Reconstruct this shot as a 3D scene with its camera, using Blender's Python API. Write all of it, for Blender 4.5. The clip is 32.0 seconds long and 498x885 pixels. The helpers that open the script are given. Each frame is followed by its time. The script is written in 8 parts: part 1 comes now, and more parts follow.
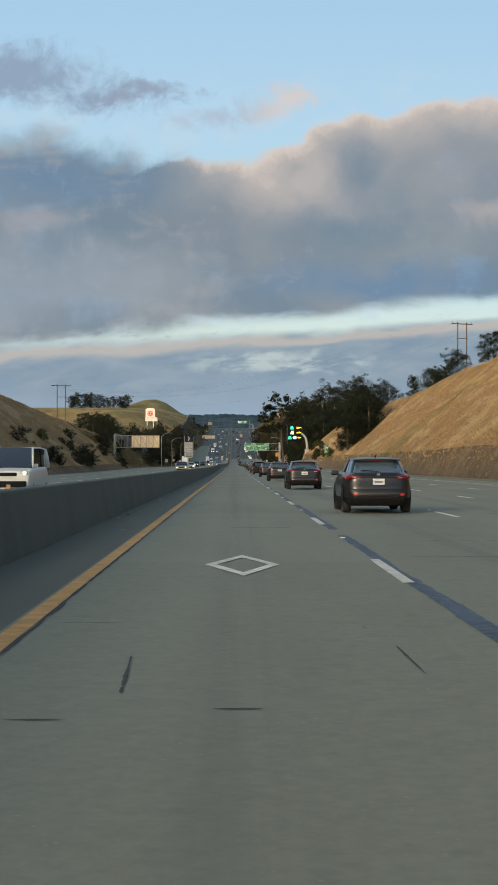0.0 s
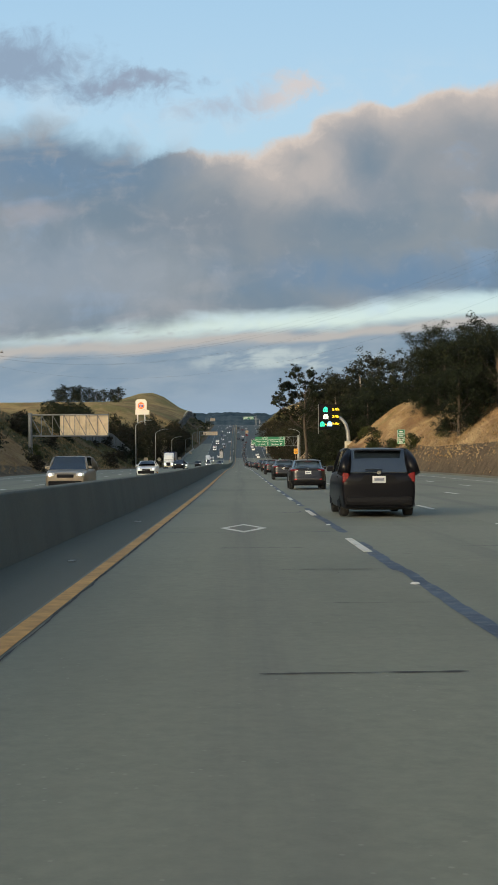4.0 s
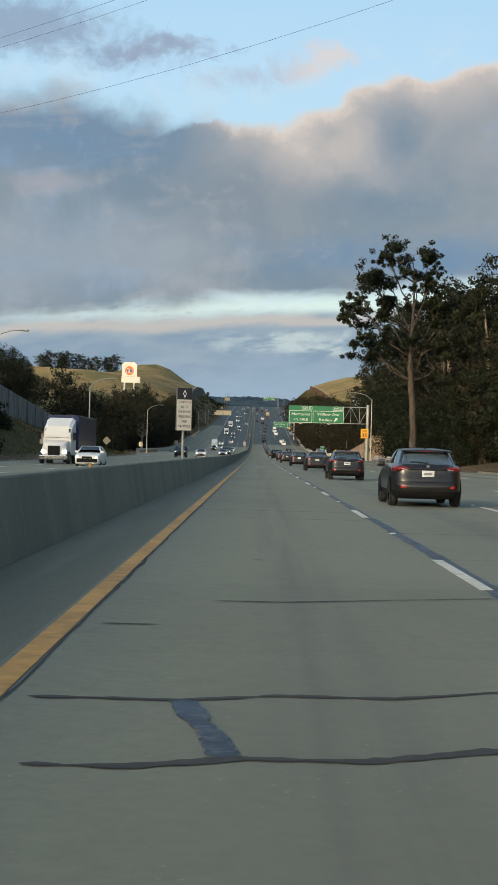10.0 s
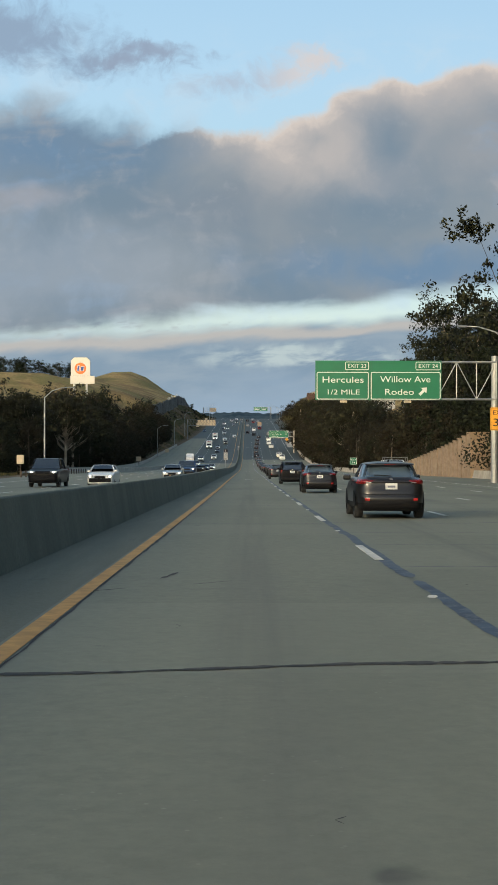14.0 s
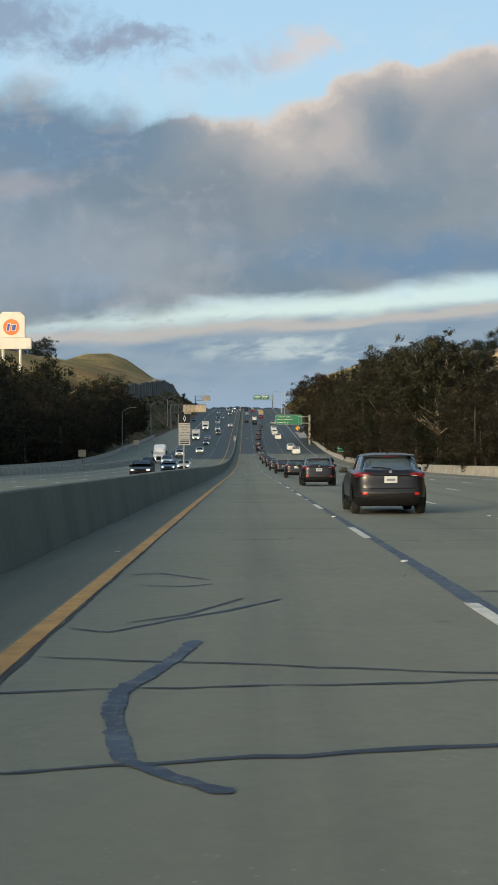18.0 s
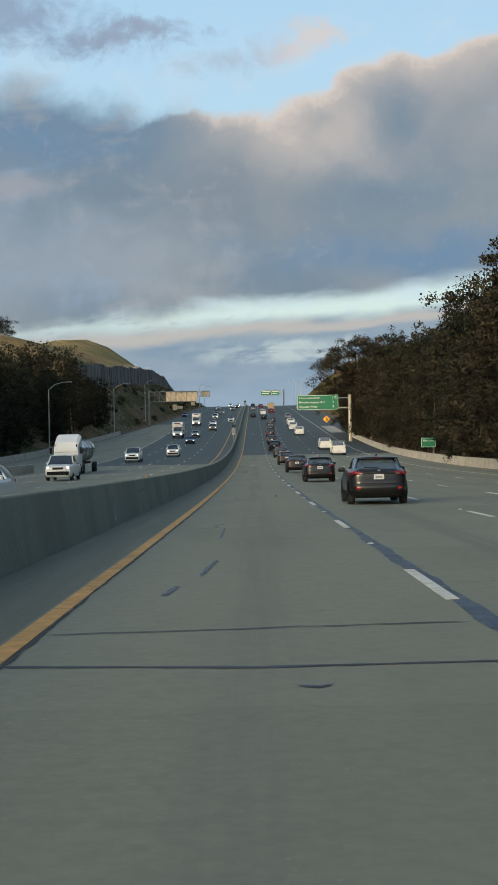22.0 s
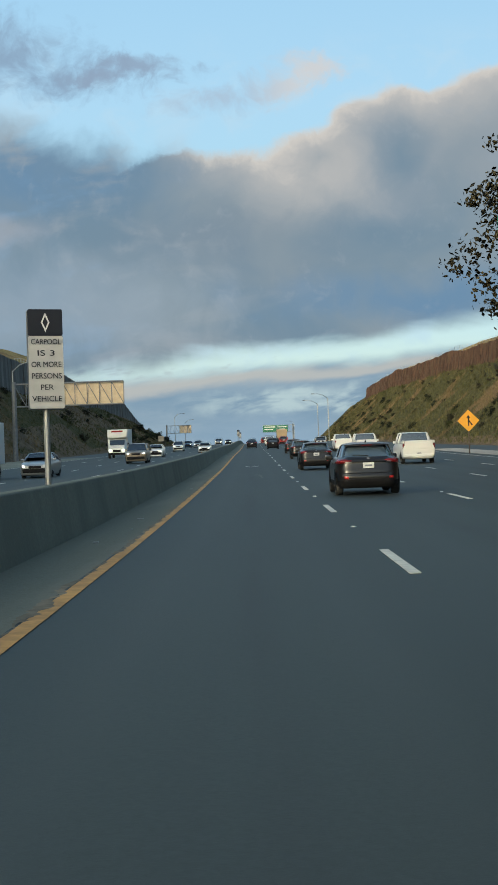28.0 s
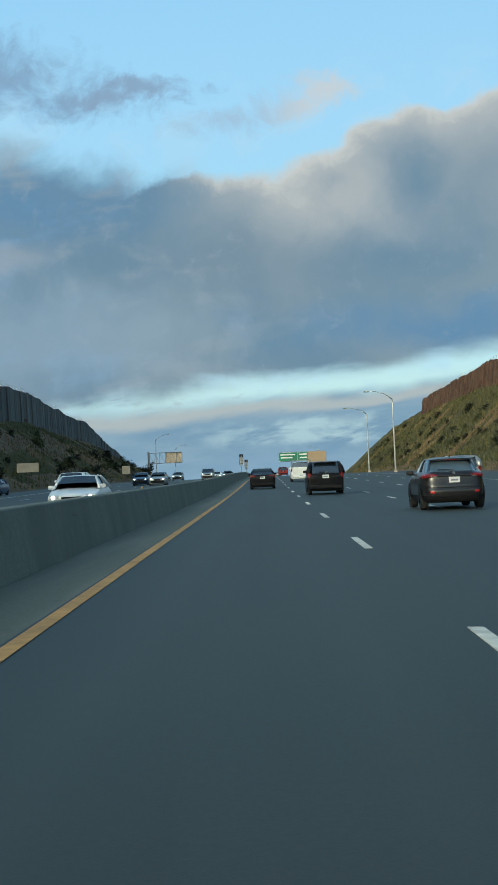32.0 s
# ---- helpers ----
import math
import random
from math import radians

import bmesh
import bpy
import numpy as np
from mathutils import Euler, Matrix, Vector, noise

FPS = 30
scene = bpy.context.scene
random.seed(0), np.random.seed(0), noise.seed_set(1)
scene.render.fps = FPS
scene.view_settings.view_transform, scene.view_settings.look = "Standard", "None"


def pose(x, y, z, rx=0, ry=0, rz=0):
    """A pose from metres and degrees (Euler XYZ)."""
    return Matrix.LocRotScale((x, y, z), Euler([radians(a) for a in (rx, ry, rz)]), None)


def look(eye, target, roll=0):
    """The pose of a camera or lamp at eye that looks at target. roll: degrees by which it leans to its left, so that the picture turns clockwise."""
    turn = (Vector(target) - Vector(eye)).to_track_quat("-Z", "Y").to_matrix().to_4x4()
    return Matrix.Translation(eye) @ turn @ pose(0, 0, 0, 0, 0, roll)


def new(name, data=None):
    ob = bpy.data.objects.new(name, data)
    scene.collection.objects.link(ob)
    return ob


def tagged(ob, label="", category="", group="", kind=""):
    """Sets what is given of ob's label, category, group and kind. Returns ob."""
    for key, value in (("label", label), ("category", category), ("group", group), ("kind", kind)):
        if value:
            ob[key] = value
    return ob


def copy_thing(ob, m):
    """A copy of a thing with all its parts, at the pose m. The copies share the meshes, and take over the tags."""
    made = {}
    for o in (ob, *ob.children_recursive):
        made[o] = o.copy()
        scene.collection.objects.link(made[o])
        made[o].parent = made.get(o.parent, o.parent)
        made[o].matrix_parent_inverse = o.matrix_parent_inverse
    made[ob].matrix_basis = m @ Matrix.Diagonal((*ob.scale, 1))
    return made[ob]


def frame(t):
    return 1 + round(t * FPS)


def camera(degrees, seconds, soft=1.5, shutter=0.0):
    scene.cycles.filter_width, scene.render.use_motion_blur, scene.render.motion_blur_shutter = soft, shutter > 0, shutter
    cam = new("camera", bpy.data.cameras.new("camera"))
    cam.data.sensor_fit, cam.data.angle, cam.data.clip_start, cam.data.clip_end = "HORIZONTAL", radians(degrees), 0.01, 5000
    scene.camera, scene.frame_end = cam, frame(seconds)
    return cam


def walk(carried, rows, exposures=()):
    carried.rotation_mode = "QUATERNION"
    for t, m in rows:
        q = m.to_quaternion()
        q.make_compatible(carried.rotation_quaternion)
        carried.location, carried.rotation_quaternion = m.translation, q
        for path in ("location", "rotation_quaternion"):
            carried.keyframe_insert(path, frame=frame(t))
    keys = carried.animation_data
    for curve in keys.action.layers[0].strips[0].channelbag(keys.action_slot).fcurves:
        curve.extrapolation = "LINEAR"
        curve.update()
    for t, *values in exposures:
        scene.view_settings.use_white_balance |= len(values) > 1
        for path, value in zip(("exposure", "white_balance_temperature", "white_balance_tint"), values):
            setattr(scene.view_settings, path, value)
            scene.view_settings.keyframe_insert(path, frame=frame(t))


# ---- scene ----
# ---------------------------------------------------------------- camera and its walk
cam = camera(20.8, 32.0, soft=1.6)
# seconds, x, y, z, yaw, pitch, roll
ROWS = [
    (0.0, -0.12, 0.00, 1.320, -0.66, -0.38, -0.01),
    (0.5, -0.10, 17.62, 0.924, -0.60, -0.44, 0.07),
    (1.0, -0.09, 35.25, 0.528, -0.53, -0.42, 0.11),
    (1.5, -0.17, 52.86, 0.132, -0.57, -0.43, 0.15),
    (2.0, -0.20, 70.43, -0.267, -0.50, -0.40, 0.24),
    (2.5, -0.28, 87.96, -0.669, -0.48, -0.38, 0.34),
    (3.0, -0.32, 105.46, -1.073, -0.44, -0.40, 0.30),
    (3.5, -0.18, 122.93, -1.477, -0.44, -0.39, 0.31),
    (4.0, -0.10, 140.39, -1.874, -0.45, -0.38, 0.30),
    (4.5, -0.14, 157.84, -2.269, -0.48, -0.36, 0.28),
    (5.0, -0.23, 175.27, -2.662, -0.53, -0.35, 0.26),
    (5.5, -0.31, 192.67, -3.047, -0.59, -0.32, 0.30),
    (6.0, -0.36, 210.00, -3.416, -0.68, -0.30, 0.39),
    (6.5, -0.37, 227.24, -3.764, -0.78, -0.31, 0.35),
    (7.0, -0.33, 244.39, -4.095, -0.77, -0.26, 0.34),
    (7.5, -0.31, 261.53, -4.421, -0.95, -0.25, 0.21),
    (8.0, -0.34, 278.71, -4.753, -0.91, -0.41, -0.01),
    (8.5, -0.32, 295.94, -5.088, -0.77, -0.80, -0.67),
    (9.0, -0.35, 313.19, -5.423, 0.45, -1.67, -1.97),
    (9.5, -0.43, 330.46, -5.766, 0.58, -1.30, -2.06),
    (10.0, -0.47, 347.77, -6.123, 0.32, -0.91, -1.51),
    (10.5, -0.55, 365.06, -6.500, 0.21, -0.59, -1.18),
    (11.0, -0.58, 382.35, -6.890, -0.01, -0.43, -0.97),
    (11.5, -0.46, 399.73, -7.291, -0.21, -0.36, -0.49),
    (12.0, -0.33, 417.30, -7.697, -0.27, -0.28, -0.28),
    (12.5, -0.18, 435.16, -8.116, -0.36, -0.25, -0.14),
    (13.0, -0.08, 453.25, -8.547, -0.28, -0.20, -0.20),
    (13.5, -0.10, 471.36, -8.977, -0.28, -0.22, -0.13),
    (14.0, -0.09, 489.30, -9.390, -0.07, -0.16, -0.10),
    (14.5, -0.14, 507.02, -9.784, -0.07, -0.20, 0.11),
    (15.0, -0.17, 524.63, -10.167, -0.04, -0.22, 0.18),
    (15.5, -0.22, 542.15, -10.541, -0.01, -0.22, 0.14),
    (16.0, -0.26, 559.62, -10.899, 0.02, -0.21, 0.06),
    (16.5, -0.29, 576.99, -11.239, 0.03, -0.20, 0.06),
    (17.0, -0.28, 594.26, -11.559, -0.01, -0.19, 0.13),
    (17.5, -0.27, 611.54, -11.874, -0.07, -0.23, 0.31),
    (18.0, -0.23, 628.93, -12.198, -0.12, -0.29, 0.26),
    (18.5, -0.16, 646.49, -12.529, -0.08, -0.23, 0.33),
    (19.0, -0.08, 664.15, -12.859, -0.07, -0.22, 0.58),
    (19.5, -0.04, 681.83, -13.192, -0.05, -0.28, 0.62),
    (20.0, -0.03, 699.46, -13.529, -0.11, -0.30, 0.67),
    (20.5, 0.02, 716.99, -13.880, -0.07, -0.25, 0.83),
    (21.0, 0.05, 734.46, -14.241, -0.03, -0.22, 1.00),
    (21.5, 0.00, 751.95, -14.591, 0.08, -0.11, 1.02),
    (22.0, -0.03, 769.52, -14.912, 0.19, 0.00, 1.05),
    (22.5, -0.07, 787.23, -15.209, 0.20, 0.06, 1.08),
    (23.0, -0.11, 805.03, -15.488, 0.24, 0.12, 1.03),
    (23.5, -0.14, 822.84, -15.733, 0.33, 0.32, 1.07),
    (24.0, -0.17, 840.56, -15.926, 0.29, 0.48, 1.25),
    (24.5, -0.18, 858.12, -16.078, 0.29, 0.67, 1.25),
    (25.0, -0.21, 875.58, -16.193, 0.29, 0.87, 1.15),
    (25.5, -0.22, 893.08, -16.244, 0.24, 1.08, 1.37),
    (26.0, -0.20, 910.73, -16.205, 0.21, 1.30, 1.56),
    (26.5, -0.15, 928.62, -16.077, 0.22, 1.55, 1.72),
    (27.0, -0.07, 946.68, -15.872, 0.24, 1.80, 1.86),
    (27.5, 0.02, 964.76, -15.578, 0.24, 2.05, 1.97),
    (28.0, 0.09, 982.76, -15.185, 0.22, 2.30, 2.05),
    (28.5, 0.12, 1000.67, -14.672, 0.22, 2.55, 2.08),
    (29.0, 0.16, 1018.53, -14.04, 0.32, 2.83, 2.17),
    (29.5, 0.2, 1036.33, -13.35, 0.34, 3.04, 2.22),
    (30.0, 0.23, 1054.05, -12.642, 0.41, 3.28, 2.32),
    (30.5, 0.27, 1071.65, -11.9, 0.52, 3.46, 2.29),
    (31.0, 0.29, 1089.16, -11.11, 0.61, 3.58, 2.3),
    (31.5, 0.26, 1106.63, -10.31, 0.71, 3.65, 2.31),
    (32.0, 0.22, 1124.11, -9.54, 0.79, 3.7, 2.37),
]
walk(cam, [(t, pose(x, y, z, 90 + p, r, w)) for t, x, y, z, w, p, r in ROWS],
     exposures=[(0, 0.85, 6300, 5), (7.5, 0.9, 6300, 5), (9, 1.05, 6250, 4), (11, 0.93, 6220, 4), (24, 0.9, 6200, 4), (26, 0.9, 6120, 2), (28, 0.9, 5850, -2), (30, 0.88, 5540, -6), (32, 0.86, 5360, -9)])

# ---------------------------------------------------------------- world, sun, sky
SUN_EL, SUN_AZ = 13.0, 215.0          # low evening sun, behind the camera and to its left


def srgb(r, g, b):
    return tuple((c / 255 / 12.92 if c / 255 <= 0.04045 else ((c / 255 + 0.055) / 1.055) ** 2.4) for c in (r, g, b)) + (1.0,)


class Graph:
    """Short calls for shader nodes."""

    def __init__(self, tree):
        self.t = tree
        tree.nodes.clear()

    def add(self, kind, **kw):
        n = self.t.nodes.new(kind)
        for key, v in kw.items():
            if key == "operation":
                n.operation = v
            elif key == "blend_type":
                n.blend_type = v
        return n

    def put(self, sock, v):
        if isinstance(v, (int, float)):
            sock.default_value = v
        elif isinstance(v, tuple):
            sock.default_value = v
        else:
            self.t.links.new(v, sock)

    def m(self, op, a, b=0.0, c=0.0, clamp=False):
        n = self.add("ShaderNodeMath", operation=op)
        n.use_clamp = clamp
        self.put(n.inputs[0], a), self.put(n.inputs[1], b), self.put(n.inputs[2], c)
        return n.outputs[0]

    def step(self, v, lo, hi):
        n = self.add("ShaderNodeMapRange")
        n.interpolation_type = "SMOOTHSTEP"
        self.put(n.inputs[0], v)
        n.inputs[1].default_value, n.inputs[2].default_value = lo, hi
        return n.outputs[0]

    def mix(self, f, a, b, kind="MIX"):
        n = self.add("ShaderNodeMixRGB", blend_type=kind)
        self.put(n.inputs[0], f), self.put(n.inputs[1], a), self.put(n.inputs[2], b)
        return n.outputs[0]

    def xyz(self, x, y, z):
        n = self.add("ShaderNodeCombineXYZ")
        self.put(n.inputs[0], x), self.put(n.inputs[1], y), self.put(n.inputs[2], z)
        return n.outputs[0]

    def split(self, v):
        n = self.add("ShaderNodeSeparateXYZ")
        self.put(n.inputs[0], v)
        return n.outputs[0], n.outputs[1], n.outputs[2]

    def noise(self, v, scale, detail=4.0, rough=0.55, dist=0.0):
        n = self.add("ShaderNodeTexNoise")
        self.put(n.inputs["Vector"], v)
        n.inputs["Scale"].default_value, n.inputs["Detail"].default_value = scale, detail
        n.inputs["Roughness"].default_value, n.inputs["Distortion"].default_value = rough, dist
        return n.outputs["Fac"]

    def voronoi(self, v, scale, feature="F1"):
        n = self.add("ShaderNodeTexVoronoi")
        n.feature = feature
        self.put(n.inputs["Vector"], v)
        n.inputs["Scale"].default_value = scale
        return n.outputs["Distance"]

    def ramp(self, f, stops):
        n = self.add("ShaderNodeValToRGB")
        self.put(n.inputs[0], f)
        e = n.color_ramp.elements
        while len(e) < len(stops):
            e.new(0.5)
        for el, (p, c) in zip(e, stops):
            el.position = p
            el.color = c if isinstance(c, tuple) else (c, c, c, 1)
        return n.outputs[0]

    def place(self, kind="Object"):
        return self.add("ShaderNodeTexCoord").outputs[kind]

    def mapped(self, v, sx, sy, sz):
        n = self.add("ShaderNodeVectorMath", operation="MULTIPLY")
        self.put(n.inputs[0], v)
        n.inputs[1].default_value = (sx, sy, sz)
        return n.outputs[0]

    def random(self):
        return self.add("ShaderNodeObjectInfo").outputs["Random"]

    def island(self):
        return self.add("ShaderNodeNewGeometry").outputs["Random Per Island"]


world = bpy.data.worlds.new("evening_sky")
scene.world = world
world.use_nodes = True
g = Graph(world.node_tree)
sky = g.add("ShaderNodeTexSky")
sky.sky_type = "NISHITA"
sky.sun_disc = False
sky.sun_elevation, sky.sun_rotation = radians(SUN_EL), radians(SUN_AZ)
sky.air_density, sky.dust_density, sky.ozone_density = 1.0, 3.5, 0.8
bg = g.add("ShaderNodeBackground")
bg.inputs[1].default_value = 0.15
g.put(bg.inputs[0], sky.outputs[0])
g.t.links.new(bg.outputs[0], g.add("ShaderNodeOutputWorld").inputs[0])

sun = new("sun", bpy.data.lights.new("sun", "SUN"))
sun.data.energy, sun.data.angle, sun.data.color = 0.9, radians(18), (1.0, 0.80, 0.60)
sa, se = radians(SUN_AZ), radians(SUN_EL)
sun.matrix_world = look((math.sin(sa) * math.cos(se) * 50, math.cos(sa) * math.cos(se) * 50, math.sin(se) * 50), (0, 0, 0))


def cloud_material():
    """Evening cloud bank: gaps of blue, a pale bright band low down, warm lit cloud tops."""
    mat = bpy.data.materials.new("evening_clouds")
    mat.use_nodes = True
    g = Graph(mat.node_tree)
    x, y, z = g.split(g.place())
    ahead = g.m("MAXIMUM", y, 400.0)
    u = g.m("DIVIDE", x, ahead)                                  # tangent to the side
    w = g.m("DIVIDE", z, ahead)                                  # tangent upward
    # chart of the sky: X to the right, Y down from high sky (0) to the horizon (8.2)
    X0 = g.m("ADD", g.m("MULTIPLY", u, 25.9), 4.65)
    Y0 = g.m("SUBTRACT", 8.19, g.m("MULTIPLY", w, 25.95))
    P0 = g.xyz(X0, Y0, 0.0)

    def warp(p, scale, amount, detail=3.0, seed=0.0):
        n = g.add("ShaderNodeTexNoise")
        q = g.add("ShaderNodeVectorMath", operation="ADD")
        g.put(q.inputs[0], p)
        q.inputs[1].default_value = (seed, seed * 1.7, seed * 0.3)
        g.put(n.inputs["Vector"], q.outputs[0])
        n.inputs["Scale"].default_value, n.inputs["Detail"].default_value = scale, detail
        n.inputs["Roughness"].default_value = 0.6
        c = g.add("ShaderNodeVectorMath", operation="SUBTRACT")
        g.put(c.inputs[0], n.outputs["Color"])
        c.inputs[1].default_value = (0.5, 0.5, 0.5)
        m = g.add("ShaderNodeVectorMath", operation="MULTIPLY_ADD")
        g.put(m.inputs[0], c.outputs[0])
        m.inputs[1].default_value = (amount, amount, 0.0)
        g.put(m.inputs[2], p)
        return m.outputs[0]

    P = warp(P0, 0.7, 0.8, 2.0)
    P = warp(P, 2.2, 0.26, 4.0, 3.0)
    X, Y, _ = g.split(P)
    n_big = g.m("SUBTRACT", g.noise(P0, 0.42, 4.0, 0.5, 0.4), 0.5)
    n_mid = g.m("SUBTRACT", g.noise(P, 1.3, 5.0, 0.55, 0.2), 0.5)
    n_fine = g.m("SUBTRACT", g.noise(P, 4.0, 5.0, 0.6, 0.1), 0.5)
    flat = g.xyz(g.m("ADD", X0, g.m("MULTIPLY", Y0, -0.16)), g.m("MULTIPLY", g.m("ADD", Y0, g.m("MULTIPLY", X0, 0.10)), 3.2), 3.0)
    n_str = g.m("SUBTRACT", g.noise(flat, 0.42, 5.0, 0.5, 0.5), 0.5)
    n_str2 = g.m("SUBTRACT", g.noise(flat, 1.1, 4.0, 0.55, 0.3), 0.5)

    def spot(cx, cy, rx, ry, px=X, py=Y):
        """Signed depth inside an oval, in chart units."""
        a = g.m("DIVIDE", g.m("SUBTRACT", px, cx), rx)
        b = g.m("DIVIDE", g.m("SUBTRACT", py, cy), ry)
        r = g.m("SQRT", g.m("ADD", g.m("MULTIPLY", a, a), g.m("MULTIPLY", b, b)))
        return g.m("MULTIPLY", g.m("SUBTRACT", 1.0, r), min(rx, ry))

    def soft(cx, cy, rx, ry, k=1.0):
        """A patch of 0 to 1 that fades to its rim."""
        return g.step(g.m("ADD", spot(cx, cy, rx, ry), g.m("MULTIPLY", n_mid, 0.9 * min(rx, ry))), 0.0, min(rx, ry) * k)

    def lay(col, f, k, c):
        return g.mix(g.m("MULTIPLY", f, k), col, srgb(*c))

    # open sky behind
    col = g.ramp(g.m("DIVIDE", Y0, 8.4), [(0.0, srgb(170, 202, 229)), (0.25, srgb(182, 210, 232)), (0.45, srgb(186, 214, 230)), (0.66, srgb(206, 226, 230)), (0.735, srgb(216, 228, 220)), (0.80, srgb(196, 206, 206)), (0.9, srgb(160, 176, 192)), (1.0, srgb(156, 170, 186))])
    # thin veil and ragged wisps in the upper sky
    veil = g.m("MULTIPLY", g.step(g.m("ADD", n_mid, g.m("MULTIPLY", n_str, 0.8)), -0.04, 0.28), g.step(Y0, 0.9, 1.9))
    col = lay(col, veil, 0.55, (196, 212, 226))
    w1 = g.m("MAXIMUM", g.m("MAXIMUM", spot(0.3, 1.35, 1.9, 0.62), spot(2.0, 1.75, 1.3, 0.40)), spot(-2.4, 1.0, 2.6, 0.9))
    w1 = g.step(g.m("ADD", w1, g.m("MULTIPLY", n_fine, 0.8)), -0.16, 0.46)
    col = lay(col, w1, 0.86, (142, 156, 178))
    w2 = g.step(g.m("ADD", g.m("MAXIMUM", spot(3.1, 1.62, 0.9, 0.22), spot(2.5, 1.78, 0.7, 0.2)), g.m("MULTIPLY", n_fine, 0.42)), -0.06, 0.2)
    col = lay(col, w2, 0.85, (150, 160, 180))
    w3 = g.step(g.m("ADD", g.m("MAXIMUM", g.m("MAXIMUM", spot(5.7, 1.72, 0.55, 0.30), spot(5.2, 1.95, 0.55, 0.26)), spot(4.25, 2.15, 0.9, 0.2)), g.m("MULTIPLY", n_fine, 0.55)), -0.10, 0.26)
    w3c = g.mix(g.step(X0, 4.6, 5.7), srgb(178, 188, 204), srgb(216, 202, 198))
    col = g.mix(g.m("MULTIPLY", w3, 0.85), col, w3c)
    # low layers under the bright band
    lowY = g.m("ADD", g.m("ADD", Y0, g.m("MULTIPLY", X0, 0.062)), g.m("MULTIPLY", n_str, 0.55))
    low = g.step(lowY, 6.50, 6.72)
    low_col = g.mix(g.step(n_str2, -0.25, 0.25), srgb(132, 150, 168), srgb(152, 164, 176))
    low_col = g.mix(g.step(g.m("ADD", Y0, n_str), 6.9, 8.0), low_col, srgb(152, 168, 186))
    pink = g.step(g.m("ABSOLUTE", g.m("SUBTRACT", g.m("ADD", lowY, g.m("MULTIPLY", n_str2, 0.25)), 6.74)), 0.19, 0.02)
    low_col = lay(low_col, pink, 0.8, (196, 186, 178))
    glint = g.m("MULTIPLY", soft(5.6, 6.84, 2.3, 0.24, 0.7), g.step(n_str2, -0.12, 0.1))
    low_col = lay(low_col, glint, 0.75, (198, 206, 204))
    col = g.mix(low, col, low_col)
    dash = g.m("MULTIPLY", g.step(n_str2, 0.10, 0.22), g.step(g.m("ABSOLUTE", g.m("SUBTRACT", lowY, 6.46)), 0.22, 0.05))
    col = lay(col, dash, 0.8, (178, 180, 182))
    # the main bank: rounded heads along its top
    heads = g.m("SMOOTH_MAX", g.m("SMOOTH_MAX", spot(9.3, 3.8, 3.1, 2.05), spot(7.2, 3.2, 1.35, 1.15), 0.3), g.m("SMOOTH_MAX", spot(5.8, 3.2, 0.9, 0.55), spot(4.15, 4.0, 1.6, 1.2), 0.25), 0.3)
    heads = g.m("MAXIMUM", heads, spot(13.0, 3.6, 3.6, 2.3))
    left = g.m("MAXIMUM", spot(0.6, 4.2, 3.1, 1.75), spot(-4.0, 3.9, 3.6, 2.2))
    body = g.m("SMOOTH_MAX", g.m("MULTIPLY", g.m("SUBTRACT", Y, 3.2), 0.9), heads, 0.6)
    edge_r = g.m("ADD", body, g.m("MULTIPLY", n_fine, 0.16))
    edge_l = g.m("ADD", g.m("MAXIMUM", left, body), g.m("MULTIPLY", n_mid, 0.8))
    under = g.m("SUBTRACT", 6.64, g.m("ADD", g.m("ADD", Y0, g.m("MULTIPLY", X0, 0.105)), g.m("ADD", g.m("MULTIPLY", n_str, 0.6), g.m("MULTIPLY", n_mid, 0.22))))
    bank = g.m("MULTIPLY", g.m("MAXIMUM", g.step(edge_r, -0.04, 0.15), g.m("MULTIPLY", g.step(edge_l, -0.25, 0.5), g.step(X0, 4.4, 3.0))), g.step(under, -0.08, 0.26))
    bc = g.mix(g.step(n_big, -0.16, 0.16), srgb(122, 137, 152), srgb(143, 149, 156))
    bc = lay(bc, soft(0.8, 3.2, 3.9, 1.35), 0.85, (112, 136, 162))
    bc = lay(bc, soft(7.6, 5.25, 4.2, 0.62), 0.9, (112, 137, 164))
    bc = lay(bc, soft(8.9, 3.1, 2.6, 1.5), 0.6, (160, 158, 162))
    bc = lay(bc, soft(4.4, 4.3, 2.6, 1.1), 0.35, (128, 134, 146))
    streaks = g.step(g.m("ADD", n_str, g.m("MULTIPLY", n_mid, 0.5)), 0.02, 0.24)
    bc = lay(bc, g.m("MULTIPLY", streaks, g.step(X0, 6.4, 2.6)), 0.66, (160, 160, 164))
    blue = g.m("MULTIPLY", g.step(g.m("SUBTRACT", g.m("MULTIPLY", n_mid, 0.6), n_str), 0.04, 0.26), g.m("MAXIMUM", g.step(X0, 4.2, 1.5), g.step(X0, 7.0, 9.4)))
    bc = lay(bc, blue, 0.42, (136, 160, 188))
    bc = lay(bc, g.m("MULTIPLY", g.step(n_fine, -0.02, 0.28), g.step(n_mid, -0.1, 0.15)), 0.30, (168, 168, 174))
    bc = lay(bc, soft(1.0, 5.3, 4.4, 1.25, 0.8), 0.50, (163, 169, 180))
    bc = lay(bc, soft(9.6, 4.0, 1.0, 0.36), 0.6, (188, 176, 172))
    bc = lay(bc, soft(0.9, 4.15, 1.2, 0.34), 0.5, (176, 168, 170))
    lit = g.m("MULTIPLY", g.step(g.m("ADD", edge_r, g.m("MULTIPLY", n_mid, 0.5)), 1.05, 0.0), g.step(X0, 3.0, 5.4))
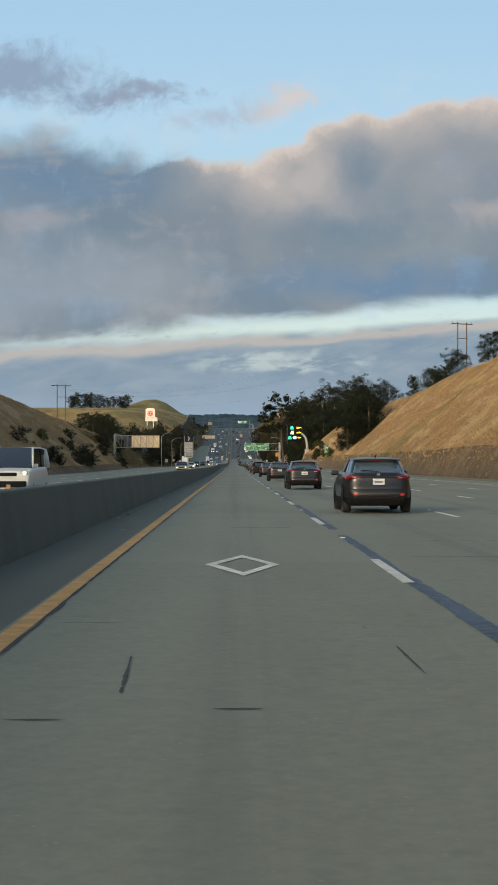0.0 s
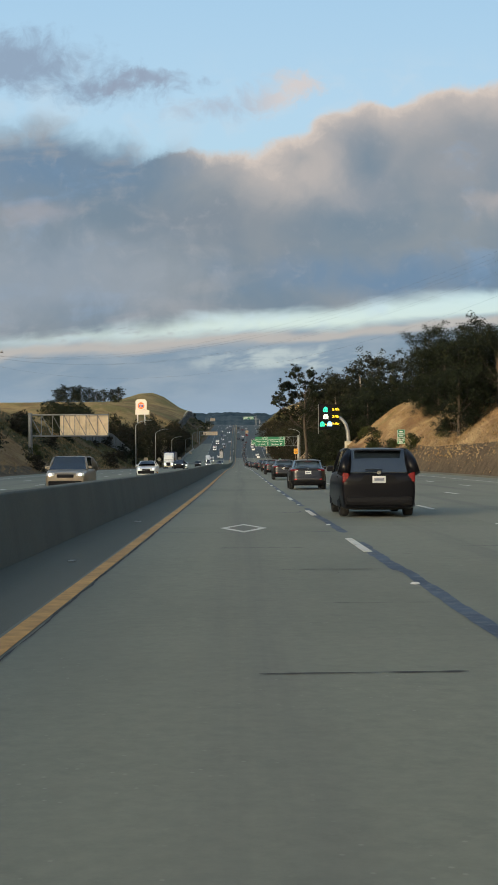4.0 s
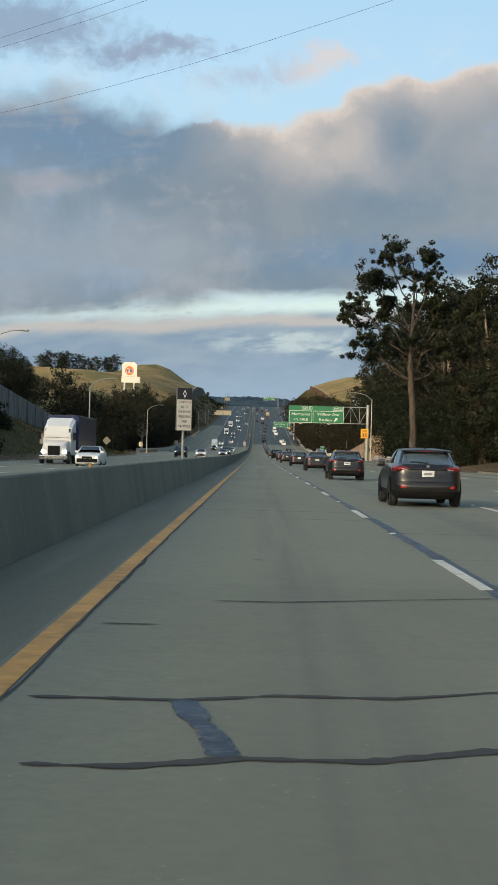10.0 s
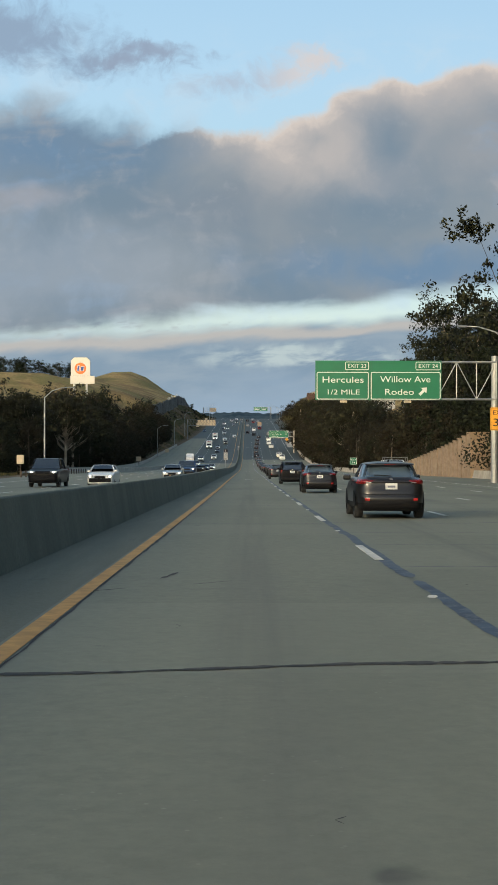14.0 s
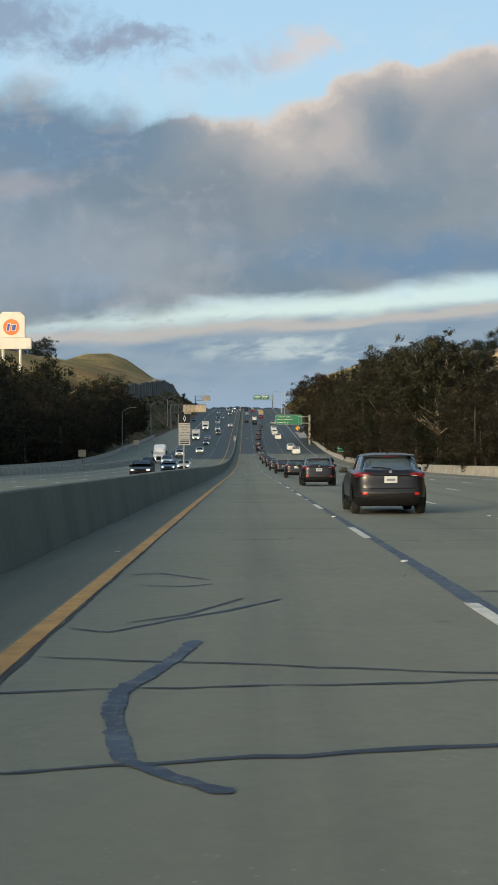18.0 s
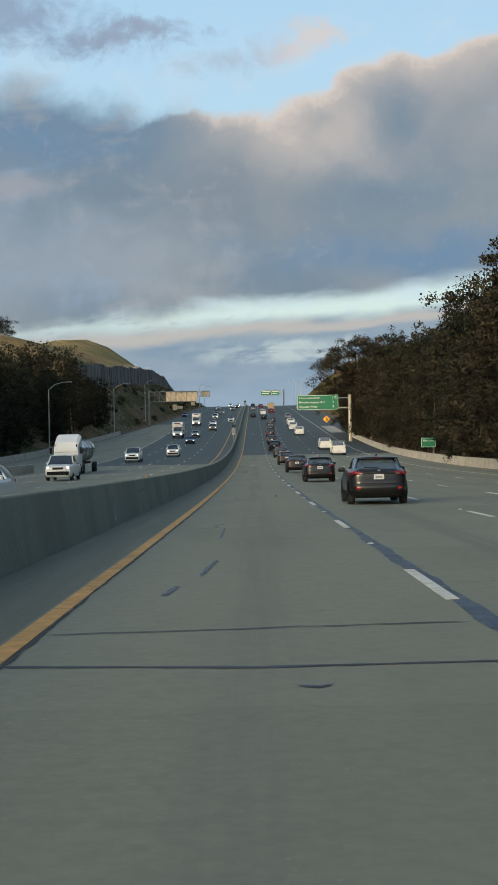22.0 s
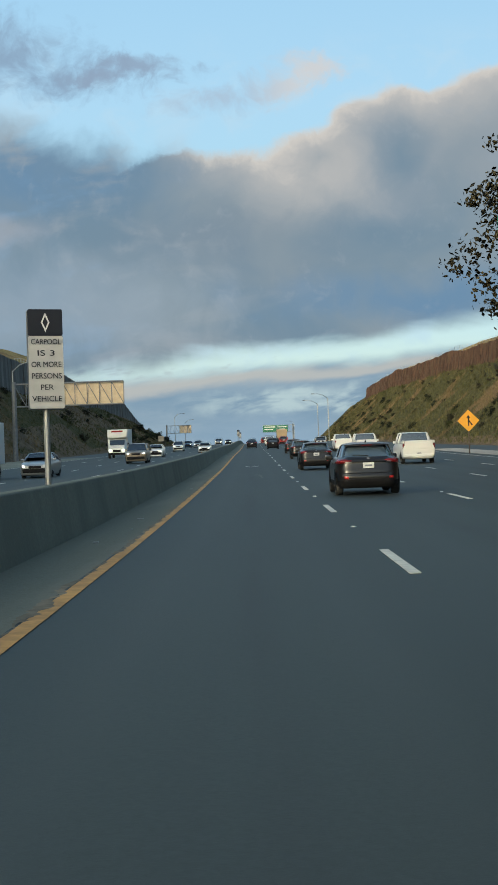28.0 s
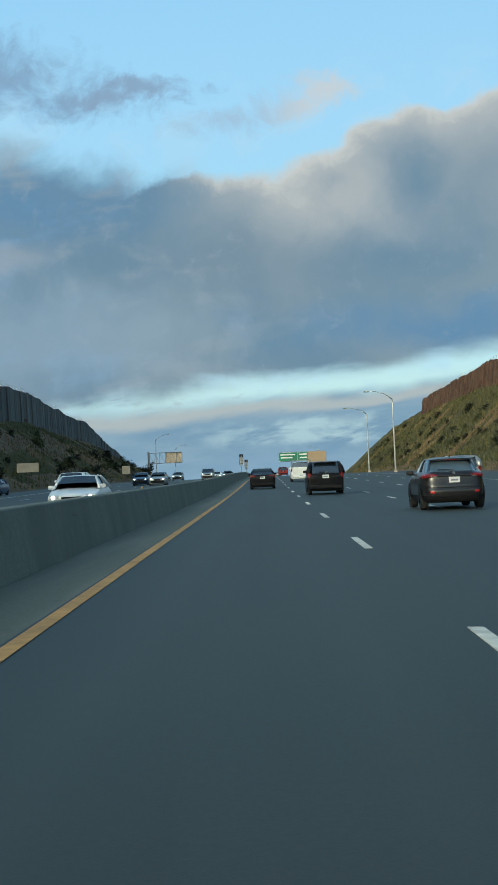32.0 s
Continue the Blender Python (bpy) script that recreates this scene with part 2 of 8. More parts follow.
    bc = lay(bc, lit, 0.82, (204, 189, 182))
    rim = g.m("MULTIPLY", g.step(g.m("ADD", edge_r, g.m("MULTIPLY", n_fine, 0.2)), 0.34, 0.02), g.step(X0, 3.2, 4.3))
    bc = lay(bc, rim, 0.6, (232, 212, 198))
    col = g.mix(bank, col, bc)
    em = g.add("ShaderNodeEmission")
    g.put(em.inputs[0], col)
    em.inputs[1].default_value = 0.565
    # fades into the open sky far to the sides and high up
    fade = g.m("MULTIPLY", g.step(g.m("ABSOLUTE", u), 1.4, 0.7), g.step(w, 1.2, 0.6))
    mix = g.add("ShaderNodeMixShader")
    g.put(mix.inputs[0], fade)
    g.t.links.new(g.add("ShaderNodeBsdfTransparent").outputs[0], mix.inputs[1])
    g.t.links.new(em.outputs[0], mix.inputs[2])
    g.t.links.new(mix.outputs[0], g.add("ShaderNodeOutputMaterial").inputs[0])
    return mat


def build_cloud_bank():
    """A far shell of sky ahead, 4.9 km out."""
    bm = bmesh.new()
    grid = []
    for i in range(41):
        el = radians(-3 + 58 * i / 40)
        row = []
        for j in range(61):
            az = radians(-58 + 116 * j / 60)
            row.append(bm.verts.new((4880 * math.sin(az) * math.cos(el), 4880 * math.cos(az) * math.cos(el), 4880 * math.sin(el))))
        grid.append(row)
    for a, b in zip(grid, grid[1:]):
        for j in range(60):
            bm.faces.new((a[j], a[j + 1], b[j + 1], b[j]))
    me = bpy.data.meshes.new("cloud_bank")
    bm.to_mesh(me)
    me.polygons.foreach_set("use_smooth", [True] * len(me.polygons))
    me.materials.append(cloud_material())
    return tagged(new("backdrop", me), "evening sky with a grey cloud bank and a pale bright band", "sky", kind="structure")


build_cloud_bank()

# ---------------------------------------------------------------- the line of the road: heights by distance
PROFILE_S = [-400, -200, 0, 70, 140, 210, 279, 348, 417, 489, 560, 629, 699, 770, 841, 911, 983, 1054, 1124, 1200, 1300, 1400, 1500, 1600, 1700, 1800, 2000, 2600]
PROFILE_Z = [9.4, 4.7, -0, -1.59, -3.19, -4.74, -6.07, -7.44, -9.02, -10.71, -12.22, -13.52, -14.85, -16.23, -17.25, -17.53, -16.51, -13.96, -10.86, -7.6, -2.98, 1.22, 4.62, 7.02, 8.02, 7.42, 3.22, -6.78]


def smooth_line(xs, ys, step=5.0):
    """Cubic through the given points, tabled."""
    xs, ys = np.array(xs, float), np.array(ys, float)
    h, d = np.diff(xs), np.diff(ys) / np.diff(xs)
    m = np.concatenate([[d[0]], (d[:-1] * h[1:] + d[1:] * h[:-1]) / (h[1:] + h[:-1]), [d[-1]]])
    q = np.arange(xs[0], xs[-1] + step, step)
    i = np.clip(np.searchsorted(xs, q, side="right") - 1, 0, len(xs) - 2)
    a = (q - xs[i]) / h[i]
    v = (2 * a**3 - 3 * a**2 + 1) * ys[i] + (a**3 - 2 * a**2 + a) * h[i] * m[i] + (3 * a**2 - 2 * a**3) * ys[i + 1] + (a**3 - a**2) * h[i] * m[i + 1]
    return q, v


GRADE = smooth_line(PROFILE_S, PROFILE_Z)


def zr(s):
    return float(np.interp(s, *GRADE))


def slope(s):
    return math.degrees(math.atan((zr(s + 5) - zr(s - 5)) / 10))


def at(x, s, h=0.0, rz=0.0):
    """A pose on the road's grade."""
    return pose(x, s, zr(s) + h) @ pose(0, 0, 0, slope(s)) @ pose(0, 0, 0, 0, 0, rz)

# ---------------------------------------------------------------- materials
def material(name, colour, rough=0.8, metal=0.0, bump=0.0, bump_scale=30.0, grain=None, spec=None, emit=None, strength=0.0, coat=0.0):
    """Plain painted or raw surface with fine variation. grain: (scale, depth) of the colour's mottling."""
    mat = bpy.data.materials.new(name)
    mat.use_nodes = True
    g = Graph(mat.node_tree)
    b = g.add("ShaderNodeBsdfPrincipled")
    col = colour if len(colour) == 4 else (*colour, 1.0)
    if grain:
        n = g.noise(g.place(), grain[0], 5.0, 0.6)
        n2 = g.noise(g.place(), grain[0] * 0.13, 3.0, 0.5)
        f = g.m("ADD", g.m("MULTIPLY", n, 0.6), g.m("MULTIPLY", n2, 0.4))
        lo = tuple(c * (1 - grain[1]) for c in col[:3]) + (1.0,)
        hi = tuple(min(1.0, c * (1 + grain[1])) for c in col[:3]) + (1.0,)
        g.put(b.inputs["Base Color"], g.mix(g.step(f, 0.3, 0.7), lo, hi))
    else:
        b.inputs["Base Color"].default_value = col
    b.inputs["Roughness"].default_value, b.inputs["Metallic"].default_value = rough, metal
    if spec is not None:
        b.inputs["Specular IOR Level"].default_value = spec
    if coat:
        b.inputs["Coat Weight"].default_value = coat
    if bump:
        n = g.add("ShaderNodeBump")
        n.inputs["Strength"].default_value = bump
        g.put(n.inputs["Height"], g.noise(g.place(), bump_scale, 4.0))
        g.put(b.inputs["Normal"], n.outputs[0])
    if emit:
        b.inputs["Emission Color"].default_value = (*emit, 1.0)
        b.inputs["Emission Strength"].default_value = strength
    g.t.links.new(b.outputs[0], g.add("ShaderNodeOutputMaterial").inputs[0])
    return mat


def surface(name, build, rough=0.85, bump=None, spec=0.3):
    """A material whose colour is drawn by build(graph, place); bump: (scale, strength, distance)."""
    mat = bpy.data.materials.new(name)
    mat.use_nodes = True
    g = Graph(mat.node_tree)
    b = g.add("ShaderNodeBsdfPrincipled")
    p = g.place()
    made = build(g, p)
    g.put(b.inputs["Base Color"], made)
    b.inputs["Roughness"].default_value = rough
    b.inputs["Specular IOR Level"].default_value = spec
    if bump:
        n = g.add("ShaderNodeBump")
        n.inputs["Strength"].default_value, n.inputs["Distance"].default_value = bump[1], bump[2]
        g.put(n.inputs["Height"], g.noise(p, bump[0], 6.0, 0.65))
        g.put(b.inputs["Normal"], n.outputs[0])
    g.t.links.new(b.outputs[0], g.add("ShaderNodeOutputMaterial").inputs[0])
    return mat


def c4(r, g, b):
    return (r, g, b, 1.0)


def concrete_road(g, p):
    x, y, z = g.split(p)
    fine = g.noise(p, 9.0, 6.0, 0.7)
    patch = g.noise(g.mapped(p, 1.0, 0.25, 1.0), 0.35, 4.0, 0.55)
    col = g.mix(g.step(fine, 0.25, 0.75), c4(0.160, 0.164, 0.124), c4(0.198, 0.202, 0.152))
    col = g.mix(g.m("MULTIPLY", g.step(patch, 0.45, 0.72), 0.55), col, c4(0.128, 0.132, 0.100))
    mott = g.noise(p, 3.2, 6.0, 0.8)
    col = g.mix(g.m("MULTIPLY", g.step(mott, 0.50, 0.68), 0.34), col, c4(0.115, 0.118, 0.090))
    chip = g.step(g.voronoi(p, 11.0), 0.16, 0.06)
    col = g.mix(g.m("MULTIPLY", chip, g.m("MULTIPLY", g.step(g.noise(p, 1.1, 4.0, 0.6), 0.48, 0.62), 0.5)), col, c4(0.30, 0.30, 0.25))
    # slabs differ a little in tone
    lane = g.m("FLOOR", g.m("DIVIDE", g.m("ADD", x, 1.83), 3.66))
    slab = g.m("FLOOR", g.m("DIVIDE", y, 4.57))
    n = g.add("ShaderNodeTexWhiteNoise")
    g.put(n.inputs["Vector"], g.xyz(lane, slab, 0.0))
    col = g.mix(g.m("MULTIPLY", n.outputs["Value"], 0.22), col, c4(0.25, 0.252, 0.195))
    # oil line in the middle of each lane and worn wheel paths
    off = g.m("ABSOLUTE", g.m("SUBTRACT", g.m("FRACT", g.m("DIVIDE", g.m("ADD", x, 1.83 + 36.6), 3.66)), 0.5))
    streak = g.noise(g.mapped(p, 3.0, 0.05, 1.0), 1.0, 4.0, 0.6)
    oil = g.m("MULTIPLY", g.step(off, 0.16, 0.02), g.step(streak, 0.25, 0.8))
    col = g.mix(g.m("MULTIPLY", oil, 0.42), col, c4(0.085, 0.083, 0.080))
    spots = g.step(g.voronoi(g.mapped(p, 1.0, 0.6, 1.0), 0.9), 0.11, 0.05)
    col = g.mix(g.m("MULTIPLY", spots, g.m("MULTIPLY", g.step(g.noise(p, 0.7), 0.55, 0.65), 0.7)), col, c4(0.05, 0.05, 0.048))
    pale = g.step(g.noise(p, 2.2, 5.0, 0.7), 0.66, 0.80)
    return g.mix(g.m("MULTIPLY", pale, 0.35), col, c4(0.36, 0.355, 0.33))


def asphalt_road(g, p):
    fine = g.noise(p, 24.0, 5.0, 0.75)
    patch = g.noise(g.mapped(p, 1.0, 0.12, 1.0), 0.5, 4.0, 0.5)
    x, y, z = g.split(p)
    col = g.mix(g.step(fine, 0.2, 0.8), c4(0.031, 0.039, 0.036), c4(0.045, 0.055, 0.051))
    col = g.mix(g.m("MULTIPLY", g.step(patch, 0.4, 0.7), 0.5), col, c4(0.031, 0.038, 0.037))
    off = g.m("ABSOLUTE", g.m("SUBTRACT", g.m("FRACT", g.m("DIVIDE", g.m("ADD", x, 1.83 + 36.6), 3.66)), 0.5))
    wheel = g.step(g.m("ABSOLUTE", g.m("SUBTRACT", off, 0.24)), 0.10, 0.0)
    col = g.mix(g.m("MULTIPLY", wheel, 0.35), col, c4(0.048, 0.057, 0.055))
    oil = g.m("MULTIPLY", g.step(off, 0.12, 0.0), g.step(g.noise(g.mapped(p, 2.0, 0.08, 1.0), 1.0), 0.35, 0.7))
    return g.mix(g.m("MULTIPLY", oil, 0.5), col, c4(0.024, 0.025, 0.025))


def shoulder_asphalt(g, p):
    fine = g.noise(p, 20.0, 5.0, 0.7)
    patch = g.noise(g.mapped(p, 1.6, 0.10, 1.0), 0.8, 5.0, 0.6)
    col = g.mix(g.step(fine, 0.2, 0.8), c4(0.115, 0.118, 0.086), c4(0.168, 0.169, 0.125))
    col = g.mix(g.m("MULTIPLY", g.step(patch, 0.45, 0.7), 0.6), col, c4(0.203, 0.197, 0.149))
    dirt = g.step(g.noise(p, 1.3, 5.0, 0.7), 0.62, 0.75)
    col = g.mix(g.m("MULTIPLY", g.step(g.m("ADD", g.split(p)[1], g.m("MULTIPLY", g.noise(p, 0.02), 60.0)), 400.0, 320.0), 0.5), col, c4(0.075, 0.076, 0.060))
    return g.mix(g.m("MULTIPLY", dirt, 0.5), col, c4(0.048, 0.046, 0.043))


def barrier_concrete(g, p):
    x, y, z = g.split(p)
    stain = g.noise(g.mapped(p, 0.6, 0.5, 0.15), 1.2, 5.0, 0.65)
    fine = g.noise(p, 14.0, 5.0, 0.7)
    streak = g.noise(g.xyz(g.m("MULTIPLY", y, 3.0), 0.0, g.m("MULTIPLY", z, 0.2)), 1.0, 4.0, 0.6)
    col = g.mix(g.step(fine, 0.2, 0.8), c4(0.140, 0.148, 0.114), c4(0.208, 0.217, 0.168))
    col = g.mix(g.m("MULTIPLY", g.step(stain, 0.4, 0.65), 0.6), col, c4(0.112, 0.118, 0.093))
    col = g.mix(g.m("MULTIPLY", g.step(streak, 0.62, 0.78), 0.35), col, c4(0.264, 0.257, 0.238))
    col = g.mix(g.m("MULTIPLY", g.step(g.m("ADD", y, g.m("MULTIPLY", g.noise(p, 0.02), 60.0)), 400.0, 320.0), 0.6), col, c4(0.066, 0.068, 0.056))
    scuff = g.step(g.noise(g.mapped(p, 1.0, 0.07, 2.5), 1.6, 5.0, 0.7), 0.64, 0.74)
    return g.mix(g.m("MULTIPLY", scuff, 0.6), col, c4(0.066, 0.066, 0.063))


def dry_grass(g, p):
    a = g.noise(p, 0.07, 5.0, 0.6)
    b = g.noise(p, 1.3, 6.0, 0.75)
    c = g.noise(g.mapped(p, 1.0, 1.0, 0.4), 6.0, 5.0, 0.8)
    col = g.mix(g.step(b, 0.3, 0.7), c4(0.211, 0.134, 0.061), c4(0.410, 0.275, 0.134))
    col = g.mix(g.m("MULTIPLY", g.step(c, 0.35, 0.7), 0.5), col, c4(0.147, 0.096, 0.049))
    col = g.mix(g.m("MULTIPLY", g.step(a, 0.52, 0.68), 0.55), col, c4(0.198, 0.102, 0.058))
    pale = g.step(g.noise(g.mapped(p, 1.0, 0.45, 1.6), 0.16, 4.0, 0.6), 0.48, 0.66)
    col = g.mix(g.m("MULTIPLY", pale, 0.6), col, c4(0.461, 0.346, 0.186))
    bare = g.step(g.noise(g.mapped(p, 1.0, 0.5, 2.5), 0.33, 5.0, 0.7), 0.55, 0.66)
    col = g.mix(g.m("MULTIPLY", bare, 0.6), col, c4(0.173, 0.113, 0.070))
    green = g.step(g.noise(p, 0.028, 4.0, 0.6), 0.55, 0.68)
    col = g.mix(g.m("MULTIPLY", green, 0.55), col, c4(0.128, 0.134, 0.045))
    return col


def hill_grass(g, p):
    b = g.noise(p, 0.8, 6.0, 0.75)
    col = g.mix(g.step(b, 0.3, 0.7), c4(0.19, 0.135, 0.056), c4(0.35, 0.26, 0.118))
    green = g.step(g.noise(p, 0.028, 5.0, 0.65), 0.46, 0.58)
    col = g.mix(g.m("MULTIPLY", green, 0.6), col, c4(0.11, 0.115, 0.042))
    brown = g.step(g.noise(p, 0.022, 5.0, 0.65), 0.50, 0.60)
    col = g.mix(g.m("MULTIPLY", brown, 0.65), col, c4(0.15, 0.088, 0.046))
    return g.mix(g.m("MULTIPLY", g.step(g.noise(p, 0.09, 4.0, 0.6), 0.56, 0.68), 0.6), col, c4(0.14, 0.09, 0.05))


def scrub_ground(g, p):
    a = g.noise(p, 0.06, 5.0, 0.6)
    b = g.noise(p, 0.9, 6.0, 0.75)
    c = g.noise(p, 5.0, 5.0, 0.8)
    col = g.mix(g.step(b, 0.32, 0.62), c4(0.038, 0.044, 0.017), c4(0.098, 0.089, 0.038))
    col = g.mix(g.m("MULTIPLY", g.step(c, 0.4, 0.7), 0.5), col, c4(0.025, 0.027, 0.012))
    col = g.mix(g.m("MULTIPLY", g.step(a, 0.51, 0.63), 0.7), col, c4(0.185, 0.120, 0.064))
    return col


def bare_earth(g, p):
    b = g.noise(p, 0.6, 6.0, 0.75)
    c = g.noise(p, 4.0, 5.0, 0.8)
    col = g.mix(g.step(b, 0.3, 0.65), c4(0.078, 0.061, 0.041), c4(0.156, 0.117, 0.074))
    col = g.mix(g.m("MULTIPLY", g.step(c, 0.45, 0.7), 0.6), col, c4(0.047, 0.041, 0.027))
    return g.mix(g.m("MULTIPLY", g.step(g.noise(p, 0.2), 0.5, 0.65), 0.5), col, c4(0.203, 0.148, 0.082))


def rock_face(g, p):
    v = g.noise(g.mapped(p, 1.0, 1.0, 0.10), 0.9, 6.0, 0.7)
    b = g.noise(p, 0.25, 5.0, 0.6)
    col = g.mix(g.step(v, 0.3, 0.7), c4(0.036, 0.022, 0.016), c4(0.105, 0.062, 0.042))
    return g.mix(g.m("MULTIPLY", g.step(b, 0.5, 0.7), 0.5), col, c4(0.080, 0.066, 0.040))


M_CONC = surface("road_concrete", concrete_road, 0.85, (30.0, 0.08, 0.01))
M_ASPH = surface("road_asphalt", asphalt_road, 0.65, (60.0, 0.15, 0.01), 0.25)
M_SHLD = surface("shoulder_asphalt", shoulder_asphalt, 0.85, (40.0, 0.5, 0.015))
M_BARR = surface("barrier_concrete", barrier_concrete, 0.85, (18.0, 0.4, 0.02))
M_GRASS = surface("dry_grass", dry_grass, 0.95, (2.5, 1.0, 0.5), 0.1)
M_HILL = surface("hill_grass", hill_grass, 0.95, (2.0, 1.0, 0.5), 0.1)
M_SCRUB = surface("scrub_ground", scrub_ground, 0.95, (1.8, 1.0, 0.5), 0.1)
M_EARTH = surface("bare_earth", bare_earth, 0.95, (2.5, 0.9, 0.3), 0.1)
M_ROCK = surface("rock_face", rock_face, 0.9, (1.2, 1.0, 0.6), 0.15)
M_WHITE = material("road_white_paint", (0.54, 0.53, 0.46), 0.75, grain=(5.0, 0.3))
M_YELLOW = material("road_yellow_paint", (0.47, 0.25, 0.058), 0.75, grain=(5.0, 0.3))
M_TAR = material("sealed_crack_tar", (0.022, 0.027, 0.040), 0.6, grain=(3.0, 0.6), spec=0.35)
M_TARB = surface("bluish_joint_seal", lambda g, p: g.mix(g.m("MULTIPLY", g.step(g.noise(p, 5.5, 6.0, 0.8), 0.46, 0.66), 0.8), g.mix(g.step(g.noise(p, 1.2, 3.0, 0.6), 0.35, 0.65), c4(0.030, 0.040, 0.062), c4(0.054, 0.074, 0.106)), c4(0.125, 0.138, 0.142)), 0.65, (30.0, 0.3, 0.01), 0.3)
M_CRACK = material("open_crack", (0.035, 0.034, 0.032), 0.9, grain=(10.0, 0.3))
M_STEEL = material("galvanised_steel", (0.30, 0.31, 0.31), 0.5, 0.7, grain=(3.0, 0.15))
M_STEEL_D = material("dull_steel", (0.17, 0.175, 0.18), 0.6, 0.4, grain=(3.0, 0.2))
M_GREEN = material("sign_green", (0.006, 0.125, 0.062), 0.45, grain=(0.8, 0.1))
M_SIGNW = material("sign_white", (0.62, 0.62, 0.60), 0.5, grain=(1.5, 0.08))
M_SIGNG = material("sign_dull_white", (0.40, 0.40, 0.39), 0.6, grain=(1.5, 0.1), spec=0.2)
M_SIGNB = material("sign_black", (0.016, 0.018, 0.026), 0.6, grain=(1.5, 0.1), spec=0.2)
M_SIGNY = material("sign_orange_yellow", (0.62, 0.30, 0.02), 0.5, grain=(1.5, 0.08))
M_ALU = material("sign_back_aluminium", (0.46, 0.38, 0.27), 0.55, 0.3, grain=(1.2, 0.2))
M_WOOD = material("weathered_pole_wood", (0.085, 0.062, 0.045), 0.9, grain=(4.0, 0.3))
M_TAN = surface("tan_concrete", lambda g, p: g.mix(g.step(g.noise(g.mapped(p, 0.5, 0.5, 1.5), 1.2, 5.0, 0.6), 0.3, 0.7), c4(0.19, 0.138, 0.092), c4(0.26, 0.195, 0.135)), 0.85, (10.0, 0.4, 0.02))
M_PALE = surface("pale_concrete", lambda g, p: g.mix(g.step(g.noise(p, 0.9, 5.0, 0.65), 0.3, 0.7), c4(0.27, 0.245, 0.20), c4(0.40, 0.37, 0.31)), 0.85, (10.0, 0.4, 0.02))
M_SLAT = surface("weathered_wall_boards", lambda g, p: g.mix(g.step(g.noise(g.mapped(p, 1.0, 1.0, 0.12), 1.4, 5.0, 0.65), 0.3, 0.7), c4(0.085, 0.084, 0.080), c4(0.185, 0.180, 0.170)), 0.9, (6.0, 0.5, 0.03))


# ---------------------------------------------------------------- mesh helpers
def mesh_of(name, bm, mats, smooth=False):
    me = bpy.data.meshes.new(name)
    bm.to_mesh(me)
    bm.free()
    for m in (mats if isinstance(mats, (list, tuple)) else [mats]):
        me.materials.append(m)
    if smooth:
        me.polygons.foreach_set("use_smooth", [True] * len(me.polygons))
    return me


def part(name, bm, mats, parent=None, label="", smooth=False, m=None):
    """Links a bmesh as one mesh object under a thing or a part."""
    ob = new(name, mesh_of(name, bm, mats, smooth))
    if parent:
        ob.parent = parent
    if m:
        ob.matrix_basis = m
    return tagged(ob, label)


def empty(name, m=None):
    ob = new(name)
    ob.empty_display_size = 0.3
    if m:
        ob.matrix_basis = m
    return ob


def box(bm, cx, cy, cz, sx, sy, sz, bevel=0.0, m=None):
    r = bmesh.ops.create_cube(bm, size=1.0)
    bmesh.ops.scale(bm, vec=(sx, sy, sz), verts=r["verts"])
    if bevel:
        es = list({e for v in r["verts"] for e in v.link_edges})
        r2 = bmesh.ops.bevel(bm, geom=es, offset=bevel, segments=2, affect="EDGES", profile=0.6)
        vs = list({v for fc in r2["faces"] for v in fc.verts} | {v for v in r["verts"] if v.is_valid})
    else:
        vs = r["verts"]
    bmesh.ops.translate(bm, vec=(cx, cy, cz), verts=vs)
    if m:
        bmesh.ops.transform(bm, matrix=m, verts=vs)
    return bm


def tube(bm, pts, radii, seg=8, cap=True):
    """A tapered tube along points."""
    rings = []
    pts = [Vector(p) for p in pts]
    for i, p in enumerate(pts):
        d = (pts[min(i + 1, len(pts) - 1)] - pts[max(i - 1, 0)]).normalized()
        side = d.cross(Vector((0, 0, 1)) if abs(d.z) < 0.9 else Vector((1, 0, 0))).normalized()
        up = side.cross(d)
        r = radii[i] if isinstance(radii, (list, tuple)) else radii
        rings.append([bm.verts.new(p + side * (r * math.cos(2 * math.pi * k / seg)) + up * (r * math.sin(2 * math.pi * k / seg))) for k in range(seg)])
    for a, b in zip(rings, rings[1:]):
        for k in range(seg):
            bm.faces.new((a[k], a[(k + 1) % seg], b[(k + 1) % seg], b[k]))
    if cap:
        bm.faces.new(rings[-1])
        bm.faces.new(rings[0][::-1])
    return bm


def sweep(section, s0, s1, step, name, mats, label="", category="", wob=None, close=True):
    """A cross-section of (x, height) carried along the road."""
    bm = bmesh.new()
    n = max(2, int(round((s1 - s0) / step)) + 1)
    prev = None
    for i in range(n):
        s = s0 + (s1 - s0) * i / (n - 1)
        dx = wob(s) if wob else 0.0
        ring = [bm.verts.new((x + dx, s, zr(s) + h)) for x, h in section]
        if prev:
            for k in range(len(section) - (0 if close else 1)):
                q = (k + 1) % len(section)
                bm.faces.new((prev[k], prev[q], ring[q], ring[k]))
        elif close:
            bm.faces.new(ring[::-1])
        prev = ring
    if close:
        bm.faces.new(prev)
    bmesh.ops.recalc_face_normals(bm, faces=bm.faces)
    ob = part(name, bm, mats)
    return tagged(ob, label, category, kind="structure")


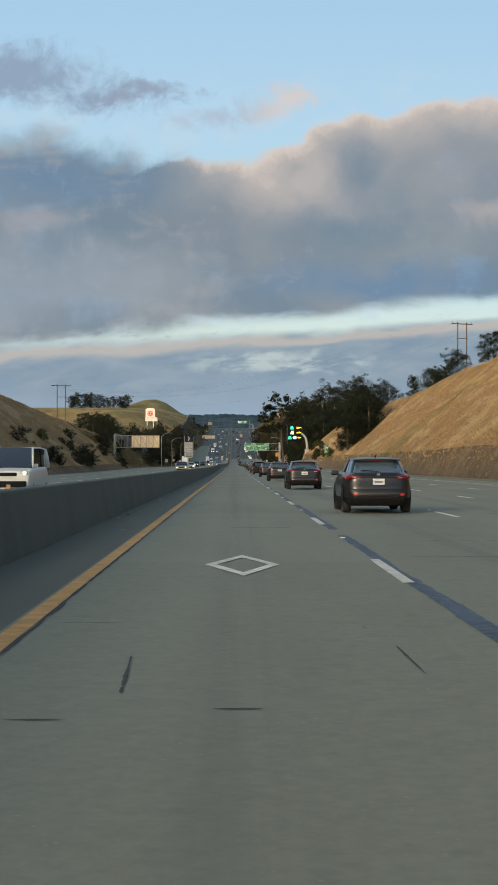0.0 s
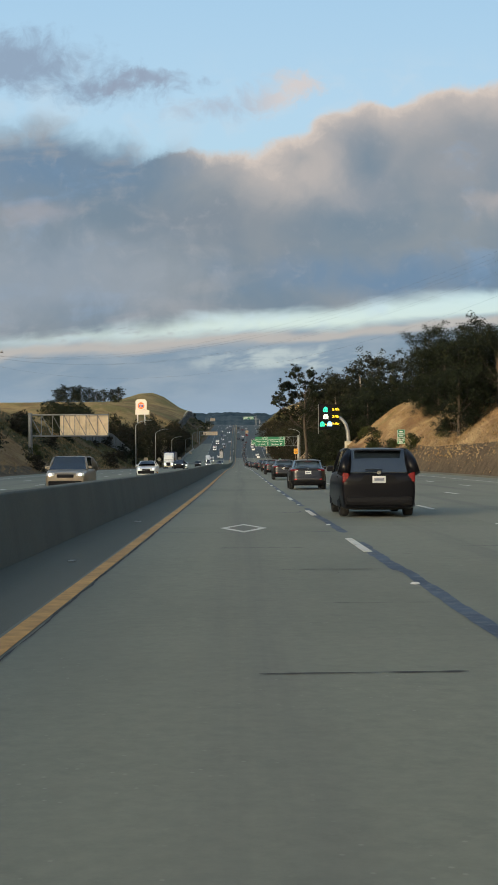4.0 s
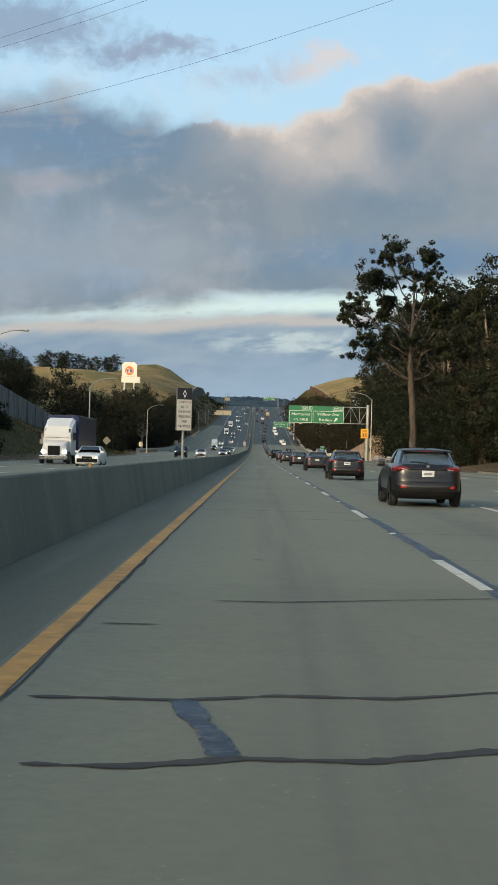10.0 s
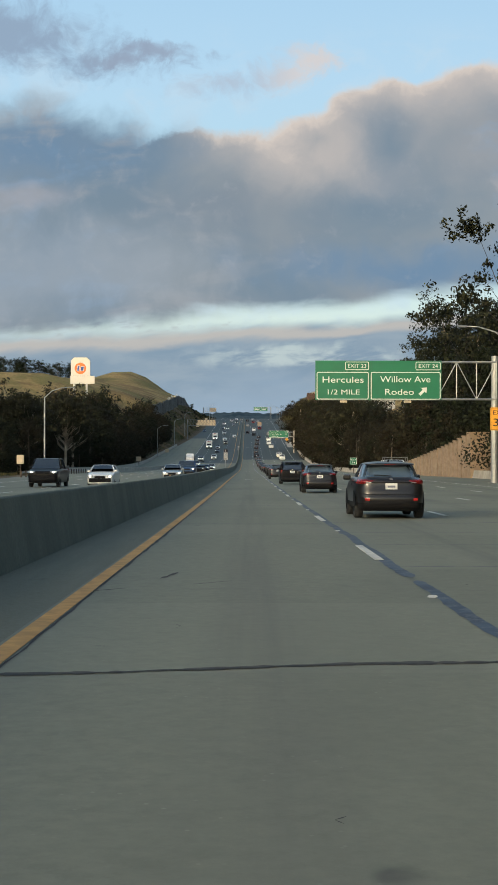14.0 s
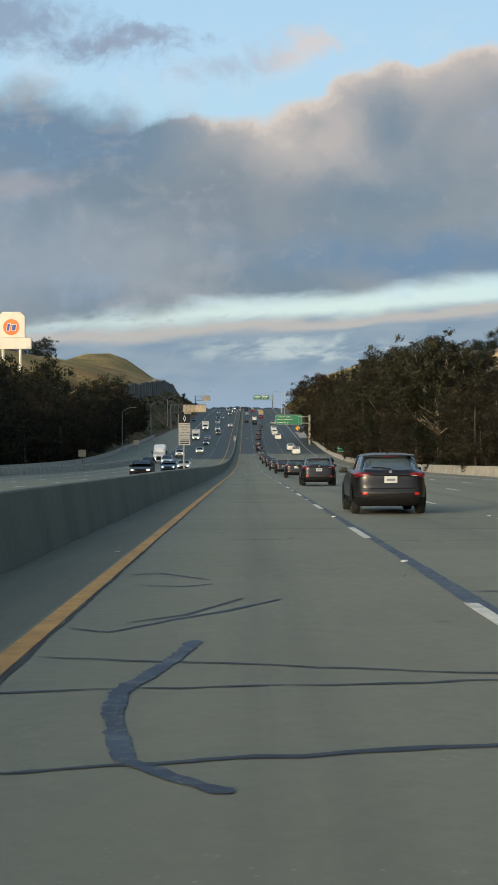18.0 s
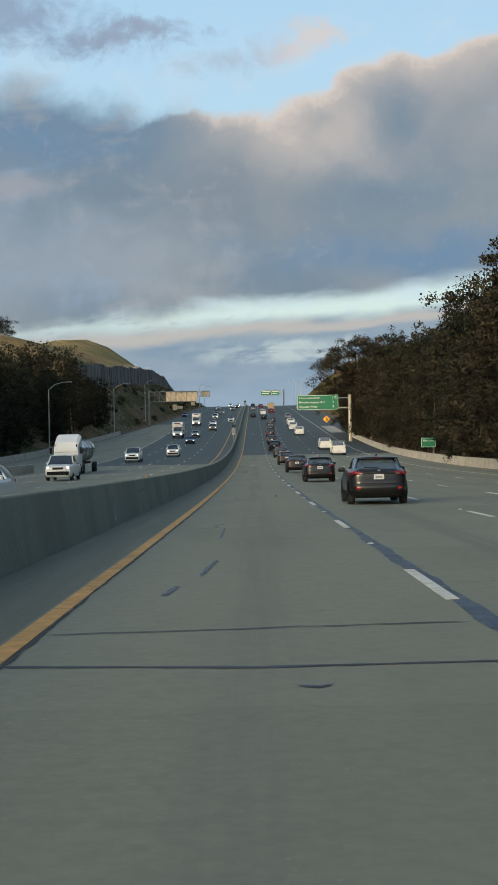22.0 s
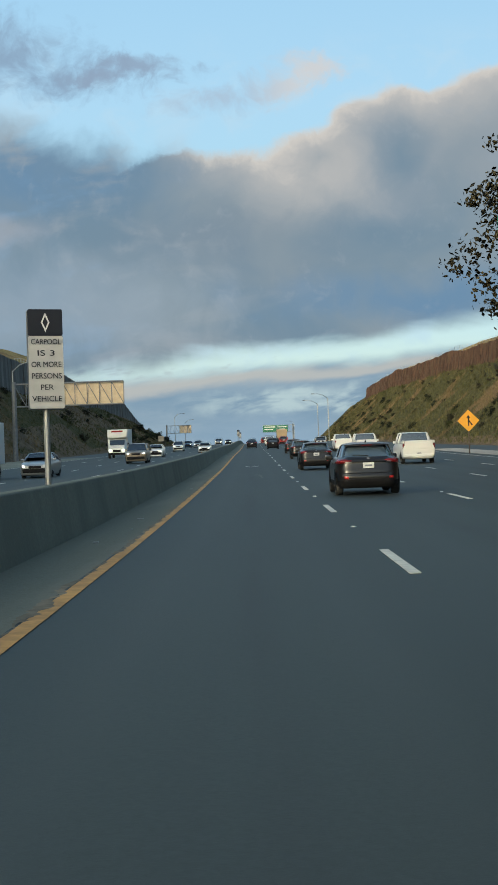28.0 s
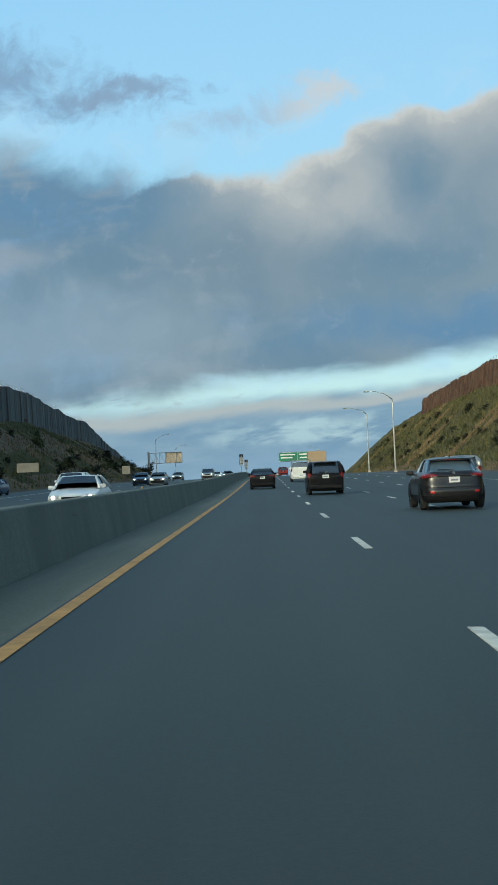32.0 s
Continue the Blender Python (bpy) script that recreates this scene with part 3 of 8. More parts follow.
def ribbon(bm, s0, s1, x0, x1, h, step=5.0):
    """A flat strip on the road."""
    n = max(2, int(math.ceil((s1 - s0) / step)) + 1)
    prev = None
    for i in range(n):
        s = s0 + (s1 - s0) * i / (n - 1)
        z = zr(s) + h
        row = (bm.verts.new((x0, s, z)), bm.verts.new((x1, s, z)))
        if prev:
            bm.faces.new((prev[0], prev[1], row[1], row[0]))
        prev = row
    return bm


def sheet(name, s0, s1, left, right, h, mat, label, category="road", step=5.0):
    """Pavement between two edges, each a number or a function of the distance."""
    bm = bmesh.new()
    n = int(round((s1 - s0) / step)) + 1
    cols = 7
    prev = None
    for i in range(n):
        s = s0 + (s1 - s0) * i / (n - 1)
        a = left(s) if callable(left) else left
        b = right(s) if callable(right) else right
        row = [bm.verts.new((a + (b - a) * k / (cols - 1), s, zr(s) + h)) for k in range(cols)]
        if prev:
            for k in range(cols - 1):
                bm.faces.new((prev[k], prev[k + 1], row[k + 1], row[k]))
        prev = row
    return tagged(part(name, bm, mat), label, category, kind="structure")


def steps(table):
    xs, ys = [a for a, _ in table], [b for _, b in table]
    return lambda s: float(np.interp(s, xs, ys))


# ---------------------------------------------------------------- pavement
LANE = 3.66
RIGHT_LINES = [1.83 + LANE * i for i in range(4)]        # dashed lines of the near carriageway
EDGE_R = 1.83 + LANE * 4
PAVE_R = steps([(-400, 19.6), (470, 19.6), (488, 17.8), (520, 17.8), (560, 24.5), (640, 30), (700, 30), (720, 20.4), (960, 20.4), (1064, 21.2), (1084, 26.0), (1120, 27.0), (1400, 25.0), (2600, 25.0)])
EDGE_L = -5.35 - LANE * 4
PAVE_L = steps([(-400, -23.0), (600, -23.0), (700, -31.0), (1000, -34.0), (1150, -28.0), (1250, -25.5), (2600, -25.5)])
SEAM = 970.0

sheet("road", -400, SEAM, -1.97, PAVE_R, 0.0, M_CONC, "worn grey concrete motorway lanes with patched cracks")
sheet("road", SEAM, 2600, -1.97, PAVE_R, 0.0, M_ASPH, "dark asphalt motorway lanes climbing to a crest")
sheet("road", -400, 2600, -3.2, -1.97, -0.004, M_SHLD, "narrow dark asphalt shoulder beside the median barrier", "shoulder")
sheet("road", -400, 930, PAVE_L, -3.7, 0.0, M_CONC, "worn concrete lanes of the opposite carriageway")
sheet("road", 930, 1160, -20.3, -3.7, 0.0, M_ASPH, "dark asphalt lanes of the opposite carriageway")
sheet("road", 930, 1160, PAVE_L, -20.3, 0.0, M_CONC, "pale concrete ramp beside the opposite carriageway", "ramp")
sheet("road", 1160, 2600, PAVE_L, -3.7, 0.0, M_ASPH, "dark asphalt lanes of the opposite carriageway")


def edge_line(x0, w, s0, s1, mat, label, gap=None):
    bm = bmesh.new()
    ribbon(bm, s0, s1, x0 - w / 2, x0 + w / 2, 0.008)
    return tagged(part("edge_line", bm, mat), label, "road marking", kind="structure")


edge_line(-1.84, 0.17, -400, 2600, M_YELLOW, "worn yellow line beside the narrow shoulder")
edge_line(-5.35, 0.15, -400, 2600, M_YELLOW, "yellow line of the opposite carriageway")
edge_line(EDGE_R, 0.15, -400, 2600, M_WHITE, "solid white line at the outer edge")
edge_line(EDGE_L, 0.15, -400, 2600, M_WHITE, "solid white line of the opposite carriageway")

DASH0 = 0.45                                              # where one dash begins
DASH_SHIFT = steps([(0, 0), (115, -0.3), (262, -3.1), (292, -3.8), (333, -6.1), (465, -6.2), (511, -4.8), (560, -6.2), (611, -7.4), (682, -9.4), (784, -10.2), (857, -10.9), (905, -11.6), (955, -13.4), (1000, -15.0), (1030, -14.4), (1073, -14.5), (1103, -13.5), (1135, -13.3)])


def dash_mesh():
    bm = bmesh.new()
    vs = [bm.verts.new((x, y, 0.0)) for x, y in ((-0.065, 0.0), (0.065, 0.02), (0.063, 3.62), (-0.06, 3.66))]
    top = [bm.verts.new((v.co.x, v.co.y, 0.009)) for v in vs]
    bm.faces.new(top)
    for k in range(4):
        bm.faces.new((vs[k], vs[(k + 1) % 4], top[(k + 1) % 4], top[k]))
    return mesh_of("lane_dash", bm, M_WHITE)


DASH = dash_mesh()
lane_lines = []
for li, x in enumerate(RIGHT_LINES + [-5.35 - LANE * (i + 1) for i in range(3)]):
    line = tagged(empty("lane_line", pose(x, 0, 0)), "dashed white lane line, paint worn", "road marking", "dashed lane lines", "structure")
    near = li == 0
    for i in range(-2, 114):
        s = DASH0 + 14.669 * i + (0 if near else 4.1 * li % 14)
        s += DASH_SHIFT(s + DASH_SHIFT(s))
        if s > 1640:
            break
        ob = new("dash", DASH)
        ob.parent = line
        ob.matrix_basis = pose(0, s, zr(s) + 0.003) @ pose(0, 0, 0, slope(s + 1.8))

# ---------------------------------------------------------------- ground and slopes
def cut_height(table, s):
    return float(np.interp(s, [r[0] for r in table], [r[1] for r in table]))


# distance, height of the cut's top over the road, sideways run of the slope, further rise behind it, sheer face at the top
RIGHT_CUT = [(-400, 18, 22, 4, 0), (0, 19, 21, 4, 0), (150, 19, 20, 4, 0), (260, 17.5, 19, 4, 0), (330, 14.5, 15, 4, 0), (352, 9, 13, 4, 0), (372, 8.5, 12, 4, 0), (392, 13.5, 13, 3, 0), (410, 13.5, 12.5, 2, 0), (426, 11.5, 10.5, 2, 0), (438, 8.5, 9.5, 2, 0), (447, 4.5, 10, 3, 0), (456, 1.8, 12, 4, 0),
             (480, 1.5, 16, 6, 0), (560, 1.0, 18, 8, 0), (650, 2, 18, 12, 0), (800, 2.5, 18, 20, 0), (950, 4, 18, 22, 0), (1040, 6, 18, 18, 0), (1090, 9, 17, 14, 0), (1130, 11, 17, 12, 0),
             (1150, 13.2, 17, 10, 2.2), (1222, 14.8, 17, 10, 2.5), (1369, 15.9, 17, 12, 2.8), (1450, 16.6, 17.5, 12, 2.9), (1496, 16.9, 18, 9, 2.9), (1501, 17.0, 18, 6, 0.3), (1560, 16.6, 18, 4, 0), (1640, 15.5, 18, 3, 0), (1740, 12, 19, 3, 0), (1840, 7, 22, 4, 0), (1940, 2, 24, 4, 0), (2600, 1, 24, 10, 0)]
LEFT_CUT = [(-400, 13, 17, 3, 0), (0, 13, 17, 3, 0), (250, 13.5, 17, 3, 0), (340, 11, 16, 3, 0), (430, 7.5, 12.5, 2, 0), (510, 7, 12.5, 2, 0), (570, 4.5, 12.5, 8, 0), (640, 2, 12.5, 16, 0), (690, 0.2, 12.5, 24, 0),
            (800, 0.3, 20, 25, 0), (950, 1, 18, 23, 0), (1040, 6, 14, 20, 0), (1095, 10.8, 12, 22, 0), (1103, 10.9, 12, 15, 5.4), (1200, 11.6, 15, 13, 5.2), (1344, 11.8, 18, 10, 5.6), (1400, 12, 18.5, 9.5, 5.0),
            (1470, 11, 18.5, 10, 4.2), (1560, 6.5, 18.5, 5, 2.4), (1580, 5.5, 18.5, 3, 0), (1640, 2, 20, 3, 0), (1800, 0.5, 24, 6, 0), (2600, 0.5, 24, 10, 0)]


def column(table, k):
    return [r[0] for r in table], [r[k] for r in table]


LIP = 1.6
BANK = steps([(-400, 1.5), (300, 1.5), (392, 2.0), (426, 3.4), (438, 3.2), (450, 1.0), (458, 0.0), (2600, 0.0)])   # steep earth bank at the foot of the right slope


def ground_z(side, s, d):
    """Height of the ground d metres out from the pavement's edge. side: 1 right, -1 left."""
    table = RIGHT_CUT if side > 0 else LEFT_CUT
    top, run, more, face = (float(np.interp(s, *column(table, k))) for k in (1, 2, 3, 4))
    if d <= LIP:
        h = -0.05
    elif d <= LIP + run:
        a = (d - LIP) / run
        if side > 0 and s < 458:
            e = min(1.0, (d - LIP) / 1.6)
            h = BANK(s) * e * e * (3 - 2 * e) + (top - BANK(s)) * a
        else:
            h = top * (a ** 1.05 * 0.9 + 0.1 * a * a * (3 - 2 * a))
    else:
        a = min(1.0, (d - LIP - run) / 60.0)
        h = top + more * a * (2 - a) + face * min(1.0, (d - LIP - run) / 0.5)
    grow = min(1.0, max(0.0, d - 1.0) / 8.0)
    h += grow * (0.9 * noise.noise(Vector((s * 0.03, d * 0.06, side * 7.0))) + 0.5 * noise.noise(Vector((s * 0.11, d * 0.16, side * 3.0))))
    return zr(s) + h


PEAK = (-84.0, 1446.0)


def ground_at(x, s):
    """Height of the ground at a place beside the road."""
    side = 1 if x > 0 else -1
    d = x - PAVE_R(s) if side > 0 else PAVE_L(s) - x
    z = ground_z(side, s, d)
    if side < 0:                                            # the bald grassy hilltop
        r = max(0.16, math.hypot((x - PEAK[0]) / 34.0, (s - PEAK[1]) / 100.0))
        z += max(0.0, 12.5 * (1 - r) * (1.0 if r < 1 else 0.0)) * min(1.0, max(0.0, d - 26) / 14.0)
    return z


def columns(side, s):
    run = float(np.interp(s, *column(RIGHT_CUT if side > 0 else LEFT_CUT, 2)))
    return [0.0, 0.8, LIP] + [LIP + (0.9, 1.8)[k - 1] if k < 3 and side > 0 and s < 470 else LIP + run * k / 11 for k in range(1, 12)] + [LIP + run + e for e in (0.5, 3, 7, 12, 18, 26, 36, 48, 62, 80, 110, 160, 240, 360, 500)]


def build_ground(side):
    bm = bmesh.new()
    prev = None
    s = -400.0
    rows = []
    while s <= 2600:
        rows.append(s)
        s += 4.0 if -20 < s < 1650 else 20.0
    for s in rows:
        edge = PAVE_R(s) if side > 0 else PAVE_L(s)
        row = []
        for d in columns(side, s):
            x = edge + side * d
            row.append(bm.verts.new((x, s, ground_at(x, s) - (0.02 if d == 0 else 0))))
        if prev:
            for k in range(len(row) - 1):
                f = (prev[k], prev[k + 1], row[k + 1], row[k])
                fc = bm.faces.new(f if side > 0 else f[::-1])
                fc.smooth = True
                if k < 3:
                    kind = 2
                elif side > 0:
                    kind = (2 if k < 4 else 0) if (s < 470 or k > 12) else (1 if s > 1060 else (2 if k < 7 else 1))
                    if k == 13 and 1145 < s < 1560:
                        kind = 3
                else:
                    kind = 0 if (s < 330 or k > 12) else 1
                    if kind == 1 and s > 1010 and noise.noise(Vector((s * 0.035, k * 0.30, 4.0))) > 0.0:
                        kind = 2
                    if k == 13 and 1100 < s < 1580:
                        kind = 3
                if kind == 0 and k > 12 and s > 560 + 45 * noise.noise(Vector((k * 0.9, s * 0.02, side))):
                    kind = 4
                fc.material_index = kind
        prev = row
    ob = part("ground", bm, [M_GRASS, M_SCRUB, M_EARTH, M_ROCK, M_HILL])
    return tagged(ob, "sloping verge of dry golden grass, scrub and bare earth", "ground", kind="structure")


build_ground(1)
build_ground(-1)


# ground sheet out to the horizon, under everything
def build_plain():
    bm = bmesh.new()
    for fc in ((-4600, -1500, -520, 4700), (520, -1500, 4600, 4700), (-520, 2600, 520, 4700)):
        x0, y0, x1, y1 = fc
        bm.faces.new([bm.verts.new(p) for p in ((x0, y0, -14), (x1, y0, -14), (x1, y1, -14), (x0, y1, -14))])
    return tagged(part("ground", bm, M_SCRUB), "far open land of dark scrub", "ground", kind="structure")


build_plain()

# Blue-grey of distance haze is painted into the wooded hills' colour.
M_HAZEHILL = surface("hazy_wooded_hill", lambda g, p: g.mix(g.step(g.noise(p, 0.02, 6.0, 0.75), 0.35, 0.65), c4(0.060, 0.080, 0.090), c4(0.110, 0.130, 0.135)), 1.0, None, 0.0)
M_FARGOLD = surface("far_grass_hill", lambda g, p: g.mix(g.step(g.noise(p, 0.012, 6.0, 0.7), 0.4, 0.62), c4(0.055, 0.060, 0.030), c4(0.26, 0.20, 0.10)), 1.0, None, 0.0)


def far_ridge(y, base, rise, rough, mat, seed, x0=-1500, x1=1500, depth=500, label="far wooded ridge with haze painted blue-grey"):
    bm = bmesh.new()
    n = 760
    rows = [[], [], []]
    for i in range(n + 1):
        x = x0 + (x1 - x0) * i / n
        e = min(1, i / 40, (n - i) / 40)
        h = base + e * (rise * (0.6 + 0.5 * noise.noise(Vector((x * 0.0022, seed, 0)))) + rough * noise.noise(Vector((x * 0.02, seed, 5))) + rough * 0.7 * noise.noise(Vector((x * 0.075, seed, 9))) + rough * 0.45 * abs(noise.noise(Vector((x * 0.21, seed, 3)))))
        rows[0].append(bm.verts.new((x, y - depth, -20)))
        rows[1].append(bm.verts.new((x, y, h)))
        rows[2].append(bm.verts.new((x, y + 60, -20)))
    for a, b in zip(rows, rows[1:]):
        for i in range(n):
            fc = bm.faces.new((a[i], a[i + 1], b[i + 1], b[i]))
            fc.smooth = True
    return tagged(part("backdrop", bm, mat), label, "hill", kind="structure")


far_ridge(3900, -10, 78, 7, M_HAZEHILL, 1.7)
far_ridge(3100, -10, 42, 6, M_HAZEHILL, 4.1)

# ---------------------------------------------------------------- median barrier
SECTION = [(-3.74, 0.0), (-3.575, 0.93), (-3.55, 0.955), (-3.31, 0.955), (-3.285, 0.93), (-3.13, 0.0)]
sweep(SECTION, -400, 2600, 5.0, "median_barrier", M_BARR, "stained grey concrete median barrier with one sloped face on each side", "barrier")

# ---------------------------------------------------------------- signs, poles and lamps
def lettering(text, height, mat, parent, x, z, y=-0.03, align="LEFT", label="", width=None):
    """Raised letters on a sign's face. The face looks towards -y."""
    cu = bpy.data.curves.new("lettering", "FONT")
    cu.body, cu.size, cu.extrude, cu.align_x, cu.resolution_u = text, height * 1.38, 0.004, align, 3
    tmp = bpy.data.objects.new("lettering", cu)
    me = bpy.data.meshes.new_from_object(tmp)
    bpy.data.objects.remove(tmp)
    me.materials.clear()
    me.materials.append(mat)
    me.name = "lettering"
    ob = new("lettering", me)
    ob.parent = parent
    xs = [v.co.x for v in me.vertices]
    sx = 1.0
    if width and xs:
        sx = width / max(0.01, max(xs) - min(xs))
    ob.matrix_basis = pose(x, y, z, 90) @ Matrix.Diagonal((sx, 1, 1, 1))
    return tagged(ob, label)


def rounded(bm, w, h, r, y0, y1, cx=0.0, cz=0.0):
    """An upright plate with rounded corners, from y0 (front) to y1."""
    pts = []
    for qx, qz, a0 in ((1, 1, 0), (-1, 1, 90), (-1, -1, 180), (1, -1, 270)):
        for k in range(5):
            a = radians(a0 + 22.5 * k)
            pts.append((cx + qx * (w / 2 - r) + r * math.cos(a), cz + qz * (h / 2 - r) + r * math.sin(a)))
    a = [bm.verts.new((x, y0, z)) for x, z in pts]
    b = [bm.verts.new((x, y1, z)) for x, z in pts]
    bm.faces.new(a), bm.faces.new(b[::-1])
    n = len(pts)
    for k in range(n):
        bm.faces.new((a[k], b[k], b[(k + 1) % n], a[(k + 1) % n]))
    bmesh.ops.recalc_face_normals(bm, faces=bm.faces)
    return bm


def ring_plate(bm, w, h, r, t, y0, y1, cx=0.0, cz=0.0):
    """A raised rounded border of thickness t."""
    loops = []
    for ww, hh, rr in ((w, h, r), (w - 2 * t, h - 2 * t, max(0.01, r - t))):
        pts = []
        for qx, qz, a0 in ((1, 1, 0), (-1, 1, 90), (-1, -1, 180), (1, -1, 270)):
            for k in range(5):
                a = radians(a0 + 22.5 * k)
                pts.append((cx + qx * (ww / 2 - rr) + rr * math.cos(a), cz + qz * (hh / 2 - rr) + rr * math.sin(a)))
        loops.append(([bm.verts.new((x, y0, z)) for x, z in pts], [bm.verts.new((x, y1, z)) for x, z in pts]))
    (a0, a1), (b0, b1) = loops
    n = len(a0)
    for k in range(n):
        q = (k + 1) % n
        bm.faces.new((a0[k], a0[q], b0[q], b0[k]))
        bm.faces.new((a0[k], a1[k], a1[q], a0[q]))
        bm.faces.new((b0[k], b0[q], b1[q], b1[k]))
    bmesh.ops.recalc_face_normals(bm, faces=bm.faces)
    return bm


def panel(parent, w, h, cx, cz, mat, border=M_SIGNW, r=0.15, t=0.06, name="panel", label=""):
    p = part(name, rounded(bmesh.new(), w, h, r, -0.015, 0.03, cx, cz), mat, parent, label)
    if border:
        part("border", ring_plate(bmesh.new(), w - 0.06, h - 0.06, r, t, -0.024, -0.014, cx, cz), border, parent)
    return p


def bars(parent, rows, mat, y=-0.026):
    """Unreadable lines of writing as plain bars: (x, z, width, height)."""
    for x, z, w, h in rows:
        part("writing_bar", box(bmesh.new(), x, y, z, w, 0.008, h), mat, parent)


def truss(parent, x0, x1, z0, z1, y=0.35, depth=0.5):
    for z in (z0, z1):
        part("chord", tube(bmesh.new(), [(x0, y, z), (x1, y, z)], 0.075, 8), M_STEEL, parent)
        part("chord", tube(bmesh.new(), [(x0, y + depth, z), (x1, y + depth, z)], 0.075, 8), M_STEEL, parent)
    n = max(2, int(round((x1 - x0) / 1.7)))
    for k in range(n + 1):
        x = x0 + (x1 - x0) * k / n
        part("strut", tube(bmesh.new(), [(x, y, z0), (x, y, z1)], 0.045, 6), M_STEEL, parent)
        if k < n:
            xn = x0 + (x1 - x0) * (k + 1) / n
            part("brace", tube(bmesh.new(), [(x, y, z1 if k % 2 else z0), (xn, y, z0 if k % 2 else z1)], 0.04, 6), M_STEEL, parent)


def mast(parent, x, y, z0, z1, r, mat=M_STEEL):
    part("post", tube(bmesh.new(), [(x, y, z0), (x, y, (z0 + z1) / 2), (x, y, z1)], [r, r * 0.95, r * 0.88], 14), mat, parent)
    part("base_plate", box(bmesh.new(), x, y, z0 + 0.1, r * 3.2, r * 3.2, 0.2, 0.03), M_PALE, parent)


# two-panel exit sign on a cantilever truss
sg = tagged(empty("overhead_sign", pose(0, 600, zr(600))), "green overhead exit sign with two panels on a steel truss", "road sign")
part("backing", box(bmesh.new(), 10.6, 0.06, 8.38, 10.3, 0.06, 3.2, 0.01), M_GREEN, sg)
panel(sg, 4.3, 2.3, 7.68, 7.93, M_GREEN)
panel(sg, 5.75, 2.3, 12.82, 7.93, M_GREEN)
for cx, w, txt in ((8.85, 2.0, "EXIT 23"), (14.65, 2.1, "EXIT 24")):
    panel(sg, w, 0.74, cx, 9.55, M_GREEN, r=0.12, t=0.05, name="exit_tab")
    lettering(txt, 0.34, M_SIGNW, sg, cx, 9.39, align="CENTER", width=w * 0.74)
lettering("Hercules", 0.52, M_SIGNW, sg, 7.7, 8.18, align="CENTER", width=3.35)
lettering("1/2 MILE", 0.42, M_SIGNW, sg, 7.7, 7.22, align="CENTER", width=2.6)
lettering("Willow Ave", 0.52, M_SIGNW, sg, 12.8, 8.22, align="CENTER", width=4.1)
lettering("Rodeo", 0.50, M_SIGNW, sg, 12.3, 7.2, align="CENTER", width=2.35)
bm = bmesh.new()
vs = [bm.verts.new((14.25 + a, -0.03, 7.5 + b)) for a, b in ((-0.38, -0.22), (-0.22, -0.38), (0.12, -0.04), (0.26, -0.18), (0.30, 0.30), (-0.18, 0.26), (-0.04, 0.12))]
bm.faces.new(vs)
part("arrow", bm, M_SIGNW, sg, "white arrow pointing up and right")
truss(sg, 5.6, 20.3, 6.85, 9.9)
mast(sg, 20.2, 0.6, -0.2, 10.4, 0.32)
for x in (7.7, 12.9):
    part("sign_lamp", box(bmesh.new(), x, -0.75, 6.62, 0.55, 0.35, 0.18, 0.03), M_ALU, sg)
    part("lamp_arm", tube(bmesh.new(), [(x, 0.3, 6.8), (x, -0.6, 6.68)], 0.03, 6), M_STEEL, sg)

# destination sign on a single pole
sg = tagged(empty("overhead_sign", pose(0, 1027, zr(1027))), "green overhead distance sign on one thick pale pole", "road sign")
panel(sg, 7.8, 2.8, 12.3, 7.5, M_GREEN)
for k, (a, b) in enumerate((("Hercules Exit", "1/2"), ("Pinole Valley Rd", "2"), ("Appian Way", "3"))):
    z = 8.18 - 0.83 * k
    lettering(a, 0.40, M_SIGNW, sg, 8.75, z, width=(3.9, 4.75, 3.5)[k])
    lettering(b, 0.42, M_SIGNW, sg, 15.0, z, width=(0.75, 0.32, 0.32)[k])
part("arm", tube(bmesh.new(), [(8.6, 0.3, 6.45), (18.35, 0.3, 6.45)], 0.14, 10), M_PALE, sg)
part("arm", tube(bmesh.new(), [(8.6, 0.3, 8.3), (18.35, 0.3, 8.3)], 0.10, 10), M_STEEL, sg)
mast(sg, 18.4, 0.3, -0.2, 8.9, 0.33, M_PALE)

# far sign near the crest
sg = tagged(empty("overhead_sign", pose(0, 1580, zr(1580))), "green two-panel overhead sign near the crest of the hill", "road sign")
panel(sg, 6.3, 3.0, 8.1, 7.9, M_GREEN)
panel(sg, 4.8, 3.0, 13.7, 7.9, M_GREEN)
bars(sg, [(8.0, 8.6, 4.9, 0.42), (7.6, 7.6, 3.9, 0.42), (13.6, 8.6, 3.6, 0.42), (13.4, 7.5, 2.8, 0.42)], M_SIGNW)
truss(sg, 5.0, 18.4, 6.4, 9.4)
mast(sg, 18.3, 0.6, -0.3, 9.8, 0.34, M_STEEL_D)


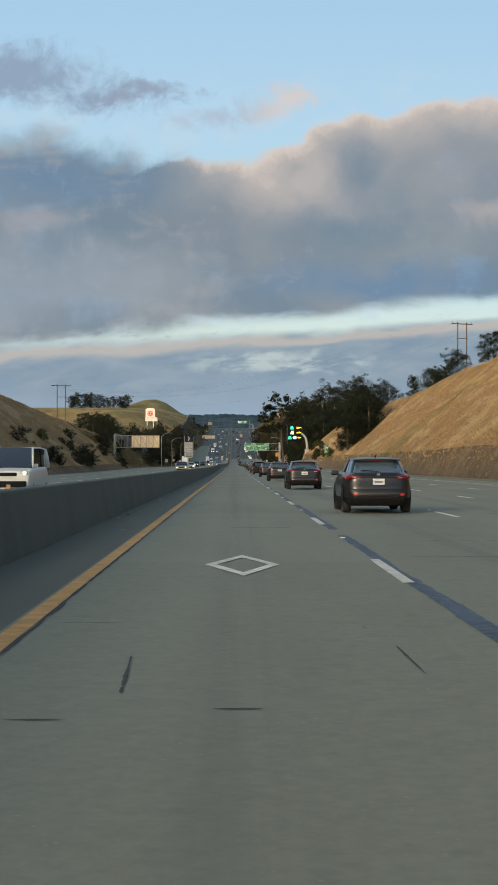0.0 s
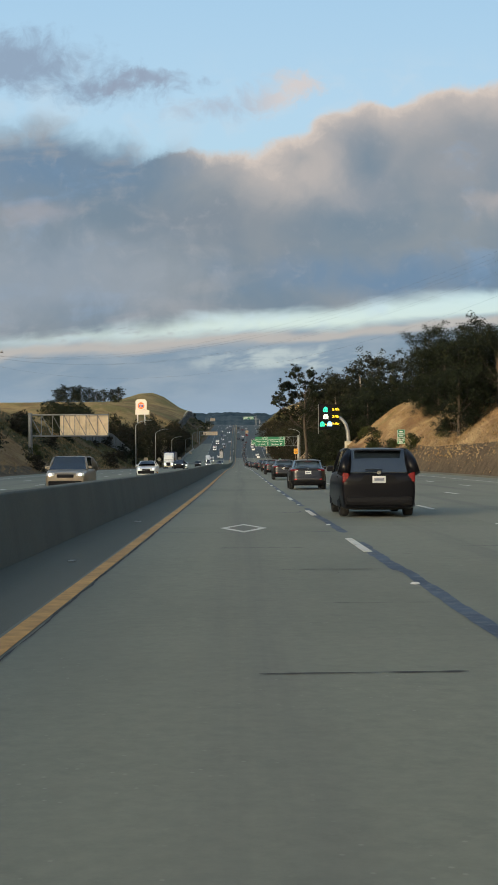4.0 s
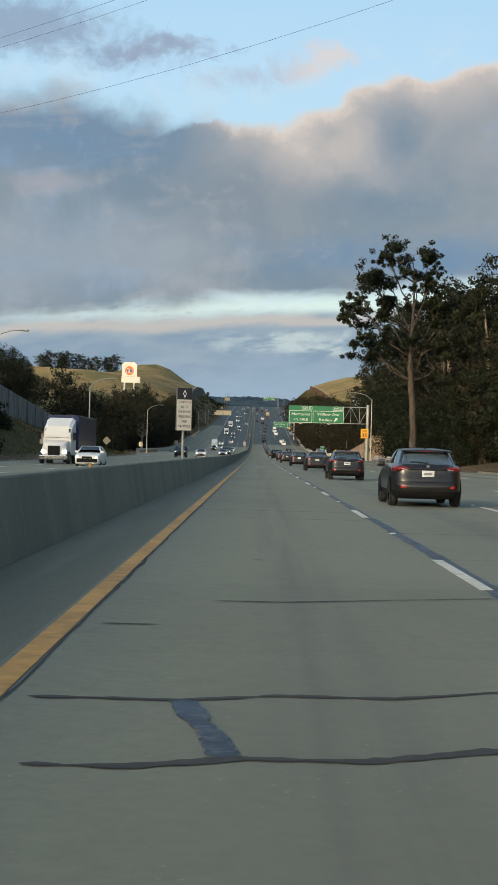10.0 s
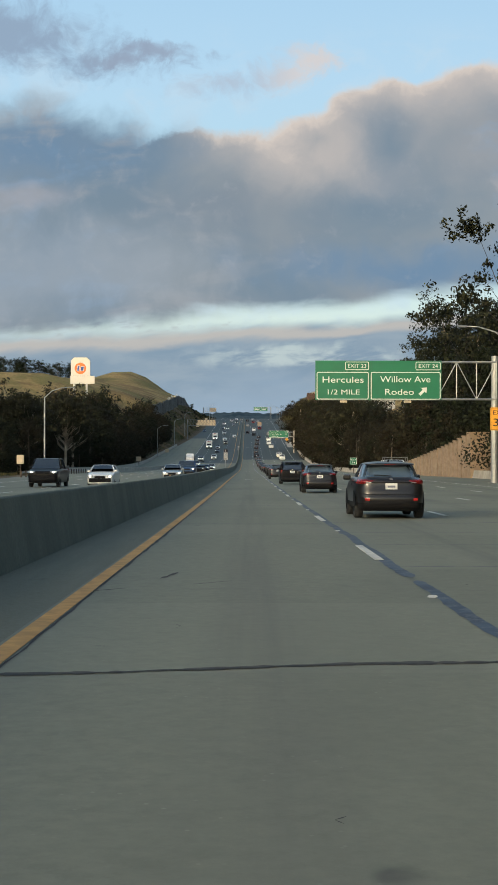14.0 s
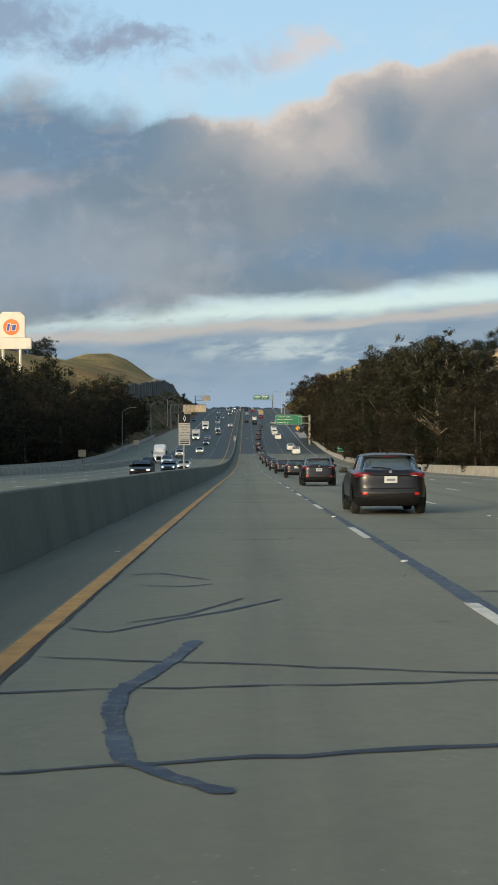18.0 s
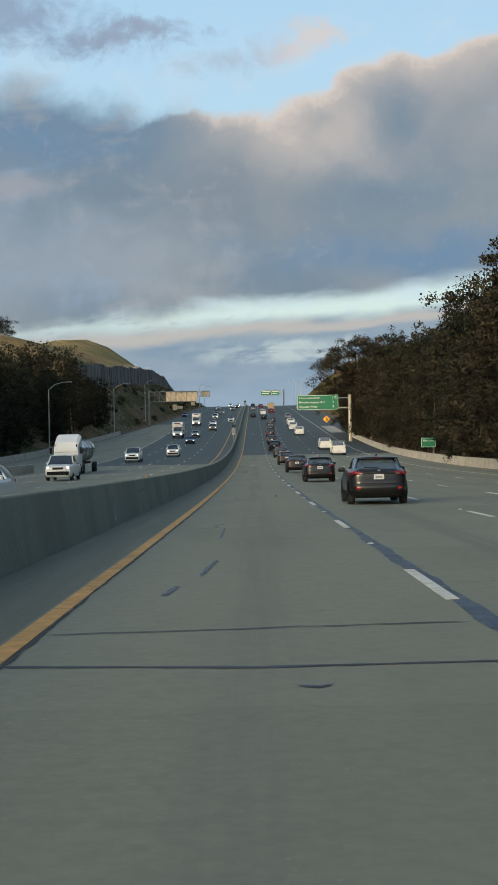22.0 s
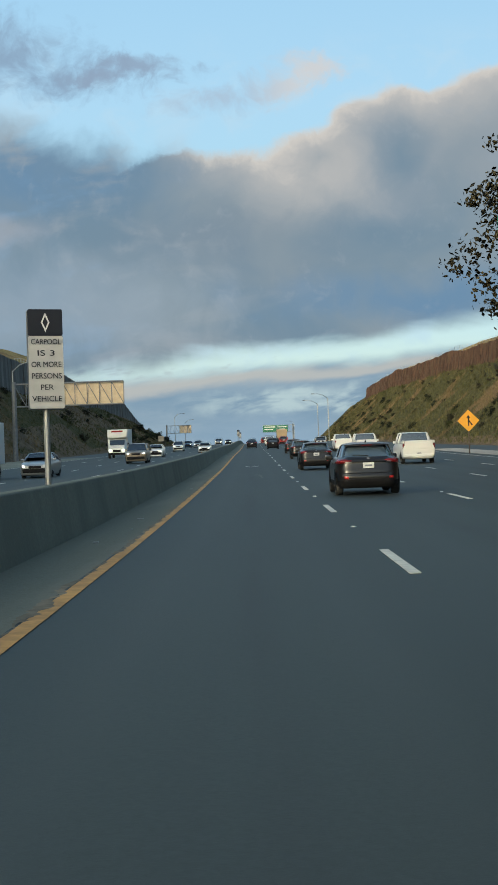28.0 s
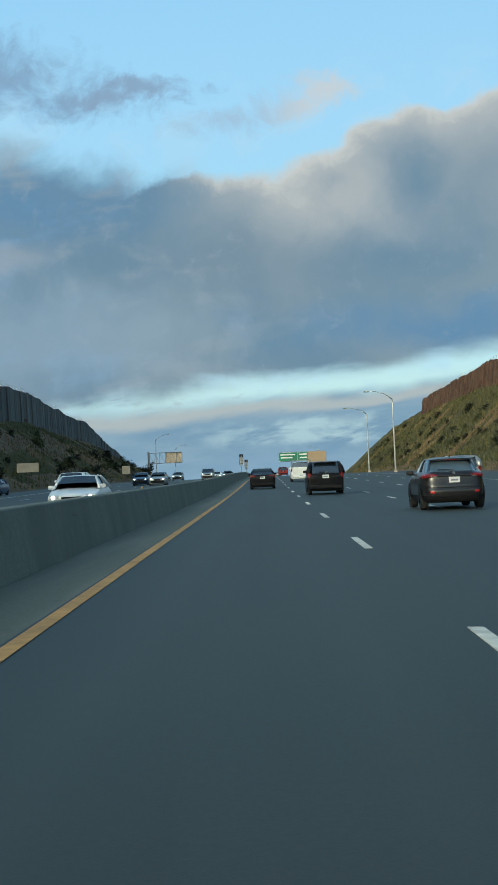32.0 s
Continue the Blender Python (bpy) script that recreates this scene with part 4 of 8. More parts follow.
# backs of the signs over the opposite carriageway
def sign_back(s, x_post, x_a, x_b, z0, z1, label):
    sg = tagged(empty("overhead_sign", pose(0, s, zr(s))), label, "road sign")
    n = max(2, int(round((x_b - x_a) / 1.45)))
    for k in range(n):
        a, b = x_a + (x_b - x_a) * k / n, x_a + (x_b - x_a) * (k + 1) / n
        part("panel", box(bmesh.new(), (a + b) / 2, 0.9, (z0 + z1) / 2, b - a - 0.03, 0.05, z1 - z0 - 0.1), M_ALU, sg)
    for z in (z0, z1):
        part("chord", tube(bmesh.new(), [(x_post, 0.4, z), (x_b, 0.4, z)], 0.10, 8), M_STEEL_D, sg)
    m = max(3, int(round((x_b - x_post) / 1.5)))
    for k in range(m + 1):
        x = x_post + (x_b - x_post) * k / m
        part("strut", tube(bmesh.new(), [(x, 0.4, z0), (x, 0.4, z1)], 0.06, 6), M_STEEL_D, sg)
        if k < m:
            xn = x_post + (x_b - x_post) * (k + 1) / m
            part("brace", tube(bmesh.new(), [(x, 0.4, z1), (xn, 0.4, z0)], 0.055, 6), M_STEEL_D, sg)
    mast(sg, x_post, 0.4, -0.3, z1 + 0.3, 0.32, M_STEEL_D)
    return sg


sign_back(326, -28.6, -24.6, -17.9, 4.9, 7.8, "back of an overhead sign, grey panels on a dark truss")
sign_back(1150, -29.2, -24.4, -15.6, 6.7, 9.5, "back of an overhead sign, sunlit aluminium panels on a dark truss")
sign_back(1516, -33.4, -28.4, -23.7, 5.8, 8.8, "back of a far overhead sign with pale panels")


# carpool signs that stand on the median barrier
def carpool_sign(s, lines, tall, lower=None):
    sg = tagged(empty("carpool_sign", pose(-3.43, s, zr(s) + 0.95)), "narrow white carpool lane sign with a black diamond header", "road sign", "carpool signs")
    sg.rotation_euler[2] = radians(17)
    w = 0.60
    top = tall
    part("post", tube(bmesh.new(), [(0, 0.16, -0.02), (0, 0.16, top - 0.1)], 0.055, 10), M_STEEL, sg)
    part("back_box", box(bmesh.new(), 0.0, 0.16, top - (0.80 if lower else 0.87), w * 0.97, 0.28, 1.60 if lower else 1.73, 0.01), M_STEEL_D, sg)
    part("header", rounded(bmesh.new(), w, 0.46, 0.03, 0.0, 0.05, 0, top - 0.23), M_SIGNB, sg, "black header with a white diamond")
    bm = bmesh.new()
    k = 0.62
    o = [bm.verts.new((a, -0.006, top - 0.23 + b)) for a, b in ((0, 0.17), (0.075, 0), (0, -0.17), (-0.075, 0))]
    i = [bm.verts.new((a * k, -0.006, top - 0.23 + b * k)) for a, b in ((0, 0.17), (0.075, 0), (0, -0.17), (-0.075, 0))]
    for q in range(4):
        bm.faces.new((o[q], o[(q + 1) % 4], i[(q + 1) % 4], i[q]))
    part("diamond", bm, M_SIGNW, sg)
    h = 1.26 if not lower else 0.76
    zc = top - 0.47 - h / 2
    part("face", rounded(bmesh.new(), w, h, 0.03, 0.0, 0.05, 0, zc), M_SIGNG, sg)
    for q, txt in enumerate(lines):
        z = zc + h / 2 - (q + 0.72) * h / (len(lines) + 0.35)
        if txt:
            lettering(txt, h / (len(lines) + 0.35) * 0.5, M_SIGNB, sg, 0, z, y=-0.008, align="CENTER", width=min(0.52, 0.074 * len(txt)))
    if lower:
        part("lower_face", rounded(bmesh.new(), w, 0.36, 0.03, 0.0, 0.05, 0, zc - h / 2 - 0.21), M_SIGNG, sg)
        bars(sg, [(0, zc - h / 2 - 0.12, 0.44, 0.045), (0, zc - h / 2 - 0.21, 0.5, 0.045), (0, zc - h / 2 - 0.30, 0.44, 0.045)], M_SIGNB, -0.006)
    return sg


TEXT_A = ["BUSES AND", "CARPOOLS", "ONLY", "5AM-10AM", "3PM-7PM"]
TEXT_B = ["CARPOOL", "IS 3", "OR MORE", "PERSONS", "PER", "VEHICLE"]
carpool_sign(100.7, TEXT_A, 2.5, True)
carpool_sign(403.3, TEXT_B, 2.9)
carpool_sign(699.5, TEXT_A, 2.85, True)
carpool_sign(1006.2, TEXT_B, 3.06)
carpool_sign(1336, TEXT_A, 2.8, True)
carpool_sign(1390, TEXT_B, 2.5)

# message board with lit route shields
M_LED_A = material("amber_led", (0.3, 0.15, 0.0), 0.5, emit=(1.0, 0.62, 0.02), strength=1.6)
M_LED_G = material("green_led", (0.0, 0.2, 0.12), 0.5, emit=(0.05, 0.80, 0.46), strength=0.75)
M_LED_W = material("white_led", (0.4, 0.4, 0.35), 0.5, emit=(0.95, 1.0, 0.75), strength=0.85)
M_LED_B = material("blue_led", (0.1, 0.2, 0.4), 0.5, emit=(0.20, 0.50, 1.0), strength=1.1)
M_LED_R = material("red_led", (0.3, 0.05, 0.02), 0.5, emit=(1.0, 0.12, 0.06), strength=1.6)
sg = tagged(empty("message_board", pose(0, 426, zr(426))), "black electronic travel-time board on a curved grey post", "road sign")
M_BOARD = material("matt_black_board", (0.006, 0.006, 0.007), 0.8, grain=(1.5, 0.2), spec=0.08)
part("cabinet", box(bmesh.new(), 19.0, 0.4, 10.75, 4.4, 0.8, 5.3, 0.04), M_BOARD, sg)
part("frame", ring_plate(bmesh.new(), 4.4, 5.3, 0.05, 0.10, -0.03, 0.02, 19.0, 10.75), M_BOARD, sg)
part("edge_strip", box(bmesh.new(), 16.78, 0.2, 10.3, 0.09, 0.5, 6.2, 0.02), M_STEEL_D, sg)


def shield(parent, x, z, w, mat, txt, tmat):
    bm = bmesh.new()
    pts = [(-0.5, -0.5), (0.5, -0.5), (0.5, 0.05), (0.33, 0.42), (0.0, 0.56), (-0.33, 0.42), (-0.5, 0.05)]
    vs = [bm.verts.new((x + a * w, -0.04, z + b * w)) for a, b in pts]
    bm.faces.new(vs)
    sh = part("route_shield", bm, mat, parent)
    lettering(txt, w * 0.42, tmat, parent, x, z - w * 0.28, y=-0.05, align="CENTER", width=w * 0.72)


for x, z, w, mat, txt, tm in ((18.3, 12.35, 1.0, M_LED_G, "13", M_SIGNB), (18.35, 10.85, 1.05, M_LED_W, "101", M_SIGNB), (17.6, 9.25, 1.0, M_LED_G, "92", M_SIGNB), (19.15, 9.3, 1.0, M_LED_B, "880", M_LED_W)):
    shield(sg, x, z, w, mat, txt, tm)
lettering("via", 0.36, M_LED_A, sg, 18.38, 9.05, y=-0.05, align="CENTER", width=0.5)
for z, txt in ((12.1, "16 MIN"), (10.6, "28 MIN"), (9.05, "39 MIN")):
    lettering(txt, 0.55, M_LED_A, sg, 20.4, z, y=-0.05, align="CENTER", width=1.4)
gz = ground_at(23.1, 426) - zr(426)
part("post", tube(bmesh.new(), [(23.1, 0.5, gz - 0.3), (23.1, 0.5, gz + 1.4), (22.95, 0.5, gz + 2.9), (22.55, 0.5, gz + 4.3), (21.9, 0.5, 10.1), (21.3, 0.5, 10.55), (20.7, 0.5, 10.75)], [0.42, 0.40, 0.38, 0.36, 0.34, 0.34, 0.34], 14), M_STEEL, sg, "thick curved galvanised post", True)
part("footing", box(bmesh.new(), 23.1, 0.5, gz + 0.0, 1.5, 1.5, 1.4, 0.05), M_PALE, sg)


# ground signs
def post_sign(name, x, s, h0, w, h, mat, label, words=(), turn=0.0, diamond=False, post=M_WOOD, border=M_SIGNW, tmat=M_SIGNW, ground=None):
    base = ground if ground is not None else (0.0 if PAVE_L(s) - 1.6 < x < PAVE_R(s) + 1.6 else ground_at(x, s) - zr(s))
    sg = tagged(empty(name, pose(x, s, zr(s) + base, 0, 0, turn)), label, "road sign")
    part("post", tube(bmesh.new(), [(0, 0.06, -0.3), (0, 0.06, h0 + h * 0.9)], 0.05, 8), post, sg)
    if diamond:
        bm = rounded(bmesh.new(), w, w, 0.06, -0.02, 0.02)
        bmesh.ops.rotate(bm, cent=(0, 0, 0), matrix=Matrix.Rotation(radians(45), 3, "Y"), verts=bm.verts)
        bmesh.ops.translate(bm, vec=(0, 0, h0 + w * 0.7), verts=bm.verts)
        part("panel", bm, mat, sg)
    else:
        panel(sg, w, h, 0, h0 + h / 2, mat, border, r=0.07, t=0.035)
    for txt, z, th, ww in words:
        lettering(txt, th, tmat, sg, 0, h0 + z, align="CENTER", width=ww)
    return sg


post_sign("exit_speed_sign", 19.0, 592, 4.1, 1.4, 1.75, M_SIGNY, "orange exit speed sign reading EXIT 35 on the truss post", [("EXIT", 1.2, 0.34, 1.0), ("35", 0.32, 0.62, 0.95)], tmat=M_SIGNB, border=M_SIGNB)
post_sign("exit_sign", 17.4, 713, 1.5, 1.15, 1.15, M_GREEN, "small green gore sign reading EXIT 24", [("EXIT", 0.68, 0.26, 0.8), ("24", 0.2, 0.3, 0.55)])
d = post_sign("guide_sign", 22.3, 327, 2.2, 1.1, 1.15, M_GREEN, "stacked pair of green guide panels on the grass bank")
panel(d, 1.1, 0.8, 0, 1.78, material("sign_bright_green", (0.03, 0.22, 0.08), 0.45, grain=(0.8, 0.1)), r=0.07, t=0.035, name="lower_panel")
bars(d, [(0, 3.05, 0.5, 0.14), (0, 2.75, 0.75, 0.10), (0, 2.48, 0.6, 0.10), (0, 1.92, 0.7, 0.16), (0, 1.64, 0.6, 0.16)], M_SIGNW)
post_sign("city_sign", 20.9, 932, 1.5, 1.75, 1.15, M_GREEN, "green city limit sign reading Hercules on posts", [("Hercules", 0.70, 0.24, 1.25)])
d = post_sign("merge_sign", 17.4, 1091, 1.75, 1.25, 1.25, M_SIGNY, "yellow diamond merge sign beside the ramp gore", diamond=True)
bm = bmesh.new()
for poly in (((-0.05, -0.42), (0.05, -0.42), (0.05, 0.2), (0.17, 0.2), (0, 0.46), (-0.17, 0.2), (-0.05, 0.2)), ((0.05, -0.1), (0.26, -0.40), (0.34, -0.34), (0.05, 0.08))):
    bm.faces.new([bm.verts.new((a, -0.028, 1.75 + 0.875 + b)) for a, b in poly])
part("arrow_symbol", bm, M_SIGNB, d)
post_sign("warning_sign", 21.5, 718, 0.9, 0.9, 0.9, M_SIGNY, "small yellow diamond sign low beside the ramp", diamond=True)
for x, s, w, h, h0, lab in ((-25.5, 575, 1.0, 1.0, 1.6, "back of a white diamond sign on a post"),):
    post_sign("warning_sign", x, s, h0, w, h, M_ALU, lab, diamond=True)
for x, s, w, h, h0 in ((-25.0, 505, 1.1, 1.2, 1.5), (-25.3, 640, 0.8, 1.0, 1.5), (-33.0, 900, 1.5, 1.4, 1.3), (-30.5, 1002, 1.5, 1.4, 1.3), (-28.4, 1262, 1.5, 2.1, 1.2), (-28.0, 1285, 2.6, 1.1, 1.6), (-27.6, 1395, 1.6, 1.6, 1.4)):
    post_sign("roadside_sign", x, s, h0, w, h, M_ALU, "pale back of a roadside sign on a post", border=None)

# tall service-station sign above the trees
sg = tagged(empty("station_sign", pose(-59.7, 974, zr(974))), "tall white service station sign with an orange disc", "sign")
top = 16.2 - zr(974)
bm = bmesh.new()
pts = [(-3.4, -3.2), (3.4, -3.2), (3.4, 2.2), (2.2, 3.3), (-2.2, 3.3), (-3.4, 2.2)]
a = [bm.verts.new((x, -0.5, top + z)) for x, z in pts]
b = [bm.verts.new((x, 0.5, top + z)) for x, z in pts]
bm.faces.new(a), bm.faces.new(b[::-1])
for k in range(6):
    bm.faces.new((a[k], b[k], b[(k + 1) % 6], a[(k + 1) % 6]))
bmesh.ops.recalc_face_normals(bm, faces=bm.faces)
M_STATION = material("station_white", (0.52, 0.50, 0.46), 0.5, grain=(0.5, 0.06))
M_ORANGE = material("station_orange", (0.75, 0.13, 0.02), 0.5)
M_NAVY = material("station_blue", (0.02, 0.05, 0.25), 0.5)
part("cabinet", bm, M_STATION, sg)
bm = bmesh.new()
bmesh.ops.create_circle(bm, cap_ends=True, segments=40, radius=2.05, matrix=pose(0, -0.53, top - 0.6, 90))
part("disc", bm, M_ORANGE, sg)
for k, (x, w, h, z) in enumerate(((-0.72, 0.62, 1.75, 0.0), (0.66, 0.95, 1.45, -0.1))):
    for grow, mat, y in ((0.32, M_STATION, -0.56), (0.0, M_NAVY, -0.59)):
        bm = bmesh.new()
        q = [(-w / 2 - grow / 2, -h / 2 - grow / 2), (w / 2 + grow / 2, -h / 2 - grow / 2), (w / 2 + grow / 2, h / 2 + grow / 2), (-w / 2 - grow / 2, h / 2 + grow / 2)]
        bm.faces.new([bm.verts.new((x + px + 0.16 * pz, y, top - 0.6 + z + pz)) for px, pz in q])
        part("mark", bm, mat, sg)
part("lower_cabinet", box(bmesh.new(), 0.7, 0, top - 4.7, 8.6, 1.0, 2.8, 0.05), M_STATION, sg)
for x in (-2.2, 2.2):
    part("leg", tube(bmesh.new(), [(x, 0, ground_at(-59.7 + x, 974) - zr(974) - 1), (x, 0, top - 5.9)], 0.4, 12), M_STATION, sg)


# street lamps
def street_lamp(x, s, h, arm, ground=None, double=False):
    z = (ground_at(x, s) if ground is None else zr(s) + ground)
    lp = tagged(empty("street_lamp", pose(x, s, z)), "tall grey steel street lamp with a curved arm", "street lamp", "street lamps")
    part("post", tube(bmesh.new(), [(0, 0, -0.3), (0, 0, h * 0.5), (0, 0, h)], [0.13, 0.105, 0.08], 10), M_STEEL, lp)
    part("base", box(bmesh.new(), 0, 0, 0.15, 0.45, 0.45, 0.5, 0.04), M_PALE, lp)
    part("arm", tube(bmesh.new(), [(0, 0, h - 0.1), (arm * 0.3, 0, h + 0.75), (arm * 0.7, 0, h + 1.15), (arm, 0, h + 1.2)], [0.07, 0.06, 0.05, 0.045], 8), M_STEEL, lp, "", True)
    bm = box(bmesh.new(), arm + math.copysign(0.25, arm), 0, h + 1.18, 0.75, 0.3, 0.16, 0.05)
    part("lamp_head", bm, M_STEEL_D, lp)
    return lp


street_lamp(-33.2, 990, 10.6, 3.2, 0.0)
street_lamp(-32.0, 1082, 10.8, 3.2)
street_lamp(-31.0, 1160, 10.6, 3.2)
street_lamp(-27.5, 1470, 10.6, 3.0)
street_lamp(-27.5, 1545, 10.6, 3.0)
street_lamp(19.6, 1326, 11.0, -3.6, 0.0)
street_lamp(19.2, 1372, 10.7, -3.6, 0.0)
street_lamp(19.4, 1600, 10.6, -3.4, 0.0)
street_lamp(20.6, 597, 11.3, -3.4, 0.0)
street_lamp(-25.0, 470, 10.4, 3.2)
street_lamp(-24.8, 545, 10.2, 3.2)
street_lamp(-25.6, 660, 10.0, 3.2)


# twin-pole power line structures and the wires between them
def power_pole(x, s, h, label="twin wooden power poles with two crossarms"):
    z = ground_at(x, s)
    pp = tagged(empty("power_pole", pose(x, s, z, 0, 0, 30)), label, "power pole", "power poles")
    for dx in (-1.5, 1.5):
        part("pole", tube(bmesh.new(), [(dx, 0, -0.6), (dx, 0, h)], [0.22, 0.15], 8), M_WOOD, pp)
    part("crossarm", box(bmesh.new(), 0, 0.05, h - 0.4, 7.0, 0.16, 0.22), M_WOOD, pp)
    part("crossarm", box(bmesh.new(), 0, 0.05, h - 4.2, 4.0, 0.14, 0.18), M_WOOD, pp)
    for dx in (-3.2, -1.5, 0, 1.5, 3.2):
        part("insulator", tube(bmesh.new(), [(dx, 0.05, h - 0.3), (dx, 0.05, h + 0.15)], 0.07, 6), M_STEEL_D, pp)
    return z + h


lt = power_pole(-57.6, 454, 17.7 - ground_at(-57.6, 454))
rt = power_pole(60.0, 356, 30.5 - ground_at(60.0, 356))
rt2 = power_pole(95.0, 330, 13.0)
M_WIRE = material("wire", (0.03, 0.03, 0.03), 0.6)
for off, sag, da, db in ((-3.6, 8.5, -0.9, 3.2), (-2.4, 8.7, -1.0, 2.8), (-1.4, 8.8, -1.0, 2.5), (0.0, 9.3, -1.6, 1.3), (0.9, 9.3, -1.7, 1.2), (1.6, 10.2, -3.6, -2.0)):
    bm = bmesh.new()
    a, b = Vector((-57.6 + off * 0.86, 454 + off * 0.5, lt + da)), Vector((60.0 + off * 0.86, 356 + off * 0.5, rt + db))
    pts = []
    for q in range(33):
        u = q / 32
        p = a.lerp(b, u)
        p.z -= sag * 4 * u * (1 - u)
        pts.append(p)
    tube(bm, pts, 0.0075, 5)
    tagged(part("power_wire", bm, M_WIRE), "dark overhead power wire sagging across the road", "wire", "power wires")

# ---------------------------------------------------------------- trees and shrubs
def leaf_material(name, a, b, c):
    def build(g, p):
        n = g.noise(p, 0.55, 3.0, 0.5)
        col = g.mix(g.step(n, 0.36, 0.62), (*a, 1.0), (*b, 1.0))
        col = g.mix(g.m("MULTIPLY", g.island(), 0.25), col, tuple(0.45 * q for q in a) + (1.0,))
        m = g.noise(p, 0.17, 2.0, 0.5)
        return g.mix(g.m("MULTIPLY", g.step(m, 0.52, 0.68), 0.45), col, (*c, 1.0))
    return surface(name, build, 0.75, None, 0.15)


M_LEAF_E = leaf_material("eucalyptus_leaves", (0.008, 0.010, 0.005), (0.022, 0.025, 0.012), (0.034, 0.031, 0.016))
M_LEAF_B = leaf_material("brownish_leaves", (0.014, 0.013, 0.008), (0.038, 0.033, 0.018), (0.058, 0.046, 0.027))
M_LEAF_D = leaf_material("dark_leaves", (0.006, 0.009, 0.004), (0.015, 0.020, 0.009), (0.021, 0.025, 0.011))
M_LEAF_G = leaf_material("olive_leaves", (0.024, 0.030, 0.009), (0.060, 0.066, 0.020), (0.080, 0.070, 0.030))
M_BARK = surface("pale_bark", lambda g, p: g.mix(g.step(g.noise(g.mapped(p, 1.0, 1.0, 0.25), 2.5, 5.0, 0.7), 0.35, 0.65), c4(0.16, 0.115, 0.08), c4(0.34, 0.29, 0.23)), 0.9, (6.0, 0.6, 0.03))
M_LEAF_O = leaf_material("olive_brown_leaves", (0.017, 0.018, 0.010), (0.042, 0.041, 0.021), (0.058, 0.050, 0.028))
M_BARKP = surface("cream_bark", lambda g, p: g.mix(g.step(g.noise(g.mapped(p, 1.0, 1.0, 0.25), 2.5, 5.0, 0.7), 0.35, 0.65), c4(0.22, 0.165, 0.12), c4(0.42, 0.36, 0.28)), 0.9, (6.0, 0.6, 0.03))
M_BARKD = surface("dark_bark", lambda g, p: g.mix(g.step(g.noise(g.mapped(p, 1.0, 1.0, 0.25), 2.5, 5.0, 0.7), 0.35, 0.65), c4(0.05, 0.038, 0.028), c4(0.12, 0.095, 0.07)), 0.9, (6.0, 0.6, 0.03))


# Darker copy of dark_bark: shade on trunk and limbs is put into the colour.
M_BARK_SH = surface("shaded_dark_bark", lambda g, p: g.mix(g.step(g.noise(g.mapped(p, 1.0, 1.0, 0.25), 2.5, 5.0, 0.7), 0.35, 0.65), c4(0.030, 0.025, 0.021), c4(0.075, 0.062, 0.052)), 0.9, (6.0, 0.6, 0.03))


def leaf_clump(verts, faces, c, r, n, size, rng, flat=0.72, norms=None):
    """Adds a rounded clump of n small leaf sprays round c, lying mostly along its outside."""
    d = rng.normal(size=(n, 3))
    d /= np.linalg.norm(d, axis=1)[:, None]
    pos = np.array(c) + d * (r * rng.uniform(0.1, 1.0, n) ** 0.55 * rng.uniform(0.8, 1.15, n))[:, None] * np.array([1, 1, flat])
    nor = d + rng.normal(size=(n, 3)) * 0.55
    t = np.cross(nor, rng.normal(size=(n, 3)))
    t /= np.linalg.norm(t, axis=1)[:, None]
    w = np.cross(t, nor)
    w /= np.linalg.norm(w, axis=1)[:, None]
    L = size * rng.uniform(0.6, 1.4, n)[:, None]
    W = L * rng.uniform(0.4, 0.75, n)[:, None]
    k = len(verts)
    quad = np.stack([pos - t * L * 0.5, pos + w * W * 0.5, pos + t * L * 0.5, pos - w * W * 0.5], 1).reshape(-1, 3)
    verts.extend(quad.tolist())
    if norms is not None:
        soft = d * 0.8 + nor * 0.2
        soft /= np.linalg.norm(soft, axis=1)[:, None]
        norms.extend(np.repeat(soft, 4, 0).tolist())
    faces.extend([(k + 4 * i, k + 4 * i + 1, k + 4 * i + 2, k + 4 * i + 3) for i in range(n)])


def crown_mesh(name, verts, faces, mat, norms=None):
    me = bpy.data.meshes.new(name)
    me.from_pydata(verts, [], faces)
    me.materials.append(mat)
    if norms:
        me.normals_split_custom_set_from_vertices(norms)
    return me


